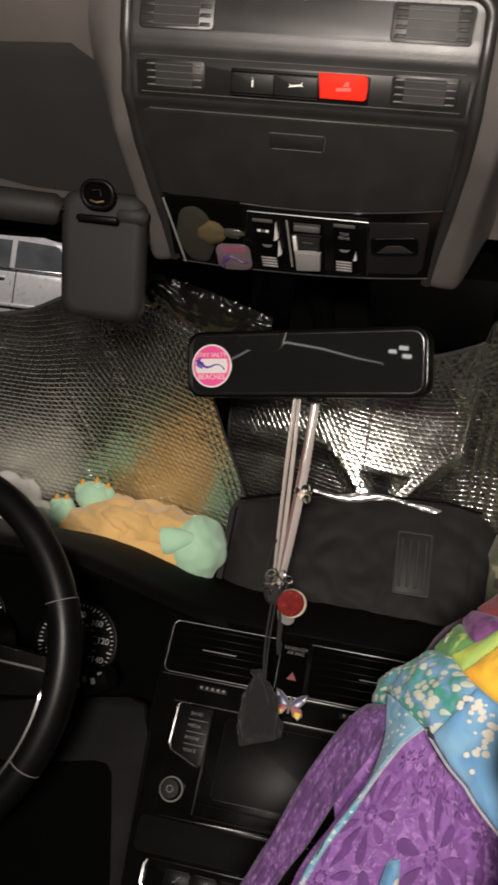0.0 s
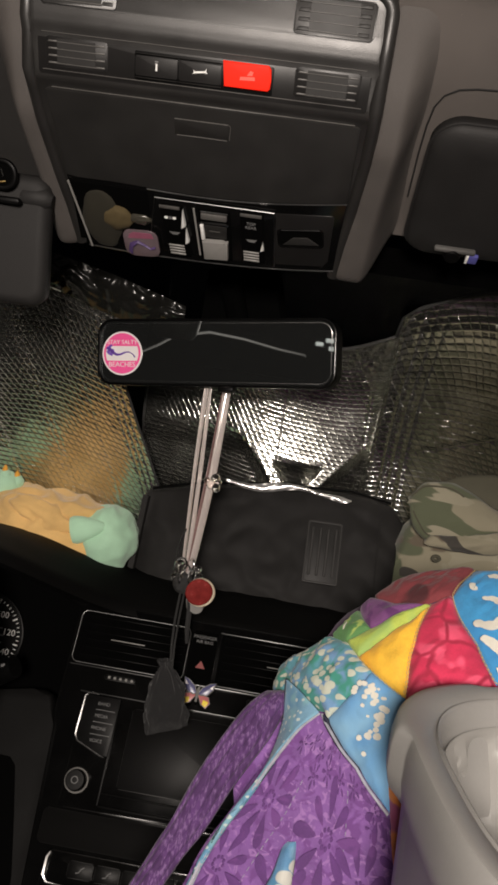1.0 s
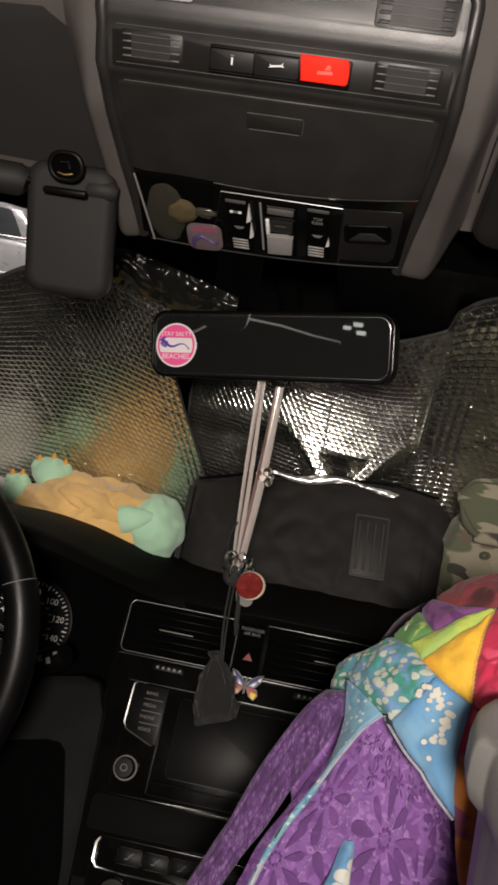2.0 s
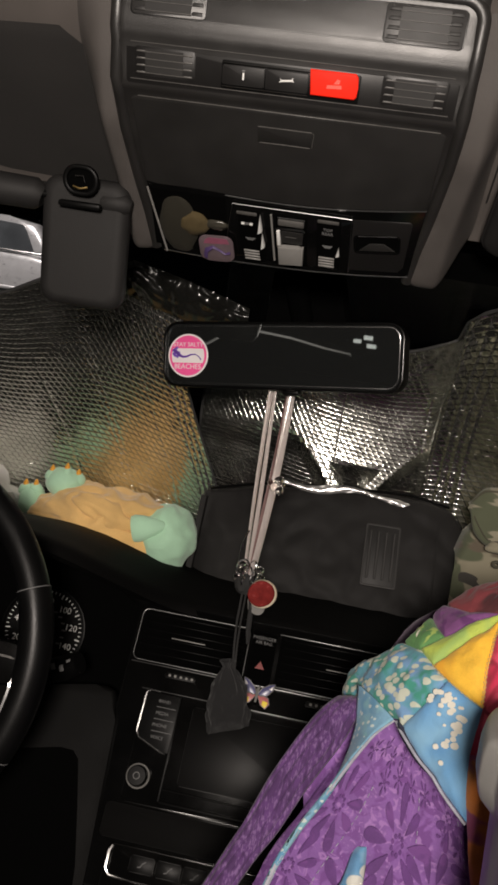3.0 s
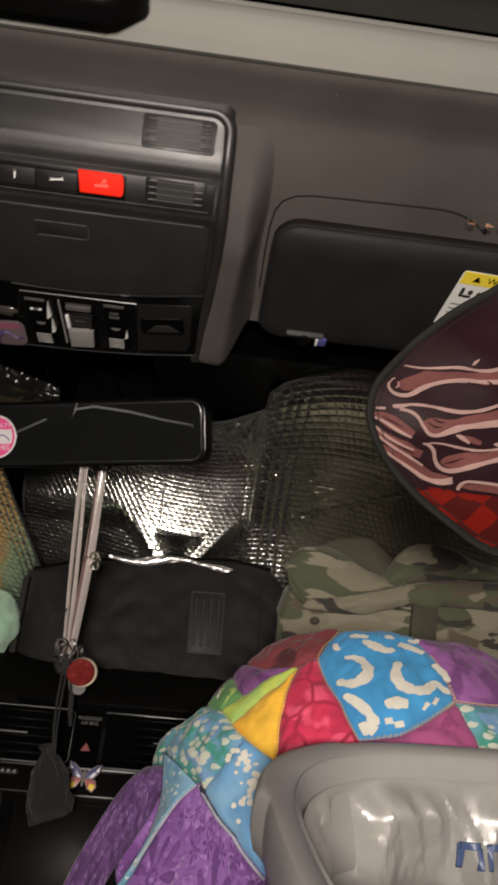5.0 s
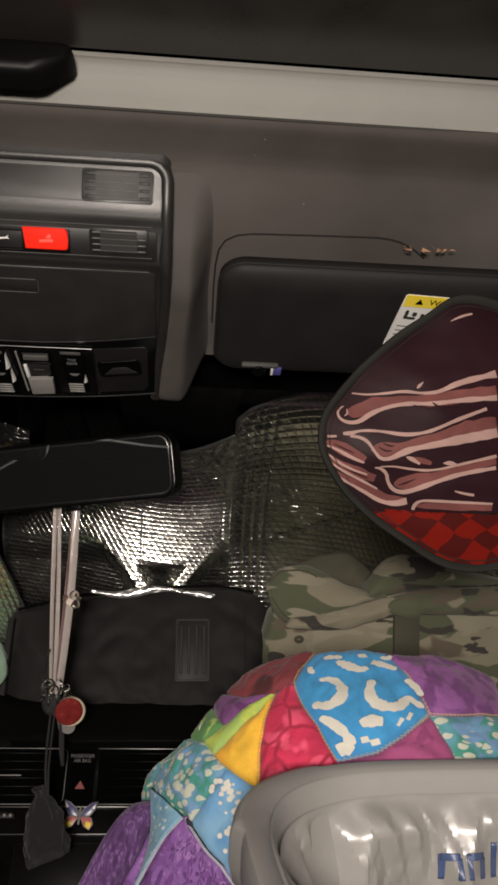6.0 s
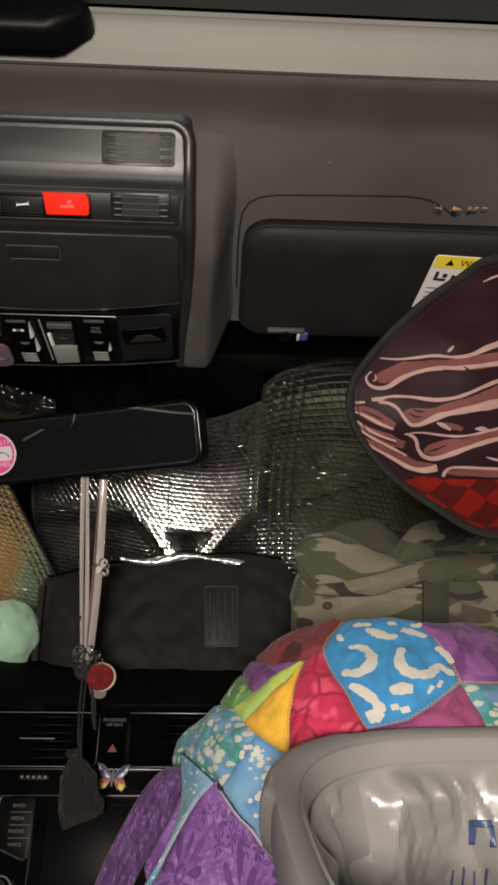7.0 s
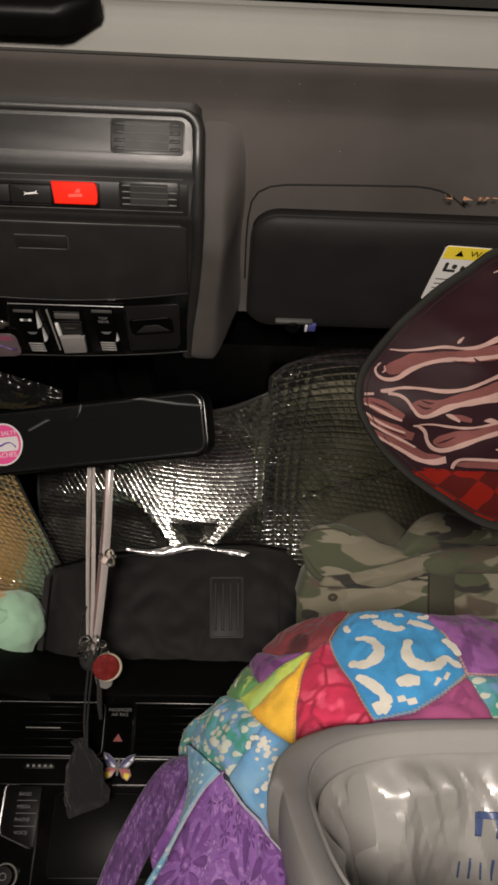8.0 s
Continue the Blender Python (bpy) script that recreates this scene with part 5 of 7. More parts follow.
def shade_right(u, v):
    z0 = 0.985
    x = -0.13 + 0.83 * u
    z = z0 + (lerp_curve(TOPR, x) - z0) * v
    yc = lerp_curve([(0.98, 1.060), (1.06, 1.0690), (1.10, 1.0734), (1.12, 1.0755), (1.13, 1.0766), (1.145, 1.0777), (1.16, 1.0782), (1.175, 1.0780), (1.19, 1.0770), (1.22, 1.0720), (1.25, 1.057), (1.28, 1.031), (1.31, 0.99), (1.34, 0.94)], z)
    yr = lerp_curve(RIGHTP, z) + 0.026 * (1 - smoothstep(1.25, 1.34, z))
    k = smoothstep(0.204, 0.219, x)
    y = yc * (1 - k) + yr * k
    y -= 0.05 * smoothstep(0.4, 0.7, x)
    y += 0.0025 * noise.noise(Vector((x * 10, z * 10, 5.0))) * (1 - 0.7 * k)
    # bowed across, and bulging where the case's top leans on it
    d = x - 0.108
    y += (0.70 * d * d + 0.032 * d - 0.042 * (z - 1.15)) * (1 - k)
    # dents of the sheet where the case presses on it, with two folds between them
    dx = abs(x - 0.103)
    c = 0.026 + 0.80 * max(0.0, z - 1.10)
    dent = (1 - smoothstep(c - 0.016, c - 0.008, dx)) * (1 - smoothstep(1.112, 1.132, z))
    flank = smoothstep(c + 0.008, c + 0.030, dx) * (1 - smoothstep(1.125, 1.185, z)) * (1 - k)
    y -= 0.5 * (z - 1.14) * dent + 0.40 * (z - 1.18) * flank
    for c, w in ((0.212, 0.0012), (0.222, 0.0010), (0.236, 0.0015), (0.246, 0.0013), (0.256, 0.0013), (0.075, 0.0005), (0.190, 0.0004)):
        y += w * math.exp(-((x - c) / 0.0018) ** 2)
    # a slanting fold across the passenger end, flatter below it
    f = z - (1.172 + 0.34 * (x - 0.27))
    y += 0.0012 * math.exp(-(f / 0.0030) ** 2) * smoothstep(0.255, 0.275, x)
    y += 0.0030 * crumple(x, z, 7.0) * smoothstep(0.86, 0.97, v) * (1 - smoothstep(0.22, 0.26, x))
    # the passenger half folds forward over the middle
    x -= 0.017 * smoothstep(0.205, 0.217, x) * (1 - smoothstep(0.217, 0.300, x))
    return (x, y, z)


for fn, nu, width, label in ((shade_left, 400, 0.53, "silver embossed foil sunshade leaning on the windscreen, driver half"), (shade_right, 640, 0.83, "silver embossed foil sunshade leaning on the windscreen, passenger half")):
    sh = thing("foil_sunshade", label, "sunshade", group="foil sunshades")
    part("foil", metre_map(sheet(fn, nu, 220), nu, 220, width, 0.36), FOIL, sh, angle=180)
    part("binding", tube([Vector(fn(k / 60, 1.0)) + Vector((0, 0.0, 0.0005)) for k in range(61)], 0.0022, 6), FOILEDGE, sh, "dark bound top edge")
    part("binding", tube([Vector(fn(1.0 if fn is shade_left else 0.0, k / 40)) for k in range(41)], 0.0018, 6), FOILEDGE, sh, "dark bound side edge")


def torn_fn(u, v):
    """Crumpled dark backing film hanging over the shade's upper corner."""
    x = -0.245 + 0.190 * u
    top = lerp_curve(TOPL, x) + 0.004
    low = top - 0.010 - 0.034 * math.sin(math.pi * min(1.0, 0.15 + 0.75 * u)) - 0.004 * noise.noise(Vector((x * 40, 0, 3)))
    z = low + (top - low) * v
    y = lerp_curve(LEFTP, z) - 0.006 + 0.0040 * crumple(x, z, 3.0) - 0.010 * math.sin(math.pi * v)
    return (x, y, z)


part("torn_backing", sheet(torn_fn, 110, 40, 0.0008), mat("black_crinkled_film", (0.010, 0.010, 0.009), rough=0.22, var=0.3, bump=0.3, bscale=160, dist=0.001, spec=0.5), [o for o in scene.objects if o.name.startswith("foil_sunshade") and o.parent is None][0], "crumpled black backing film", angle=30)


# ================================================================ things on the dash
# black zipped case leaning on the windscreen
case = thing("black_case", "black nylon case with a ribbed patch, leaning on the dash", "bag")


def case_fn(u, v):
    """Front, top and back of the case as one soft skin."""
    x = -0.090 + 0.352 * u
    end = 1 - abs(2 * u - 1) ** 6
    top = lerp_curve([(-0.09, 1.062), (-0.02, 1.080), (0.07, 1.091), (0.18, 1.100), (0.235, 1.092), (0.262, 1.060)], x)
    prof = [(0.0, 0.960, 0.955), (0.10, 0.962, 0.962), (0.50, 1.018, top - 0.016), (0.58, 1.028, top - 0.003), (0.66, 1.040, top), (0.80, 1.062, top - 0.006), (1.0, 1.075, 0.958)]
    for (a, y0, z0), (b, y1, z1) in zip(prof, prof[1:]):
        if v <= b:
            f = (v - a) / (b - a)
            y, z = y0 + (y1 - y0) * f, z0 + (z1 - z0) * f
            break
    mid = 1.02
    y = mid + (y - mid) * (0.55 + 0.45 * end)
    y += 0.0060 * noise.noise(Vector((x * 13, z * 16, 3))) + 0.0048 * (1 - 2 * abs(noise.noise(Vector((x * 24, z * 30, 6))))) + 0.0012 * noise.noise(Vector((x * 70, z * 70, 1)))
    return (x, y, z + 0.003 * noise.noise(Vector((x * 30, 0, 8))))


part("skin", sheet(case_fn, 90, 60), BAGCLOTH, case, "creased black nylon skin")
for sx, x in ((0, -0.0895), (1, 0.2615)):
    part("gusset", prism([(-0.045, 0.0), (0.055, 0.0), (0.03, 0.10), (-0.01, 0.10)], -0.004, 0.004, 0.003), BAGCLOTH, case, m=axes((x, 1.02, 0.957), (0, 1, 0), (0, 0, 1)))
RIBBED = mat("paler_rubber_rib", (0.030, 0.029, 0.028), rough=0.6)
CF = axes((0.152, 0.9875, 1.0235), (1, 0, 0.02), (0.008, 0.058, 0.115))
patch = part("ribbed_patch", prism(rrect(0.042, 0.080, 0.002), -0.001, 0.0022, 0.0008), mat("black_rubber_patch", (0.0175, 0.017, 0.0165), rough=0.6), case, "ribbed rubber patch", CF)
for k in range(4):
    part("rib", box(-0.0150 + k * 0.0100 - 0.0018, -0.0150 + k * 0.0100 + 0.0018, -0.032, 0.032, 0.0022, 0.0040, 0.0008, 1), RIBBED, patch)
part("panel_seam", tube([Vector(case_fn((x + 0.090) / 0.352, 0.10 + 0.40 * k / 12)) + Vector((0, -0.0006, 0)) for x in (-0.012,) for k in range(13)], 0.0011, 6), BAGCLOTH, case, "sewn panel seam")
part("panel_seam", tube([Vector(case_fn((0.222 + 0.090) / 0.352, 0.10 + 0.40 * k / 12)) + Vector((0, -0.0006, 0)) for k in range(13)], 0.0011, 6), BAGCLOTH, case, "sewn panel seam")
part("patch_frame", ringplate(rrect(0.045, 0.083, 0.003), rrect(0.040, 0.078, 0.002), 0.0, 0.0030, 0.0006), RIBBED, patch)
part("zip_edge", tube([(-0.085, 1.030, 1.066), (-0.02, 1.036, 1.084), (0.07, 1.038, 1.095), (0.18, 1.040, 1.104), (0.235, 1.040, 1.096)], 0.0022, 6), SATIN, case, "corded top edge")
# bright foil lip along the top of the case
lip = thing("foil_fold", "folded silver foil strip on top of the black case", "foil")


def lip_fn(u, v):
    """Crumpled ribbon of foil bent over the case's top edge."""
    k = 40 * u
    h = 0.0042 + 0.0078 * math.exp(-((k - 14) / 8.0) ** 2) + 0.0055 * math.exp(-((k - 36) / 4.0) ** 2) + 0.0008 * noise.noise(Vector((k * 0.6, 0, 0)))
    x = 0.012 + 0.174 * u
    z = 1.0915 + 0.0030 * math.sin(k * 0.24 + 2.6) + 0.0030 * smoothstep(0.2, 0.6, u) - 0.005 * smoothstep(0.8, 1.0, u)
    y = 1.026 - 0.0016 * math.sin(math.pi * v) + 0.0010 * noise.noise(Vector((k * 0.5, v * 2, 4))) + 0.0012 * v
    return (x, y, z + h * (v - 0.4))


part("strip", sheet(lip_fn, 90, 10, 0.0012), mat("bright_foil", (0.96, 0.95, 0.94), rough=0.30, metal=0.9, spec=1.0, var=0.06, scale=60, bump=0.3, bscale=120, dist=0.001), lip, angle=60)

# plush toy lying on its side
plush = thing("plush_toy", "tan and mint plush toy lying on the dash", "plush toy")


def plush_body():
    """One limp stuffed body: a long ellipsoid with cloth folds gathered at its middle."""
    bm = bmesh.new()
    bmesh.ops.create_uvsphere(bm, u_segments=110, v_segments=70, radius=1)
    for v in bm.verts:
        p = v.co.copy()
        bulge = 1 + 0.16 * noise.noise(p * 1.7 + Vector((3, 1, 2)))
        a = math.atan2(p.z - 0.1, p.x + 0.15)
        r = math.hypot(p.z - 0.1, p.x + 0.15)
        fold = (1 - 2 * abs(noise.noise(Vector((math.cos(a) * 2.6, math.sin(a) * 2.6, r * 1.3 + 5))))) * min(1.0, r * 1.4)
        fold2 = 1.25 - 2.5 * abs(noise.noise(Vector((p.x * 2.7, p.y * 1.7, p.z * 1.9)) + Vector((9, 2, 4))))
        k = bulge - 0.06 + 0.15 * fold + 0.16 * fold2
        w = 1 - 0.35 * smoothstep(0.2, 1.0, -p.x)
        v.co = Vector((-0.213 + 0.100 * p.x * (0.8 + 0.2 * k), 0.978 + 0.050 * p.y * k * w, 1.001 + 0.046 * p.z * k * w))
    return bm


part("body", plush_body(), PLUSHTAN, plush, "tan folded plush body", angle=80)
part("head", blob((-0.124, 0.975, 0.999), (0.038, 0.044, 0.042), 6, 0.10, 2.6, 48, None, 0.05), PLUSHMINT, plush, "mint plush head", angle=80)
part("arm", blob((-0.203, 0.942, 1.021), (0.042, 0.018, 0.018), 13, 0.22, 2.2, 36, pose(0, 0, 0, 0, 14, 0).to_3x3(), 0.10), PLUSHTAN, plush, "tan folded arm", angle=80)
part("ear", lathe([(0, 0.026), (0.005, 0.023), (0.010, 0.012), (0.0145, -0.002), (0.0160, -0.012), (0.0150, -0.017), (0.0125, -0.016), (0.006, -0.006), (0, -0.004)], 28), PLUSHMINT, plush, "mint ear flap", Matrix.Translation((-0.144, 0.936, 1.013)) @ pose(0, 0, 0, 0, 74, 0) @ Matrix.Diagonal((1.1, 0.75, 1, 1)), angle=80)
part("paw", blob((-0.272, 0.975, 1.045), (0.024, 0.020, 0.020), 8, 0.10, 2, 24), PLUSHMINT, plush, "mint paw", angle=80)
part("paw", blob((-0.315, 0.985, 1.012), (0.018, 0.020, 0.022), 9, 0.10, 2, 24), PLUSHMINT, plush, "mint paw", angle=80)
for x, y, z in ((-0.288, 0.970, 1.058), (-0.268, 0.968, 1.064), (-0.254, 0.975, 1.058), (-0.325, 0.98, 1.032), (-0.311, 0.98, 1.034)):
    part("toe", blob((x, y + 0.002, z - 0.0068), (0.0095, 0.010, 0.0095), 4, 0.10, 2, 18), PLUSHMINT, plush, "mint toe", angle=80)
    part("claw", lathe([(0.0042, 0), (0.0030, 0.0045), (0.0010, 0.008), (0, 0.0085)], 10), CLAW, plush, "orange felt claw", Matrix.Translation((x, y, z)))

# camouflage pack
camo = thing("camouflage_pack", "camouflage cloth pack with a flap and olive strap on the dash", "bag")


def pack(cx, w, top, seed, y0):
    def fn(u, v):
        a = math.pi * (v * 1.15 - 0.075)
        s = 2 * u - 1
        e = (1 - abs(s) ** 4) ** 0.5 if abs(s) < 1 else 0
        h = (top - 0.958)
        y = y0 - 0.036 * math.copysign(abs(math.cos(a)) ** 0.6, math.cos(a)) * (0.5 + 0.5 * e)
        z = 0.955 + h * max(0.0, math.sin(a)) ** 0.55 * (0.55 + 0.45 * e)
        n = noise.noise(Vector((u * 4, v * 5, seed))) * 0.010 + noise.noise(Vector((u * 12, v * 12, seed))) * 0.004
        return (cx + w / 2 * s, y + n, z + n * 0.8)
    return sheet(fn, 50, 50)


part("body", pack(0.43, 0.37, 1.116, 1.0, 1.004), CAMO, camo, "camouflage body", angle=180)


def cloth_strip(upper, lower, x0, x1, y0, bulge, lean, seed, nu=44, nv=18):
    """Padded piece of cloth between an upper and a lower edge line."""
    def fn(u, v):
        x = x0 + (x1 - x0) * u
        lo, hi = lerp_curve(lower, x), lerp_curve(upper, x)
        hi = max(hi, lo + 0.001)
        puff = math.sin(math.pi * (0.08 + 0.92 * v) / 1.08) ** 0.6 * min(1.0, (hi - lo) / 0.02)
        n = 0.0030 * noise.noise(Vector((x * 30, v * 2.2, seed))) + 0.0014 * noise.noise(Vector((x * 80, v * 5, seed)))
        return (x, y0 + lean * v ** 2 - bulge * puff + n, lo + (hi - lo) * v + 0.0015 * noise.noise(Vector((x * 55, v, seed + 3))))
    return fn


POUCH_TOP = [(0.246, 1.112), (0.260, 1.1306), (0.275, 1.1365), (0.290, 1.1387), (0.317, 1.1335), (0.331, 1.1262), (0.356, 1.1142), (0.380, 1.1097), (0.404, 1.1035)]
POUCH_LOW = [(0.246, 1.108), (0.250, 1.088), (0.256, 1.077), (0.2745, 1.0650), (0.340, 1.0790), (0.378, 1.0935), (0.404, 1.1000)]
WELT_TOP = [(0.271, 1.064), (0.276, 1.0705), (0.340, 1.0835), (0.405, 1.1015), (0.460, 1.1123), (0.510, 1.1164), (0.600, 1.119)]
WELT_LOW = [(0.271, 1.060), (0.276, 1.0585), (0.343, 1.0585), (0.405, 1.0750), (0.450, 1.0796), (0.600, 1.080)]
HUMP_TOP = [(0.374, 1.108), (0.388, 1.1274), (0.405, 1.1453), (0.430, 1.1558), (0.460, 1.1531), (0.510, 1.139), (0.600, 1.12)]
BACK_TOP = [(0.288, 1.136), (0.302, 1.144), (0.333, 1.153), (0.363, 1.155), (0.392, 1.132), (0.400, 1.12)]
part("back_fold", sheet(cloth_strip(BACK_TOP, [(0.28, 1.09), (0.40, 1.09)], 0.288, 0.400, 0.992, 0.010, 0.012, 4.0), 30, 14, 0.004), WEB, camo, "dark olive cloth fold behind the flap", angle=180)
part("hump", sheet(cloth_strip(HUMP_TOP, WELT_TOP, 0.374, 0.600, 0.972, 0.018, 0.022, 7.0), 44, 18, 0.005), CAMOHUMP, camo, "raised rounded camouflage lid", angle=180)
pouch_flap = cloth_strip(POUCH_TOP, POUCH_LOW, 0.246, 0.404, 0.962, 0.014, 0.018, 2.0)
part("flap", sheet(pouch_flap, 44, 18, 0.005), CAMOFLAP, camo, "olive pouch flap with a piped seam", angle=180)
part("seam_piping", tube([Vector(pouch_flap(0.02 + 0.40 * k / 20, 0.94 - 0.10 * (k / 20) ** 3)) + Vector((0, -0.0012, 0)) for k in range(21)], 0.0012, 6), WEB, camo, "dark seam piping")
part("seam_piping", tube([Vector(pouch_flap(0.03 + 0.16 * k / 12, 0.10 + 0.30 * (1 - k / 12) ** 2)) + Vector((0, -0.0008, 0)) for k in range(13)], 0.0009, 6), WEB, camo, "dark seam piping")
welt = cloth_strip(WELT_TOP, WELT_LOW, 0.271, 0.600, 0.956, 0.012, 0.002, 5.0)
part("welt", sheet(welt, 60, 14, 0.004), CAMO, camo, "thick rolled lower hem of the lid", angle=180)
part("strap", box(0.4125, 0.4465, 0.9510, 0.9570, 0.960, 1.084, 0.002), WEB, camo, "olive webbing strap")
bm = bmesh.new()
for k in range(40):
    bmesh.ops.create_cube(bm, size=1, matrix=Matrix.LocRotScale((0.4295, 0.9507, 0.9628 + 0.003 * k), None, (0.033, 0.0012, 0.0016)))
part("strap_ribs", bm, WEB, camo, "woven ribs of the strap")
part("strap_pad", blob((0.4287, 0.9465, 1.0895), (0.0255, 0.0050, 0.0135), 3, 0.14, 2.2, 28), CAMOHUMP, camo, "dark padded strap end", angle=80)
part("eyelet", tube([(0.2885 + 0.0042 * math.cos(a), 0.9555, 1.0445 + 0.0030 * math.sin(a)) for a in (2 * math.pi * k / 16 for k in range(16))], 0.0022, 6, closed=True), WEB, camo, "stitched oval eyelet")

# pale cloth at the far corner of the dash
cloth = thing("white_cloth", "crumpled white cloth lying on the corner of the dash", "cloth")
part("fold", blob((-0.402, 0.98, 0.996), (0.075, 0.05, 0.055), 12, 0.3, 2.2, 36), PALE, cloth)
redcloth = thing("red_cloth", "dark red cloth behind the white one", "cloth")
part("fold", blob((-0.47, 1.03, 1.07), (0.06, 0.03, 0.05), 15, 0.25, 2.2, 28), mat("dark_red_cloth", (0.12, 0.008, 0.010), rough=0.9), redcloth)


# ================================================================ passenger seat and what stands on it
seat = thing("passenger_seat", "black cloth passenger seat", "seat")
part("cushion", box(0.14, 0.66, 0.10, 0.78, 0.40, 0.60, 0.05, 4), BAGCLOTH, seat)
part("base", box(0.20, 0.60, 0.14, 0.72, 0.30, 0.41, 0.02), RUBBER, seat)

# ---- patchwork bag
HC, HR = Vector((0.30, 0.64, 0.93)), Vector((0.188, 0.150, 0.165))


def dome(az, el, off=0.0):
    a, e = radians(az), radians(el)
    n = Vector((math.cos(e) * math.sin(a), -math.cos(e) * math.cos(a), math.sin(e)))
    p = Vector((n.x * HR.x, n.y * HR.y, n.z * HR.z))
    g = Vector((n.x / HR.x, n.y / HR.y, n.z / HR.z)).normalized()
    w = 0.0035 * noise.noise(n * 4.0) + 0.0016 * noise.noise(n * 11.0)
    return HC + p + g * (off + w)


def edge_dist(p, poly):
    best = 9e9
    for (ax, ay), (bx, by) in zip(poly, poly[1:] + poly[:1]):
        dx, dy = bx - ax, by - ay
        t = max(0, min(1, ((p[0] - ax) * dx + (p[1] - ay) * dy) / (dx * dx + dy * dy + 1e-9)))
        best = min(best, math.hypot(p[0] - ax - t * dx, p[1] - ay - t * dy))
    return best


def gore(poly, cuts=4, puff=0.0055):
    """A cloth patch sewn on the dome: sunk at its seams, puffed between them."""
    bm = bmesh.new()
    bm.faces.new([bm.verts.new((x, y, 0)) for x, y in poly])
    bmesh.ops.triangulate(bm, faces=bm.faces[:])
    for _ in range(cuts):
        bmesh.ops.subdivide_edges(bm, edges=bm.edges[:], cuts=1, use_grid_fill=True)
    for v in bm.verts:
        d = edge_dist((v.co.x, v.co.y), poly)
        k = min(1.0, d / 7.0)
        crumple = (0.0020 * noise.noise(Vector((v.co.x * 0.30, v.co.y * 0.30, 1.0))) + 0.0016 * (1 - 2 * abs(noise.noise(Vector((v.co.x * 0.22, v.co.y * 0.5, 7.0)))))) * k + 0.0006 * noise.noise(Vector((v.co.x * 0.9, v.co.y * 0.9, 3.0))) * (1 - k)
        v.co = dome(v.co.x, v.co.y, puff * math.sqrt(k) * (2 - math.sqrt(k)) + crumple)
    return bm


def pebble_mat(name, ground, second, third, pebble, scale, stretch, tilt, size, keep):
    """Batik of three run-together dyes with pale pebbles left by the wax."""
    m = batik(name, ground, second, 38, 0.52, soft=0.06, third=(third, 55, 0.56, "noise"), warp=0.6)
    n, l = nodes_of(m)
    b = n["Principled BSDF"]
    src = b.inputs["Base Color"].links[0].from_socket
    mp = n.new("ShaderNodeMapping"); mp.inputs["Rotation"].default_value = (0, radians(tilt), 0); mp.inputs["Scale"].default_value = stretch
    l.new(n["Texture Coordinate"].outputs["Object"], mp.inputs["Vector"])
    vo = n.new("ShaderNodeTexVoronoi"); vo.inputs["Scale"].default_value = scale; vo.inputs["Randomness"].default_value = 0.8
    l.new(mp.outputs["Vector"], vo.inputs["Vector"])
    sep = n.new("ShaderNodeSeparateColor")
    l.new(vo.outputs["Color"], sep.inputs[0])
    limit = math_node(n, l, "MULTIPLY", math_node(n, l, "GREATER_THAN", sep.outputs["Red"], 1 - keep), math_node(n, l, "ADD", math_node(n, l, "MULTIPLY", sep.outputs["Green"], 0.5 * size), 0.6 * size))
    inside = n.new("ShaderNodeMapRange")
    inside.inputs["From Min"].default_value, inside.inputs["From Max"].default_value = -0.03, 0.03
    l.new(math_node(n, l, "SUBTRACT", limit, vo.outputs["Distance"]), inside.inputs["Value"])
    mx = n.new("ShaderNodeMix"); mx.data_type = "RGBA"
    l.new(inside.outputs["Result"], mx.inputs[0]); l.new(src, mx.inputs[6]); mx.inputs[7].default_value = (*pebble, 1)
    l.new(mx.outputs[2], b.inputs["Base Color"])
    return m


bag = thing("patchwork_bag", "rainbow patchwork cotton bag with purple lining and straps on the seat", "bag")
P_DARKRED = batik("maroon_batik", (0.170, 0.028, 0.034), (0.060, 0.011, 0.014), 46, 0.34, soft=0.05, kind="dots")
P_PURPLE = batik("purple_batik", (0.160, 0.052, 0.17), (0.10, 0.025, 0.115), 45, 0.5)
P_GREEN = batik("green_batik", (0.09, 0.22, 0.07), (0.30, 0.40, 0.10), 50, 0.58, third=((0.70, 0.70, 0.55), 60, 0.66, "noise"))
P_LIME = batik("lime_cotton", (0.42, 0.52, 0.09), (0.30, 0.45, 0.12), 30, 0.55, soft=0.08)
P_YELLOW = batik("yellow_cotton", (0.85, 0.50, 0.045), (0.85, 0.42, 0.03), 25, 0.55, soft=0.1)
P_CRIMSON = batik("crimson_batik", (0.55, 0.026, 0.08), (0.74, 0.08, 0.16), 30, 0.60, warp=0.2, third=((0.36, 0.016, 0.05), 30, 0.035, "edge"))
P_BLUE = batik("sky_blue_cotton", (0.05, 0.30, 0.60), (0.04, 0.24, 0.52), 20, 0.55, soft=0.1)
P_VIOLET = batik("violet_batik", (0.24, 0.085, 0.265), (0.145, 0.045, 0.165), 42, 0.52, soft=0.05)
P_MAGENTA = batik("plum_batik", (0.34, 0.07, 0.19), (0.26, 0.05, 0.15), 40, 0.55, third=((0.65, 0.30, 0.42), 30, 0.70, "noise"))
PALEEDGE = mat("pale_piping", (0.36, 0.36, 0.42), rough=0.85, var=0.3, scale=120)
P_ORANGE = batik("orange_batik", (0.55, 0.17, 0.03), (0.30, 0.06, 0.14), 30, 0.56, soft=0.04)
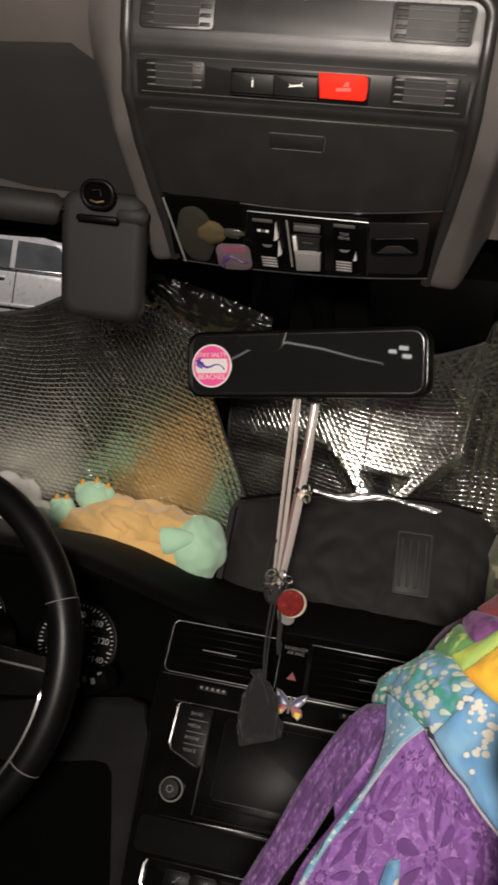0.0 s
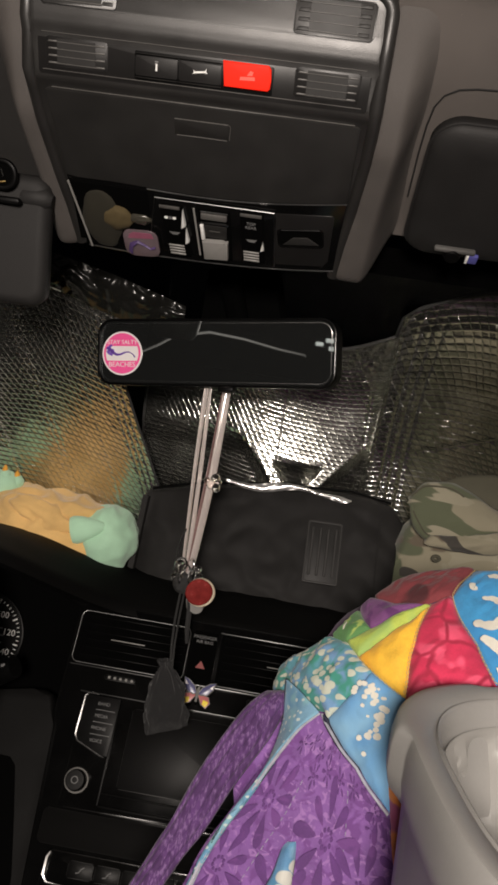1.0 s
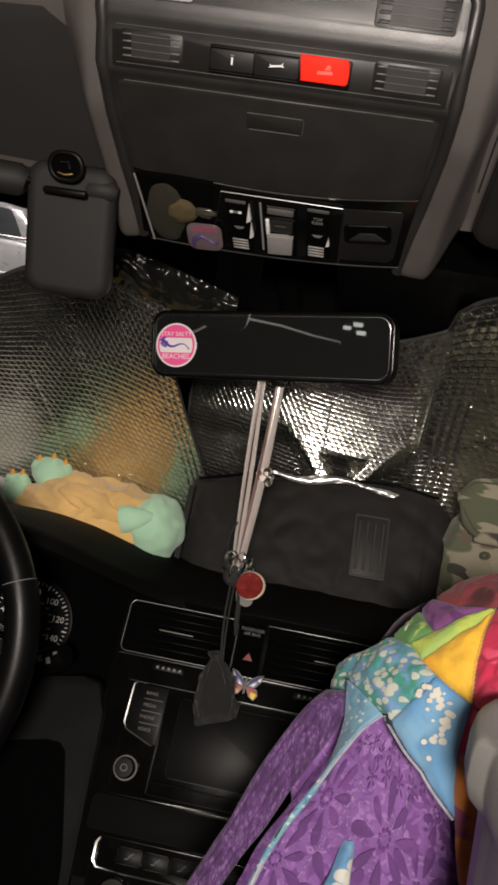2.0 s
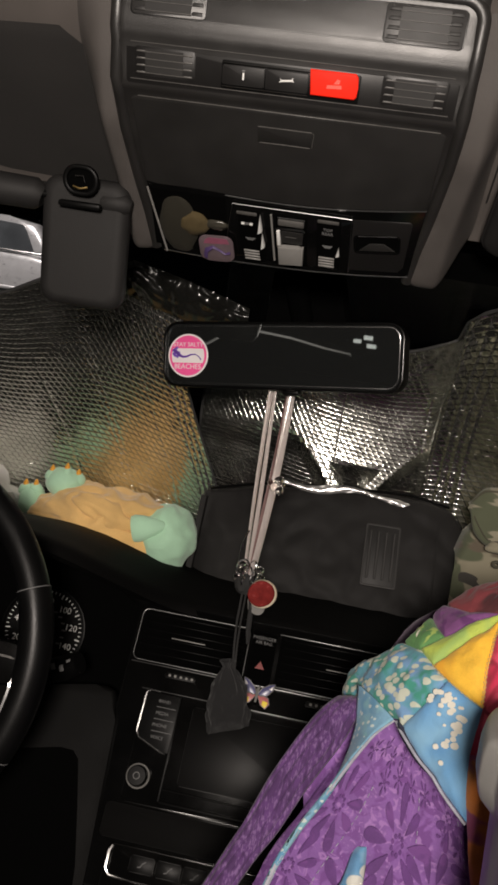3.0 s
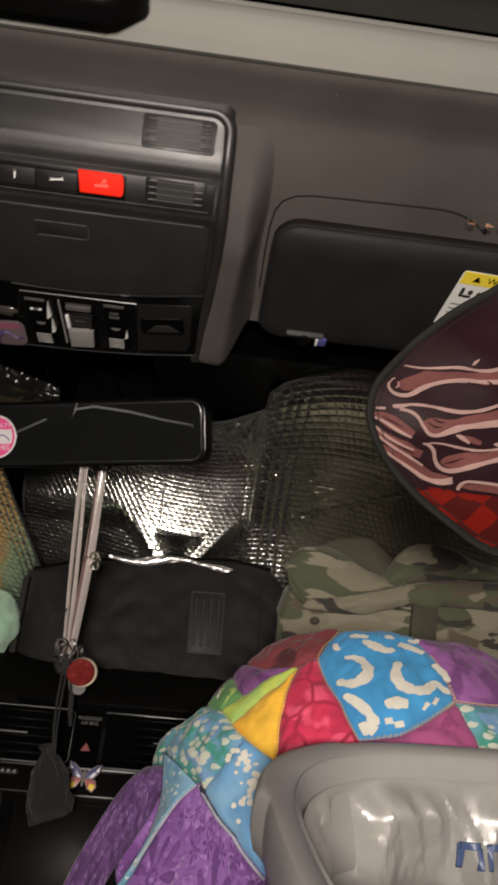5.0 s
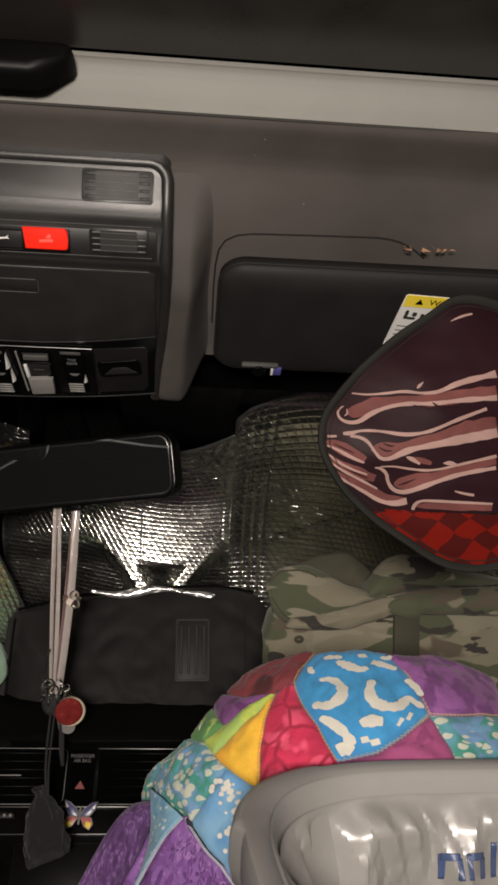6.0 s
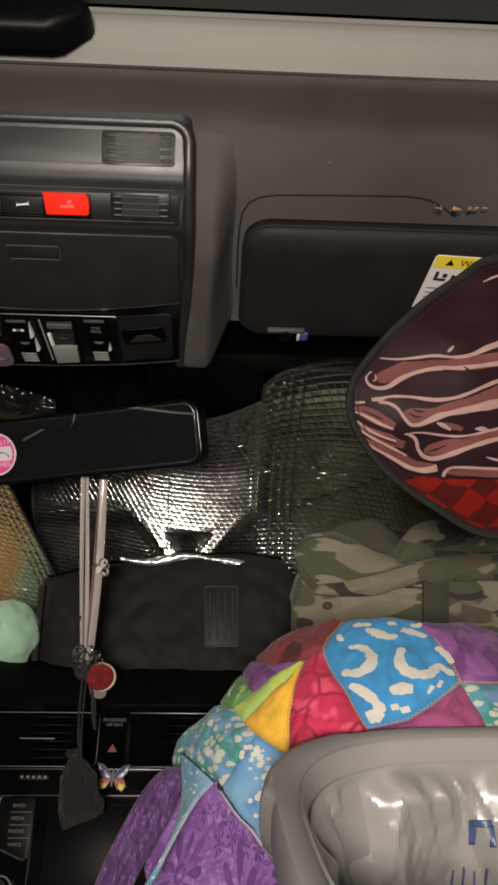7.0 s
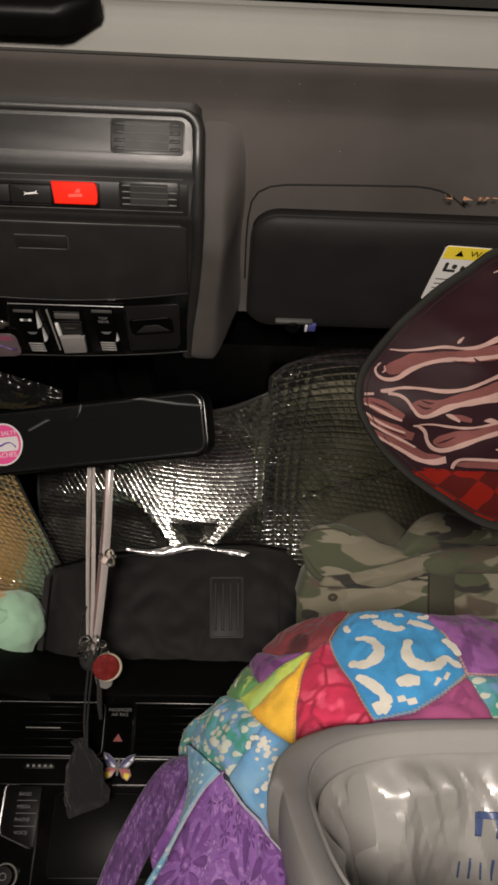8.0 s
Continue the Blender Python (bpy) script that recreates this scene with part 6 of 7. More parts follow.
P_SEA = batik("mottled_blue_batik", (0.075, 0.26, 0.56), (0.22, 0.43, 0.62), 22, 0.55, soft=0.16, warp=0.4)
P_TEAL = pebble_mat("teal_batik", (0.10, 0.29, 0.36), (0.05, 0.26, 0.20), (0.16, 0.30, 0.50), (0.50, 0.53, 0.44), 165, (0.42, 1.0, 1.0), 38, 0.52, 0.85)
P_DOTS = pebble_mat("pale_blue_batik", (0.17, 0.33, 0.46), (0.11, 0.27, 0.42), (0.20, 0.40, 0.44), (0.48, 0.56, 0.55), 260, (0.5, 1.0, 1.0), 60, 0.40, 0.50)
PATCHES = (
    ("maroon patch", P_DARKRED, [(-76, 48), (-78, 55), (-74, 66), (-56, 72), (-52, 71), (-43.5, 58), (-50, 53), (-61, 49.5)]),
    ("purple patch", P_PURPLE, [(-74, 43), (-76, 48), (-61, 49.5), (-50, 53), (-60, 40)]),
    ("green patch", P_GREEN, [(-73, 33), (-74, 43), (-60, 40), (-64, 34)]),
    ("lime patch", P_LIME, [(-48, 53), (-50, 53), (-60, 40), (-64, 34), (-56, 32), (-48.5, 46)]),
    ("yellow patch", P_YELLOW, [(-48, 53), (-48.5, 46), (-56, 32), (-37, 27), (-42, 41)]),
    ("crimson patch", P_CRIMSON, [(-43.5, 58), (-48, 53), (-42, 41), (-37, 27), (-36, 16), (-16, 20), (-17, 36), (-25, 45)]),
    ("sky blue patch with white swirls", P_BLUE, [(-52, 71), (-15, 77), (11, 75), (15, 66), (15, 50), (-6, 39), (-17, 36), (-25, 45), (-43.5, 58)]),
    ("violet patch", P_VIOLET, [(11, 75), (52, 73), (80, 56), (50, 46), (15, 50), (15, 66)]),
    ("plum patch", P_MAGENTA, [(-6, 39), (15, 50), (17, 40), (16, 20), (-16, 20), (-17, 36)]),
    ("teal patch", P_TEAL, [(15, 50), (50, 46), (52, 20), (16, 20), (17, 40)]),
    ("blue patch with white dots", P_SEA, [(-49, 30.2), (-37, 27), (-36, 16), (-33, 1), (-42, 8), (-55, 14.8), (-50, 25)]),
    ("teal and cream patch", P_TEAL, [(-92, 10), (-92, 19), (-82, 26), (-74, 33), (-64, 34), (-56, 32), (-49, 30.2), (-50, 25), (-55, 14.8), (-57, 16), (-68, 13), (-82, 9)]),
    ("orange patch", P_ORANGE, [(-36, 16), (-16, 20), (-14, -14), (-30, -14), (-33, 1)]),
)
for label, material, poly in PATCHES:
    part("patch", gore(poly), material, bag, label, angle=180)


def inner_fn(u, v):
    return dome(-62 + 140 * u, 30 + 45 * v, -0.005)


part("under_cloth", sheet(inner_fn, 50, 30), P_PURPLE, bag, "purple cloth under the patches", angle=180)


def back_fn(u, v):
    return dome(105 + 150 * u, -60 + 140 * v, -0.012)


part("back_cloth", sheet(back_fn, 30, 30), P_VIOLET, bag, "plain back of the bag", angle=180)


def swirl(points, width):
    """A white printed stroke on the dome, along (azimuth, elevation, width) points."""
    for _ in range(3):
        points = [points[0]] + [tuple(p[j] * (1 - f) + q[j] * f for j in range(3)) for p, q in zip(points, points[1:]) for f in (0.25, 0.75)] + [points[-1]]
    bm = bmesh.new()
    rows = []
    n = len(points)
    dense = []
    for i in range(n - 1):
        for k in range(2):
            f = k / 2
            dense.append(tuple(points[i][j] * (1 - f) + points[i + 1][j] * f for j in range(3)))
    dense.append(points[-1])
    for i, (a, e, w) in enumerate(dense):
        a0, e0, _ = dense[max(0, i - 1)]
        a1, e1, _ = dense[min(len(dense) - 1, i + 1)]
        ca = math.cos(radians(e))
        d = Vector(((a1 - a0) * ca, e1 - e0)).normalized()
        t = min(i, len(dense) - 1 - i) / (len(dense) - 1)
        end = 1 - min(1.0, t * 7)
        k = w * width * (0.98 + 0.40 * noise.noise(Vector((a * 0.5, e * 0.5, 3)))) * math.sqrt(max(0.02, 1 - end * end))
        cross = []
        for s in (-1, -0.4, 0.4, 1):
            cross.append(bm.verts.new(dome(a - d.y * k * s / ca, e + d.x * k * s, 0.0082)))
        rows.append(cross)
    for r, q in zip(rows, rows[1:]):
        for k in range(3):
            bm.faces.new((r[k], r[k + 1], q[k + 1], q[k]))
    return bm


WHITEDYE = mat("white_resist_dye", (0.66, 0.64, 0.56), rough=0.85, var=0.15, bump=0.2)
SWIRLS = (
    [(-30, 58, 0.4), (-25, 59.5, 0.9), (-19, 57, 1.0), (-18, 53, 1.1), (-22, 49.5, 1.2), (-28, 49.5, 0.9)],
    [(-6, 60, 0.7), (-8, 56, 1.0), (-7, 52, 1.2), (-2, 50, 1.2), (3, 50.5, 1.0), (7, 54, 0.8), (9, 52, 1.0), (12, 50.5, 0.6)],
    [(-24, 46, 0.6), (-20, 45, 1.0), (-15.5, 42.5, 1.0), (-13, 39.5, 0.9)],
    [(-17, 37.8, 1.3), (-15, 38.8, 1.4), (-13, 38, 0.9)],
    [(-11, 45, 0.8), (-8, 46.3, 1.4), (-4, 46, 1.0)],
    [(-10, 42, 0.7), (-9.3, 40.5, 0.8)],
    [(-7, 41.5, 0.8), (-6.4, 40, 0.8)],
    [(-26, 66, 0.7), (-20, 65, 1.3), (-12, 63.5, 1.0), (-8, 65, 0.6)],
    [(-5, 67.5, 0.9), (3, 66, 1.1), (8, 64, 0.6)],
    [(-14, 69.5, 0.6), (-8, 70.5, 0.7)],
    [(-34, 66, 0.5), (-30, 67.5, 0.8), (-24, 68, 0.5)],
    [(-38, 62, 0.4), (-36, 60, 0.6), (-34, 60.5, 0.4)],
    [(2, 70, 0.5), (6, 69, 0.8), (10, 70.5, 0.4)],
    [(10, 60, 0.5), (12.5, 57, 0.9), (13, 54, 0.5)],
    [(4, 46.5, 0.35), (6, 48.5, 0.4)],
    [(0.5, 45, 0.35), (2.5, 47, 0.4)],
    [(-8.5, 47.5, 0.7), (-7, 44.5, 0.9)],
)
blue_patch = [o for o in bag.children if o.get("label", "").startswith("sky blue")][0]
for s in SWIRLS:
    part("swirl", swirl(s, 1.25), WHITEDYE, blue_patch, "white printed swirl", angle=180)

# white resist dots on the blue patch
dots = bmesh.new()
rd = random.Random(8)
for k in range(34):
    f = rd.random()
    az, el = (-50 + 12.5 * f, 28.5 - 3.2 * f) if k % 3 else (-37.6, 26 - 11 * f)
    az, el = az - rd.random() * 5.0 * (0 if k % 3 else 1) + rd.uniform(-0.8, 0.8), el - 6.0 * rd.random() ** 1.5
    if az > -37.2 or edge_dist((az, el), [(-49, 30.2), (-37, 27), (-36, 16), (-33, 1), (-42, 8), (-55, 14.8), (-50, 25)]) < 0.9:
        continue
    r = rd.uniform(0.30, 0.85)
    ring = [dots.verts.new(dome(az + r * 1.25 * math.cos(q), el + r * math.sin(q) * rd.uniform(0.8, 1.15), 0.0086)) for q in (2 * math.pi * j / 9 for j in range(9))]
    dots.faces.new(ring)
dot_patch = [o for o in bag.children if o.get("label", "").startswith("blue patch with")][0]
part("dot_print", dots, WHITEDYE, dot_patch, "white resist dots", angle=180)
part("edge_binding", tube([dome(-56.5 + 14.5 * k / 8, 15.4 - 7.4 * k / 8, 0.0035) for k in range(9)] + [dome(-42 + 9 * k / 6, 8 - 7 * k / 6, 0.0035) for k in range(1, 7)], 0.0011, 6), PALEEDGE, bag, "lavender bound edge of the opening")

# zigzag stitches along the bright seams
stitch = bmesh.new()
for a, b in (((-48, 53), (-42, 41)), ((-42, 41), (-37, 27)), ((-43.5, 58), (-25, 45)), ((-25, 45), (-17, 36)), ((-17, 36), (-6, 39)), ((-6, 39), (15, 50)), ((15, 50), (15, 66)), ((15, 50), (50, 46)), ((-56, 32), (-37, 27)), ((-43.5, 58), (-52, 71))):
    steps = int(math.hypot((b[0] - a[0]) * 0.7, b[1] - a[1]) * 1.8)
    for k in range(steps):
        f0, f1 = k / steps, (k + 0.7) / steps
        s = 0.55 if k % 2 else -0.55
        p = dome(a[0] + (b[0] - a[0]) * f0 - s, a[1] + (b[1] - a[1]) * f0 + s * 0.5, 0.0022)
        q = dome(a[0] + (b[0] - a[0]) * f1 + s, a[1] + (b[1] - a[1]) * f1 - s * 0.5, 0.0022)
        t = tube([p, (p + q) / 2 + (q - HC).normalized() * 0.0006, q], 0.00026, 4)
        me = bpy.data.meshes.new("stitch")
        t.to_mesh(me); t.free()
        stitch.from_mesh(me)
        bpy.data.meshes.remove(me)
part("stitching", stitch, THREAD, bag, "gold zigzag stitching")

P_LINING = batik("purple_lining", (0.225, 0.098, 0.33), (0.17, 0.062, 0.25), 55, 0.54, soft=0.04, third=((0.33, 0.165, 0.43), 120, 0.60, "noise"), warp=1.5)
P_STRAP = batik("dashed_purple_cotton", (0.085, 0.030, 0.130), (0.17, 0.088, 0.23), 330, 0.55, soft=0.04, stretch=(2.2, 1.0, 0.6), warp=0.3, third=((0.058, 0.019, 0.090), 90, 0.56, "noise"))
P_INK = batik("dark_purple_dye", (0.120, 0.042, 0.185), (0.16, 0.055, 0.23), 60, 0.58, soft=0.05)


# arch of the opening: height, and where its bound edge runs across
ARCH = [(0.55, -0.06), (0.70, 0.003), (0.82, 0.055), (0.861, 0.073), (0.877, 0.079), (0.898, 0.0904), (0.917, 0.1028), (0.938, 0.1151), (0.959, 0.1279), (0.967, 0.1347), (0.977, 0.1440), (1.02, 0.146)]


def lining_fn(u, v):
    """Hanging purple side of the bag below the arched opening."""
    s = 1 - v
    z = 0.985 - 0.37 * s
    x0 = lerp_curve(ARCH, z + 0.115 * (1.178 - z)) - 0.007
    x1 = 0.160 + 0.26 * s ** 0.7
    x = x0 + (x1 - x0) * u
    y = 0.606 - 0.060 * s - 0.030 * math.sin(math.pi * u) * s ** 0.7
    y += 0.008 * s * math.sin(u * 11 + 1) + 0.004 * noise.noise(Vector((u * 6, v * 6, 4)))
    y += 0.004 * smoothstep(0.25, 0.45, s) * math.exp(-((u - 0.30 + 0.10 * s) / 0.080) ** 2)
    y += 0.0014 * (1 - 2 * abs(noise.noise(Vector((u * 9, v * 14, 8)))))
    return (x, y, z)


part("lining", sheet(lining_fn, 100, 70, 0.003), P_LINING, bag, "purple flower-dyed lining", angle=180)


def flower(u0, v0, size, petals, turn):
    """A dyed flower on the lining: petals round a ring of dots."""
    du, dv = 1 / 0.30, 1 / 0.37
    top = bmesh.new()

    def put(pts):
        if min(u0 + x * du for x, y in pts) < 0.015:
            return
        vs = [top.verts.new(Vector(lining_fn(u0 + x * du, v0 + y * dv)) + Vector((-0.001, -0.0030, 0.0012))) for x, y in pts]
        c = top.verts.new(sum((w.co for w in vs), Vector()) / len(vs) + Vector((0, -0.0006, 0.0003)))
        for i in range(len(vs)):
            top.faces.new((vs[i], vs[(i + 1) % len(vs)], c))

    for k in range(petals):
        a = turn + 2 * math.pi * k / petals
        ln = size * (0.9 + 0.2 * (k % 2))
        pts = []
        for j in range(12):
            q = 2 * math.pi * j / 12
            r, w = 0.30 * ln + 0.35 * ln * (1 + math.cos(q)), 0.165 * ln * math.sin(q) * (0.75 + 0.35 * math.cos(q)) * (1 - 0.35 * math.exp(-(q - math.pi) ** 2))
            pts.append((r * math.cos(a) - w * math.sin(a), r * math.sin(a) + w * math.cos(a)))
        put(pts)
    for k in range(9):
        a = 2 * math.pi * k / 9
        put([(0.17 * size * math.cos(a) + 0.05 * size * math.cos(q), 0.17 * size * math.sin(a) + 0.05 * size * math.sin(q)) for q in (2 * math.pi * j / 7 for j in range(7))])
    part("dyed_flower", top, P_INK, bag, "dark purple dyed flower", angle=180)


for f in ((0.13, 0.745, 0.034, 9, 0.2), (0.42, 0.705, 0.040, 8, 0.7), (0.56, 0.62, 0.034, 9, 0.3), (0.66, 0.77, 0.024, 8, 0.3), (0.28, 0.57, 0.034, 8, 0.0), (0.74, 0.66, 0.028, 8, 0.5), (0.86, 0.56, 0.03, 8, 0.6), (0.08, 0.60, 0.030, 8, 0.4)):
    flower(*f)
# rows of small flowers under the arch
for k in range(9):
    flower(0.16 + 0.075 * k, 0.868 + 0.010 * math.sin(k * 2.1), 0.0085, 6, 0.3 * k)
for k in range(8):
    flower(0.30 + 0.080 * k, 0.815 + 0.012 * math.sin(k * 1.7), 0.0100, 7, 0.4 * k)
for k in range(6):
    flower(0.62 + 0.065 * k, 0.735 - 0.02 * k, 0.0090, 6, 0.5 * k)
# running stitches down the lining
for u0, u1 in ((0.50, 0.47), (0.70, 0.68), (0.24, 0.10)):
    run = bmesh.new()
    for k in range(26):
        a, b = (Vector(lining_fn(u0 + (u1 - u0) * t / 26, 0.80 - 0.40 * t / 26)) + Vector((0, -0.0022, 0.0008)) for t in (k, k + 0.55))
        t = tube([a, (a + b) / 2 + Vector((0, -0.0004, 0)), b], 0.00030, 4)
        me = bpy.data.meshes.new("stitch")
        t.to_mesh(me); t.free()
        run.from_mesh(me)
        bpy.data.meshes.remove(me)
    part("running_stitch", run, PALEEDGE, bag, "pale running stitch")


STRAP_L = [Vector(p) for p in ((0.112, 0.618, 0.960), (0.106, 0.597, 0.9680), (0.095, 0.580, 0.9634), (0.0831, 0.572, 0.9466), (0.0674, 0.562, 0.9173), (0.0532, 0.552, 0.8828), (0.0392, 0.540, 0.8527), (0.0200, 0.520, 0.812), (-0.02, 0.48, 0.70))]
STRAP_R = [Vector(p) for p in ((0.128, 0.618, 0.962), (0.1245, 0.596, 0.9710), (0.1170, 0.579, 0.9598), (0.1085, 0.571, 0.9427), (0.0897, 0.560, 0.9111), (0.0745, 0.550, 0.8809), (0.0596, 0.538, 0.8591), (0.0400, 0.519, 0.820), (0.0, 0.48, 0.71))]


def along(pts, v):
    k = v * (len(pts) - 1)
    return Vector([lerp_curve([(i, p[j]) for i, p in enumerate(pts)], k) for j in range(3)])


def strap_fn(u, v):
    p = along(STRAP_L, v).lerp(along(STRAP_R, v), u)
    puff = 0.0055 * math.sin(math.pi * u) ** 0.7 + 0.0018 * math.cos(u * 26) + 0.0016 * noise.noise(Vector((u * 5, v * 14, 2)))
    return p + Vector((-0.1, -0.9, 0.35)) * puff


strap = part("strap", sheet(strap_fn, 40, 90, 0.003), P_STRAP, bag, "purple shoulder strap with stitched rows", angle=180)
part("edge_trim", tube([Vector(strap_fn(0.0, 0.12 + 0.88 * k / 60)) for k in range(61)], 0.0009, 6), PALEEDGE, strap, "pale piped strap edge")

EDGE = [Vector(p) for p in ((0.1448, 0.553, 0.9770), (0.1347, 0.551, 0.9674), (0.1279, 0.548, 0.9589), (0.1151, 0.542, 0.9382), (0.1028, 0.534, 0.9169), (0.0904, 0.526, 0.8981), (0.0790, 0.516, 0.8772), (0.0728, 0.508, 0.8608), (0.055, 0.49, 0.82))]
TONGUE = [Vector(p) for p in ((0.1193, 0.588, 0.9860), (0.1209, 0.582, 0.9699), (0.1216, 0.574, 0.9599), (0.1181, 0.560, 0.9434), (0.1107, 0.545, 0.9276), (0.1022, 0.5345, 0.9172), (0.0899, 0.5262, 0.8983), (0.0786, 0.5161, 0.8773), (0.0725, 0.5081, 0.8609), (0.0548, 0.4901, 0.8201))]


def tongue_fn(u, v):
    """Printed facing that narrows from the arch's shoulder down into its bound edge."""
    p = along(TONGUE, v).lerp(along(EDGE, v ** 1.12), u)
    return p + Vector((0, -0.003, 0.002)) * math.sin(math.pi * u) * (1 - v) + Vector((0, -0.0012, 0)) * noise.noise(Vector((u * 4, v * 12, 6)))


part("facing", sheet(tongue_fn, 14, 80, 0.002), P_DOTS, bag, "pale blue printed facing along the opening", angle=180)
part("edge_trim", tube([along(EDGE, k / 60) + Vector((0, -0.0012, 0.0004)) for k in range(61)], [0.0007 + 0.0012 * k / 60 for k in range(61)], 6), PALEEDGE, bag, "pale bound edge of the opening")


def side_panel_fn(u, v):
    left = along([Vector((0.120, 0.612, 0.955)), Vector((0.107, 0.603, 0.932)), Vector((0.092, 0.598, 0.905)), Vector((0.0935, 0.60, 0.880)), Vector((0.0955, 0.60, 0.858)), Vector((0.097, 0.60, 0.83))], v)
    right = along([Vector((0.150, 0.612, 0.962)), Vector((0.138, 0.606, 0.938)), Vector((0.125, 0.606, 0.905)), Vector((0.116, 0.605, 0.880)), Vector((0.108, 0.604, 0.858)), Vector((0.102, 0.603, 0.83))], v)
    return left.lerp(right, u) + Vector((0, 0.004 * noise.noise(Vector((u * 3, v * 8, 1))), 0))


part("side_panel", sheet(side_panel_fn, 14, 40, 0.003), P_LINING, bag, "purple side panel", angle=180)


def hollow_fn(u, v):
    top = Vector((0.1480, 0.552, 0.9775)).lerp(Vector((0.1860, 0.545, 0.9460)), u)
    low = Vector((0.1505, 0.556, 0.9700)).lerp(Vector((0.1845, 0.549, 0.9430)), u)
    p = top.lerp(low, v)
    return p + Vector((0, 0, -0.006 * math.sin(math.pi * u) * v))


part("inner_cloth", sheet(hollow_fn, 14, 6, 0.002), mat("navy_cotton", (0.02, 0.022, 0.04), rough=0.9), bag, "dark navy cloth inside the opening", angle=180)


def tab_fn(u, v):
    """Folded end of a printed inner tie, lying in the lining's middle fold."""
    p = Vector((0.1407, 0.582, 0.8652)).lerp(Vector((0.1316, 0.559, 0.8300)), v)
    w = 0.006 + 0.013 * v
    return p + Vector((w * (u - 0.35), -0.006 * math.sin(math.pi * u), 0.004 * u + 0.002 * math.sin(v * 9)))


part("inner_tie", sheet(tab_fn, 10, 30, 0.002), pebble_mat("white_blue_print", (0.12, 0.28, 0.48), (0.20, 0.38, 0.55), (0.10, 0.30, 0.50), (0.66, 0.66, 0.60), 75, (0.7, 1.0, 1.0), 20, 0.52, 0.75), bag, "blue and white printed inner tie", angle=180)

# ---- waste bin with a liner
BC = Vector((0.335, 0.352, 1.0350))


def ring_at(scale, z, bulge=0.0):
    """Rounded square outline; two shoulders step out round each corner by bulge."""
    pts = []
    for k in range(160):
        a = 2 * math.pi * k / 160
        c, s = math.cos(a), math.sin(a)
        q = (abs(c) ** 2.9 + abs(s) ** 2.9) ** (-1 / 2.9)
        off = abs((math.degrees(a) - 8.0) % 90 - 45)
        r = 0.1412 * scale * q * (1 + bulge * (1 - smoothstep(18.5, 21.5, off)))
        pts.append((r * c, r * s, z))
    return pts


def loft(rings, cap=False):
    bm = bmesh.new()
    vs = [[bm.verts.new(p) for p in r] for r in rings]
    n = len(vs[0])
    for a, b in zip(vs, vs[1:]):
        for k in range(n):
            bm.faces.new((a[k], a[(k + 1) % n], b[(k + 1) % n], b[k]))
    if cap:
        bm.faces.new(vs[-1])
    return bm


wbin = thing("waste_bin", "grey plastic waste bin lined with a grey bag", "waste bin", Matrix.Translation(BC) @ pose(0, 0, 0, 0, 0, 3) @ Matrix.Scale(1.165, 4))
part("shell", loft([ring_at(0.80, -0.060), ring_at(0.835, -0.020), ring_at(0.843, -0.009), ring_at(0.852, -0.0035), ring_at(0.862, -0.0022), ring_at(0.868, -0.0040), ring_at(0.876, -0.0022, 0.004), ring_at(0.935, 0.0, 0.020), ring_at(0.948, -0.0005, 0.032), ring_at(0.956, -0.003, 0.038), ring_at(0.962, -0.009, 0.040), ring_at(0.963, -0.020, 0.040), ring_at(0.955, -0.027, 0.036), ring_at(0.938, -0.031, 0.020), ring_at(0.925, -0.034, 0.010), ring_at(0.92, -0.10), ring_at(0.88, -0.25), ring_at(0.82, -0.438)], True), BIN, wbin, "moulded shell with a broad stepped rim", angle=50)


def facet(p, q, wrap, seed):
    """Flat crumpled facets: heights on a lattice of triangles, joined by planes."""
    i, j = math.floor(p), math.floor(q)
    f, g = p - i, q - j

    def h(di, dj):
        return noise.noise(Vector(((i + di) % wrap * 1.37 + seed * 9.1, (j + dj) * 1.71 + 0.4, seed * 3.3 + 0.5)))
    if f + g < 1:
        return h(0, 0) + (h(1, 0) - h(0, 0)) * f + (h(0, 1) - h(0, 0)) * g
    return h(1, 1) + (h(0, 1) - h(1, 1)) * (1 - f) + (h(1, 0) - h(1, 1)) * (1 - g)


def liner_point(a, v):
    """Thin bag hanging inside the bin: long pleats down the walls, then a loose floor."""
    c, s = math.cos(a), math.sin(a)
    q = (abs(c) ** 2.9 + abs(s) ** 2.9) ** (-1 / 2.9)
    w = smoothstep(0.0, 0.10, v)
    r = 0.1172 - 0.011 * smoothstep(0.05, 0.75, v) if v < 0.75 else 0.1065 * (1 - (v - 0.75) / 0.25) ** 0.8
    z = -0.015 - 0.172 * min(1.0, v / 0.75) ** 1.05
    u = a / (2 * math.pi)
    pleat = abs(math.sin(a * 6.5 + 1.1 + 1.6 * noise.noise(Vector((c * 2, s * 2, v * 1.5))) + 0.9 * v))
    fold = 0.0035 * pleat * smoothstep(0.02, 0.25, v) + 0.0320 * facet(u * 13 + v * 1.3, v * 1.7, 13, 1) + 0.0210 * facet(u * 31 - v * 2.2, v * 1.9, 31, 2) + 0.0075 * facet(u * 71 + v * 7, v * 4, 71, 3) + 0.0016 * facet(u * 170 - v * 20, v * 24, 170, 4)
    r -= w * (0.004 + fold)
    return Vector((r * q * c, r * q * s, z + w * 0.3 * fold))


def liner_fn(u, v):
    return liner_point(2 * math.pi * u, v)


part("liner", sheet(liner_fn, 420, 200), LINER, wbin, "crumpled grey plastic liner", angle=12)
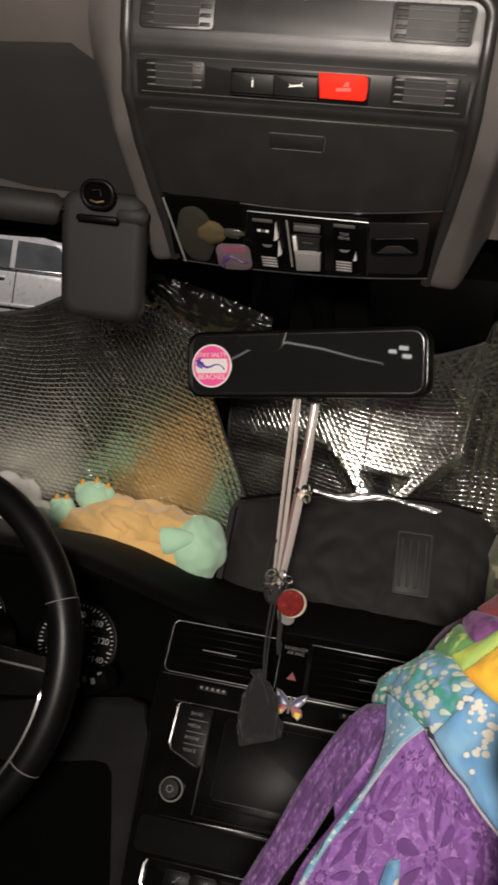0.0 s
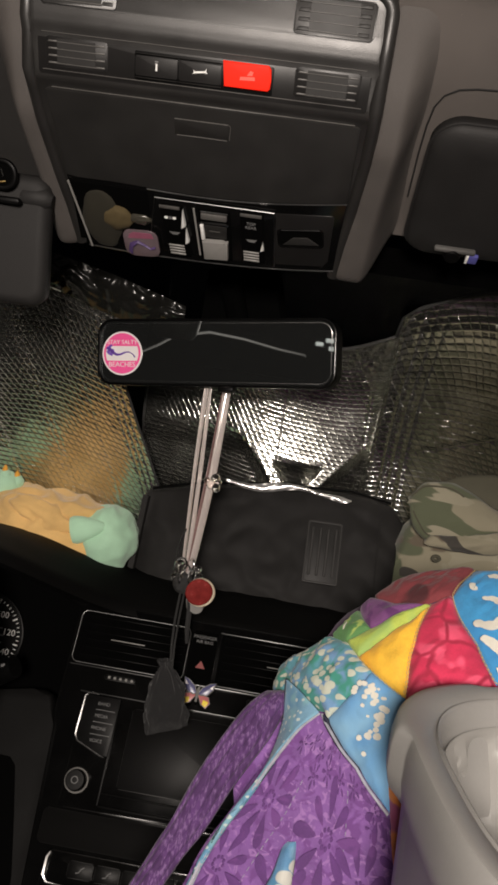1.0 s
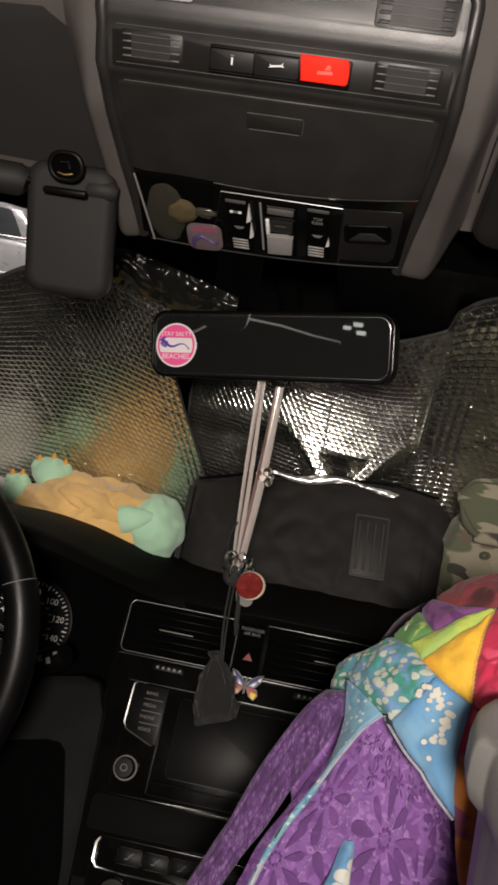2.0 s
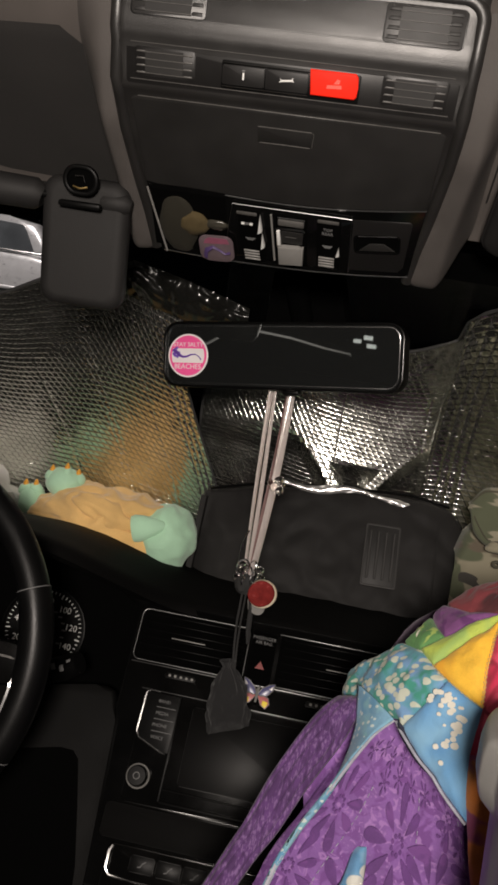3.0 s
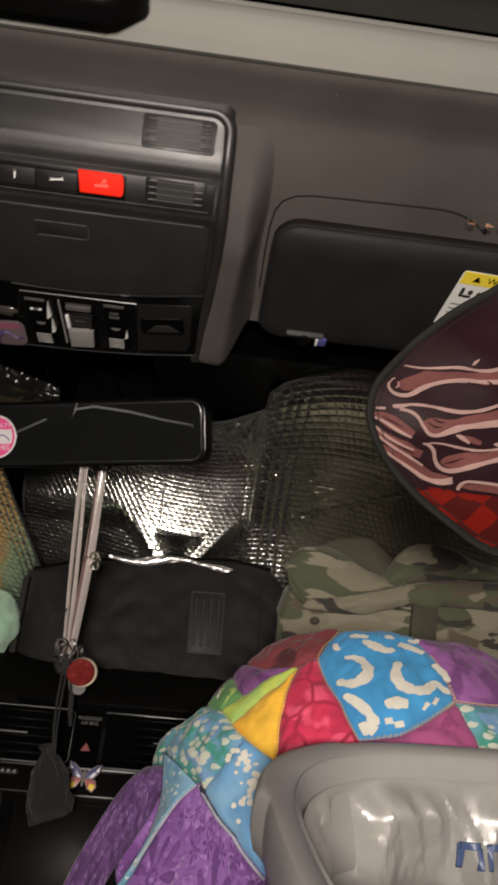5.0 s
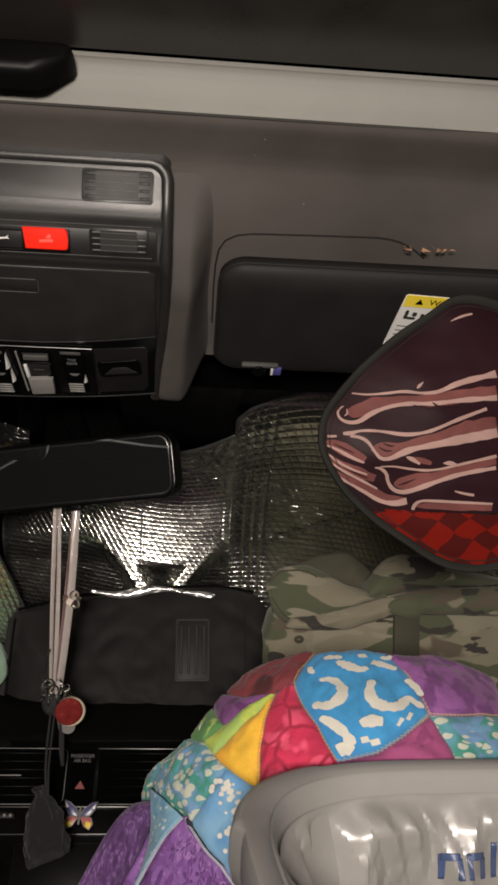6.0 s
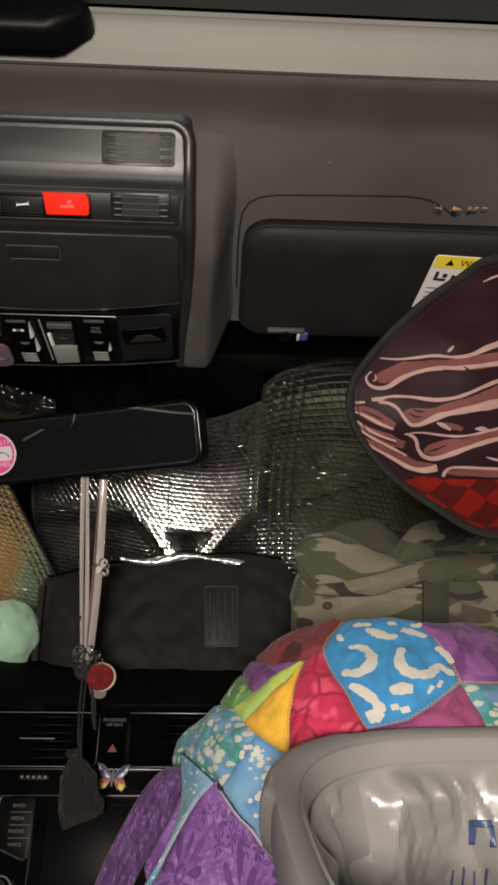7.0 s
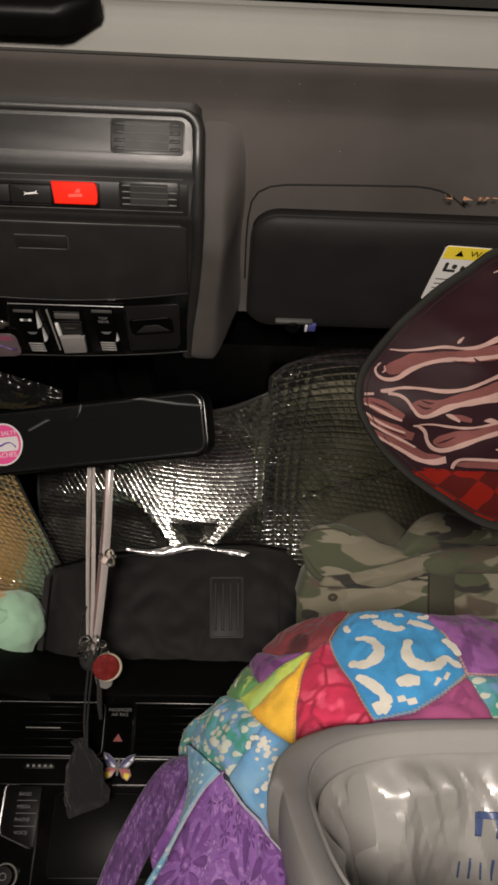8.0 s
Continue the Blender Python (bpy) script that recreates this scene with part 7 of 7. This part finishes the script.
# blue print on the liner, kept as plain strokes
def print_bar(a0, a1, v0, v1):
    def fn(u, v):
        p = liner_point(a0 + (a1 - a0) * u, v0 + (v1 - v0) * v)
        return p - Vector((p.x, p.y, 0)).normalized() * 0.0022
    part("print_bar", sheet(fn, 6, 8, 0.0004), LETTER, wbin, "faded blue printed stroke", angle=180)


for a0, a1, v0, v1 in ((1.668, 1.640, 0.145, 0.205), (1.588, 1.560, 0.155, 0.205), (1.660, 1.570, 0.143, 0.160), (1.530, 1.502, 0.145, 0.205), (1.450, 1.422, 0.155, 0.205), (1.520, 1.430, 0.143, 0.160), (1.380, 1.352, 0.120, 0.205), (1.730, 1.722, 0.27, 0.31), (1.690, 1.682, 0.26, 0.31), (1.640, 1.632, 0.27, 0.31), (1.590, 1.582, 0.26, 0.31)):
    print_bar(a0, a1, v0, v1)

# ---- folded round shade hung over the passenger side
FM = axes((0.335, 0.510, 1.267), (1, 0.10, 0.0), (0, -0.06, 1)) @ Matrix.Scale(0.851, 4)
fold = thing("pop_up_shade", "round folding shade with marbled plum cloth and black binding", "sunshade", FM)


LEAF_R = [(0, 0.122), (40, 0.126), (75, 0.123), (90, 0.1195), (105, 0.1045), (132, 0.0970), (152, 0.1013), (164, 0.1080), (174, 0.1155), (185, 0.1177), (194, 0.1140), (202, 0.1095), (224, 0.1005), (247, 0.0992), (274, 0.1128), (310, 0.124), (360, 0.122)]


def leaf_r(a):
    return lerp_curve(LEAF_R, math.degrees(a) % 360)


def leaf_z(x, y):
    rr = min(1.0, math.hypot(x, y) / leaf_r(math.atan2(y, x)))
    sag = 0.0035 * (1 - 2 * abs(noise.noise(Vector((x * 9 + 2, y * 6 + 0.7 * x, 3.0))))) * (1 - rr ** 3)
    return 0.022 * (1 - rr ** 2) + 0.003 * noise.noise(Vector((x * 14, y * 24, 1))) + 0.0010 * noise.noise(Vector((x * 30, y * 70, 5))) + sag


def leaf_fn(u, v):
    a = 2 * math.pi * u
    x, y = leaf_r(a) * math.cos(a) * v, leaf_r(a) * math.sin(a) * v
    return (x, y, leaf_z(x, y))


panels = {}
for name, material, label, keep in (("marbled_panel", MARBLE, "dark plum cloth with flowing pink bands", 1), ("red_panel", REDPRINT, "red printed cloth", -1)):
    bm = sheet(leaf_fn, 90, 40)
    bmesh.ops.remove_doubles(bm, verts=bm.verts, dist=0.00005)
    bmesh.ops.bisect_plane(bm, geom=bm.verts[:] + bm.edges[:] + bm.faces[:], plane_co=(0, -0.066, 0), plane_no=(0.02, -keep, 0), clear_outer=True)
    panels[keep] = part(name, bm, material, fold, label, angle=180)


def printed(points, material, label, lift):
    """One printed band on the cloth: (x, y, half width) along its middle, with soft uneven edges."""
    for _ in range(3):
        points = [points[0]] + [tuple(p[j] * (1 - f) + q[j] * f for j in range(3)) for p, q in zip(points, points[1:]) for f in (0.25, 0.75)] + [points[-1]]
    bm = bmesh.new()
    rows = []
    for i, (x, y, w) in enumerate(points):
        x0, y0, _ = points[max(0, i - 1)]
        x1, y1, _ = points[min(len(points) - 1, i + 1)]
        d = Vector((x1 - x0, y1 - y0)).normalized()
        w *= 1 + 0.35 * noise.noise(Vector((x * 90, y * 90, lift * 4000)))
        row = []
        for s in (-1, -0.5, 0, 0.5, 1):
            px, py = x - d.y * w * s, y + d.x * w * s
            row.append(bm.verts.new((px, py, leaf_z(px, py) + lift)))
        rows.append(row)
    for r, q in zip(rows, rows[1:]):
        for k in range(4):
            bm.faces.new((r[k], r[k + 1], q[k + 1], q[k]))
    part("printed_band", bm, material, panels[1], label, angle=180)


ROSE = (
    [(-0.099, 0.017, 0.001), (-0.092, 0.016, 0.006), (-0.079, 0.023, 0.0060), (-0.065, 0.0265, 0.0045), (-0.048, 0.0285, 0.0040), (-0.026, 0.0285, 0.0050), (0.0, 0.0345, 0.0060), (0.03, 0.040, 0.005)],
    [(-0.079, -0.015, 0.001), (-0.071, -0.014, 0.0065), (-0.060, -0.015, 0.0050), (-0.048, -0.0095, 0.0045), (-0.027, -0.0050, 0.0055), (0.0, 0.0035, 0.0085), (0.03, 0.010, 0.008)],
    [(-0.114, -0.009, 0.001), (-0.107, -0.012, 0.0050), (-0.095, -0.018, 0.0055), (-0.083, -0.024, 0.0025)],
    [(-0.112, -0.021, 0.002), (-0.100, -0.030, 0.0040), (-0.085, -0.036, 0.0050), (-0.073, -0.039, 0.0030)],
    [(-0.110, -0.033, 0.001), (-0.094, -0.041, 0.0030), (-0.079, -0.048, 0.0035), (-0.062, -0.056, 0.0040), (-0.046, -0.058, 0.0030)],
    [(-0.057, -0.043, 0.001), (-0.050, -0.042, 0.0070), (-0.036, -0.040, 0.0055), (-0.018, -0.034, 0.0040), (0.0, -0.0275, 0.0035), (0.03, -0.020, 0.003)],
    [(-0.036, -0.0610, 0.001), (-0.025, -0.0605, 0.0030), (0.0, -0.0605, 0.0030), (0.03, -0.060, 0.003)],
    [(-0.045, -0.0205, 0.001), (-0.036, -0.0225, 0.0025), (-0.028, -0.0245, 0.0015)],
)
PALE_BANDS = (
    [(-0.0945, 0.0330, 0.0006), (-0.082, 0.0316, 0.0009), (-0.065, 0.0336, 0.0011), (-0.051, 0.0360, 0.0012), (-0.0366, 0.0341, 0.0012), (-0.022, 0.0362, 0.0014), (-0.005, 0.0453, 0.0024), (0.03, 0.055, 0.003)],
    [(-0.1006, 0.0215, 0.0004), (-0.1045, 0.0190, 0.0010), (-0.1062, 0.0145, 0.0012), (-0.1035, 0.0095, 0.0014), (-0.0970, 0.0070, 0.0016), (-0.0885, 0.0082, 0.0017), (-0.079, 0.0157, 0.0018), (-0.065, 0.0220, 0.0017), (-0.0483, 0.0255, 0.0018), (-0.029, 0.0255, 0.0018), (-0.004, 0.0300, 0.0022), (0.03, 0.034, 0.002)],
    [(-0.0985, 0.0190, 0.0003), (-0.0975, 0.0150, 0.0008), (-0.1005, 0.0130, 0.0004)],
    [(-0.1136, -0.0049, 0.0010), (-0.1066, -0.0045, 0.0010)],
    [(-0.1016, -0.0021, 0.0012), (-0.095, -0.0018, 0.0020), (-0.088, 0.0010, 0.0008), (-0.0712, 0.0010, 0.0013), (-0.0519, -0.0018, 0.0016), (-0.0352, 0.0008, 0.0013), (-0.0233, 0.0056, 0.0013), (-0.0088, 0.0127, 0.0014), (0.02, 0.024, 0.0016)],
    [(-0.0960, -0.0040, 0.0012), (-0.0880, -0.0048, 0.0012), (-0.0815, -0.0085, 0.0010), (-0.0764, -0.0162, 0.0011), (-0.0715, -0.0222, 0.0016), (-0.0640, -0.0225, 0.0018), (-0.0560, -0.0180, 0.0022), (-0.0460, -0.0132, 0.0022), (-0.0275, -0.0090, 0.0026), (-0.0023, -0.0030, 0.0042), (0.03, 0.004, 0.004)],
    [(-0.1134, -0.0125, 0.0008), (-0.1048, -0.0160, 0.0013), (-0.0942, -0.0222, 0.0014), (-0.0836, -0.0262, 0.0006)],
    [(-0.1125, -0.0195, 0.0006), (-0.1030, -0.0270, 0.0009), (-0.0920, -0.0325, 0.0009), (-0.080, -0.0360, 0.0006)],
    [(-0.1106, -0.0262, 0.0006), (-0.0985, -0.0345, 0.0010), (-0.0839, -0.0410, 0.0010), (-0.0703, -0.0478, 0.0006)],
    [(-0.1101, -0.0350, 0.0007), (-0.0934, -0.0440, 0.0011), (-0.0788, -0.0515, 0.0013), (-0.0665, -0.0585, 0.0016), (-0.0540, -0.0600, 0.0022), (-0.0448, -0.0570, 0.0028)],
    [(-0.0745, -0.0300, 0.0006), (-0.0700, -0.0300, 0.0016), (-0.0640, -0.0345, 0.0012), (-0.0625, -0.0420, 0.0013), (-0.0570, -0.0485, 0.0016), (-0.0475, -0.0502, 0.0018), (-0.0333, -0.0445, 0.0022), (-0.0165, -0.0374, 0.0018), (0.0, -0.0318, 0.0018), (0.03, -0.026, 0.0018)],
    [(-0.0701, -0.0290, 0.0006), (-0.0600, -0.0280, 0.0008), (-0.046, -0.0300, 0.0009), (-0.0265, -0.0310, 0.0010), (-0.0014, -0.0238, 0.0012), (0.03, -0.016, 0.0012)],
    [(-0.0388, -0.0645, 0.0012), (-0.0380, -0.0600, 0.0018), (-0.0340, -0.0565, 0.0012), (-0.0255, -0.0560, 0.0010), (0.0, -0.0565, 0.0012), (0.03, -0.057, 0.001)],
    [(-0.0500, -0.0200, 0.0004), (-0.0450, -0.0215, 0.0020), (-0.0380, -0.0255, 0.0010)],
    [(-0.0360, 0.0440, 0.0004), (-0.0395, 0.0405, 0.0014), (-0.0410, 0.0385, 0.0004)],
    [(-0.0180, -0.0240, 0.0004), (-0.0120, -0.0235, 0.0022), (-0.0060, -0.0245, 0.0004)],
    [(-0.0060, -0.0470, 0.0004), (0.0020, -0.0490, 0.0012), (0.012, -0.050, 0.001)],
    [(-0.008, 0.100, 0.0004), (0.002, 0.105, 0.0012), (0.012, 0.108, 0.001)],
)
DARK_LINES = (
    [(-0.1085, -0.0110, 0.0003), (-0.1000, -0.0150, 0.0008), (-0.0920, -0.0185, 0.0003)],
    [(-0.1000, -0.0305, 0.0003), (-0.0900, -0.0350, 0.0008), (-0.0790, -0.0390, 0.0003)],
    [(-0.0730, -0.0125, 0.0003), (-0.0670, -0.0160, 0.0009), (-0.0620, -0.0150, 0.0003)],
    [(-0.0700, -0.0090, 0.0003), (-0.0640, -0.0115, 0.0008), (-0.0600, -0.0110, 0.0003)],
    [(-0.0540, -0.0440, 0.0003), (-0.0480, -0.0420, 0.0010), (-0.0400, -0.0380, 0.0003)],
    [(-0.0290, 0.0270, 0.0003), (-0.0262, 0.0245, 0.0010), (-0.0235, 0.0240, 0.0003)],
    [(-0.0450, 0.0240, 0.0003), (-0.0340, 0.0225, 0.0009), (-0.0250, 0.0220, 0.0003)],
)
for group, material, label, lift in ((ROSE, PRINTROSE, "rose printed band", 0.0008), (PALE_BANDS, PRINTPALE, "pale pink printed outline", 0.0013), (DARK_LINES, PRINTDARK, "dark printed vein", 0.0016)):
    for band_points in group:
        printed(band_points, material, label, lift)
part("binding", tube([(leaf_r(a) * math.cos(a), leaf_r(a) * math.sin(a), 0.0) for a in (2 * math.pi * k / 90 for k in range(90))], 0.0060, 10, closed=True, flat=0.55), BINDING, fold, "black bound wire edge")
part("binding_stitches", tube([((leaf_r(a) - 0.0055 - 0.0006 * (k % 2)) * math.cos(a), (leaf_r(a) - 0.0055 - 0.0006 * (k % 2)) * math.sin(a), 0.0034 + 0.0006 * (k % 2)) for k, a in ((k, 2 * math.pi * k / 240) for k in range(240))], 0.0005, 5, closed=True), BINDING, fold, "stitching along the binding")


# ================================================================ driver side
wheel = thing("steering_wheel", "black leather steering wheel with a dark spoke", "steering wheel", axes((-0.341, 0.652, 0.915), (1, 0, 0), (0, 0.25, 1)))
RW = 0.178


def arc(a0, a1, r, n=40, z=0.0):
    return [(r * math.cos(radians(a0 + (a1 - a0) * k / n)), r * math.sin(radians(a0 + (a1 - a0) * k / n)), z) for k in range(n + 1)]


part("rim", tube(arc(24, 336, RW, 90), 0.0140, 14, flat=1.1), LEATHER, wheel, "leather-wrapped upper rim")
part("rim_grip", tube(arc(-24, 24, RW, 20), 0.0148, 14, flat=1.1), LEATHER, wheel, "perforated grip")
part("grip_trim", tube(arc(-46, -2, RW - 0.0125, 30, 0.0095), [0.0006] + [0.0026] * 29 + [0.0006], 8), CHROME, wheel, "bright trim inside the grip")
for a in (24, -24, -62):
    part("rim_seam", tube([(c[0], c[1], c[2]) for c in [((RW + 0.0152 * math.cos(q)) * math.cos(radians(a)), (RW + 0.0152 * math.cos(q)) * math.sin(radians(a)), 0.0166 * math.sin(q)) for q in (2 * math.pi * k / 16 for k in range(16))]], 0.0006, 5, closed=True), DIMMARK, wheel)
part("hub", lathe([(0.072, -0.03), (0.075, 0.0), (0.066, 0.022), (0.03, 0.030), (0, 0.031)], 36), SATIN, wheel, "black airbag hub")
part("spoke", prism([(0.05, 0.03), (0.17, 0.022), (0.17, -0.012), (0.05, -0.03)], -0.012, 0.006, 0.005), GLOSS, wheel, "gloss black spoke")
part("spoke_trim", tube([(0.06, 0.006, 0.008), (0.11, 0.012, 0.009), (0.165, 0.010, 0.004)], 0.002, 6), CHROME, wheel, "bright spoke line")
part("spoke", prism([(-0.05, 0.03), (-0.17, 0.022), (-0.17, -0.012), (-0.05, -0.03)][::-1], -0.012, 0.006, 0.005), GLOSS, wheel, "gloss black spoke")
part("column", tube([(0, 0, -0.02), (0, 0, -0.20)], 0.045, 20), SATIN, wheel, "steering column")

IM = axes((-0.300, 0.895, 0.885), (1, 0, 0), (0, 0.28, 1))
cluster = thing("instrument_cluster", "dark instrument cluster with white-numbered dials", "gauges", IM)
part("backing", prism(rrect(0.36, 0.16, 0.03, 6), -0.02, -0.003, 0.003), RUBBER, cluster, "black backing")
for cx, nums in ((0.060, ("20", "40", "60", "80", "100", "120", "140")), (-0.085, ("1", "2", "3", "4", "5", "6", "7"))):
    d = part("dial", lathe([(0.056, -0.003), (0.056, 0.0), (0, 0.0)], 48), SATIN, cluster, "round dial", at(cx, -0.011, 0) @ Matrix.Scale(0.88, 4))
    part("dial_ring", tube([(0.0585 * math.cos(q), 0.0585 * math.sin(q), 0.002) for q in (2 * math.pi * k / 48 for k in range(48))], 0.0016, 6, closed=True), SATIN, d, "black dial ring")
    for k in range(43):
        a = radians(225 - 270 * k / 42)
        r0 = 0.047 if k % 6 == 0 else 0.050
        part("tick", box(r0, 0.0535, -0.0005 if k % 6 else -0.0009, 0.0005 if k % 6 else 0.0009, 0.0, 0.0006), MARK, d, m=pose(0, 0, 0, 0, 0, math.degrees(a)))
    for k in range(14):
        a = radians(225 - 270 * (k + 0.25) / 14)
        part("inner_mark", box(-0.0028, 0.0028, -0.0012, 0.0012, 0.0, 0.0006), DIMMARK, d, m=at(0.0285 * math.cos(a), 0.0285 * math.sin(a), 0))
    for k, tx in enumerate(nums):
        a = radians(225 - 270 * (k + 0.5) / 7)
        words("number", tx, 0.0120, MARK, d, at(0.039 * math.cos(a), 0.039 * math.sin(a), 0.0005))
stalk = thing("column_stalk", "black wiper stalk with white printed signs", "lever", axes((-0.180, 0.80, 0.868), (1, 0, 0.45), (0, 0.2, 1)))
part("lever", tube([(-0.06, 0, -0.02), (0.0, 0.0, 0.0), (0.022, 0.002, 0.004)], [0.010, 0.014, 0.012], 12), SATIN, stalk)
for k in range(4):
    part("sign", box(-0.016 + k * 0.009, -0.011 + k * 0.009, -0.003 + 0.004 * (k % 2), 0.004 + 0.004 * (k % 2), 0.0128, 0.0145, 0.0005, 1), DIMMARK, stalk)


# ================================================================ outside: parked car
def parked_car():
    car = thing("parked_car", "silver estate car parked on higher ground under a street light", "car", pose(-5.62, 9.5, 1.56, 0, 0, 0))
    side = [(-2.2, 0.30), (-2.25, 0.75), (-2.1, 1.00), (-1.2, 1.08), (1.9, 1.02), (2.2, 0.96), (2.28, 0.6), (2.2, 0.30)]
    part("body", prism(side, -0.9, 0.9, 0.06, 3), PAINT, car, "silver body", axes((0, 0, 0), (1, 0, 0), (0, 0, 1)))
    roof = [(-1.0, 1.06), (-0.35, 1.48), (1.5, 1.50), (1.85, 1.45), (2.12, 1.00)]
    part("cabin", prism(roof, -0.78, 0.78, 0.08, 3), PAINT, car, "silver roof and pillars", axes((0, 0, 0), (1, 0, 0), (0, 0, 1)))
    for a in ([(-0.75, 1.09), (-0.25, 1.42), (0.32, 1.43), (0.32, 1.07)], [(0.40, 1.07), (0.40, 1.43), (1.10, 1.43), (1.10, 1.06)], [(1.17, 1.06), (1.17, 1.43), (1.70, 1.40), (1.88, 1.05)]):
        w = part("window", prism(a, 0.785, 0.80, 0.006), CARGLASS, car, "dark side window", axes((0, 0, 0), (1, 0, 0), (0, 0, 1)))
    part("belt_line", box(-1.1, 2.1, -0.915, -0.895, 1.015, 1.04, 0.005), CHROME, car)
    part("side_moulding", box(-1.9, 2.0, -0.93, -0.89, 0.56, 0.60, 0.01), PAINT, car, "raised side moulding")
    part("door_gap", box(0.355, 0.367, -0.905, -0.893, 0.35, 1.02), RUBBER, car)
    part("door_gap", box(1.25, 1.262, -0.905, -0.893, 0.45, 1.02), RUBBER, car)
    part("door_handle", box(0.95, 1.12, -0.93, -0.895, 0.90, 0.925, 0.008), PAINT, car)
    for x in (-1.4, 0.7):
        wl = part("wheel", lathe([(0.32, -0.1), (0.33, 0.0), (0.32, 0.1), (0.2, 0.11), (0, 0.09)], 32), RUBBER, car, "black tyre", axes((x, -0.86, 0.33), (1, 0, 0), (0, 0, 1)))
        part("rim", lathe([(0.21, 0.10), (0.20, 0.125), (0, 0.11)], 24), SILVER, wl)


parked_car()

# made-up far block; its glowing panes give the white slivers in the mirror
GLOW = bpy.data.materials.new("mirror_sliver_glow")
GLOW.use_nodes = True
GLOW.node_tree.nodes["Principled BSDF"].inputs["Emission Color"].default_value = (1.0, 0.97, 0.9, 1)
GLOW.node_tree.nodes["Principled BSDF"].inputs["Emission Strength"].default_value = 0.6
house = thing("house", "made-up dark block with three glowing panes added for the mirror", "house", Matrix.Translation((-8.4, -17.6, 0.0)))
part("wall", box(-6, 6, -5, -0.1, 0, 6, 0.02), RUBBER, house)
for x, z, w, h in ((0.20, 1.20, 0.13, 0.055), (-0.11, 1.08, 0.11, 0.05), (0.32, 0.99, 0.13, 0.055)):
    part("window", box(x - w, x + w, -0.10, -0.06, z - h, z + h, 0.01), GLOW, house, "glowing pane added for a white sliver in the mirror")
cordline = thing("strap_line", "pale grey strap hung along the driver's side window", "strap")
part("strap", tube([(-0.775, -0.02, 1.17), (-0.735, -0.075, 1.205), (-0.733, -0.133, 1.228), (-0.732, -0.293, 1.248), (-0.732, -0.485, 1.238), (-0.733, -0.712, 1.216), (-0.735, -0.907, 1.203), (-0.775, -1.0, 1.195)], 0.0035, 8), mat("grey_strap_cloth", (0.10, 0.10, 0.10), rough=0.9), cordline)
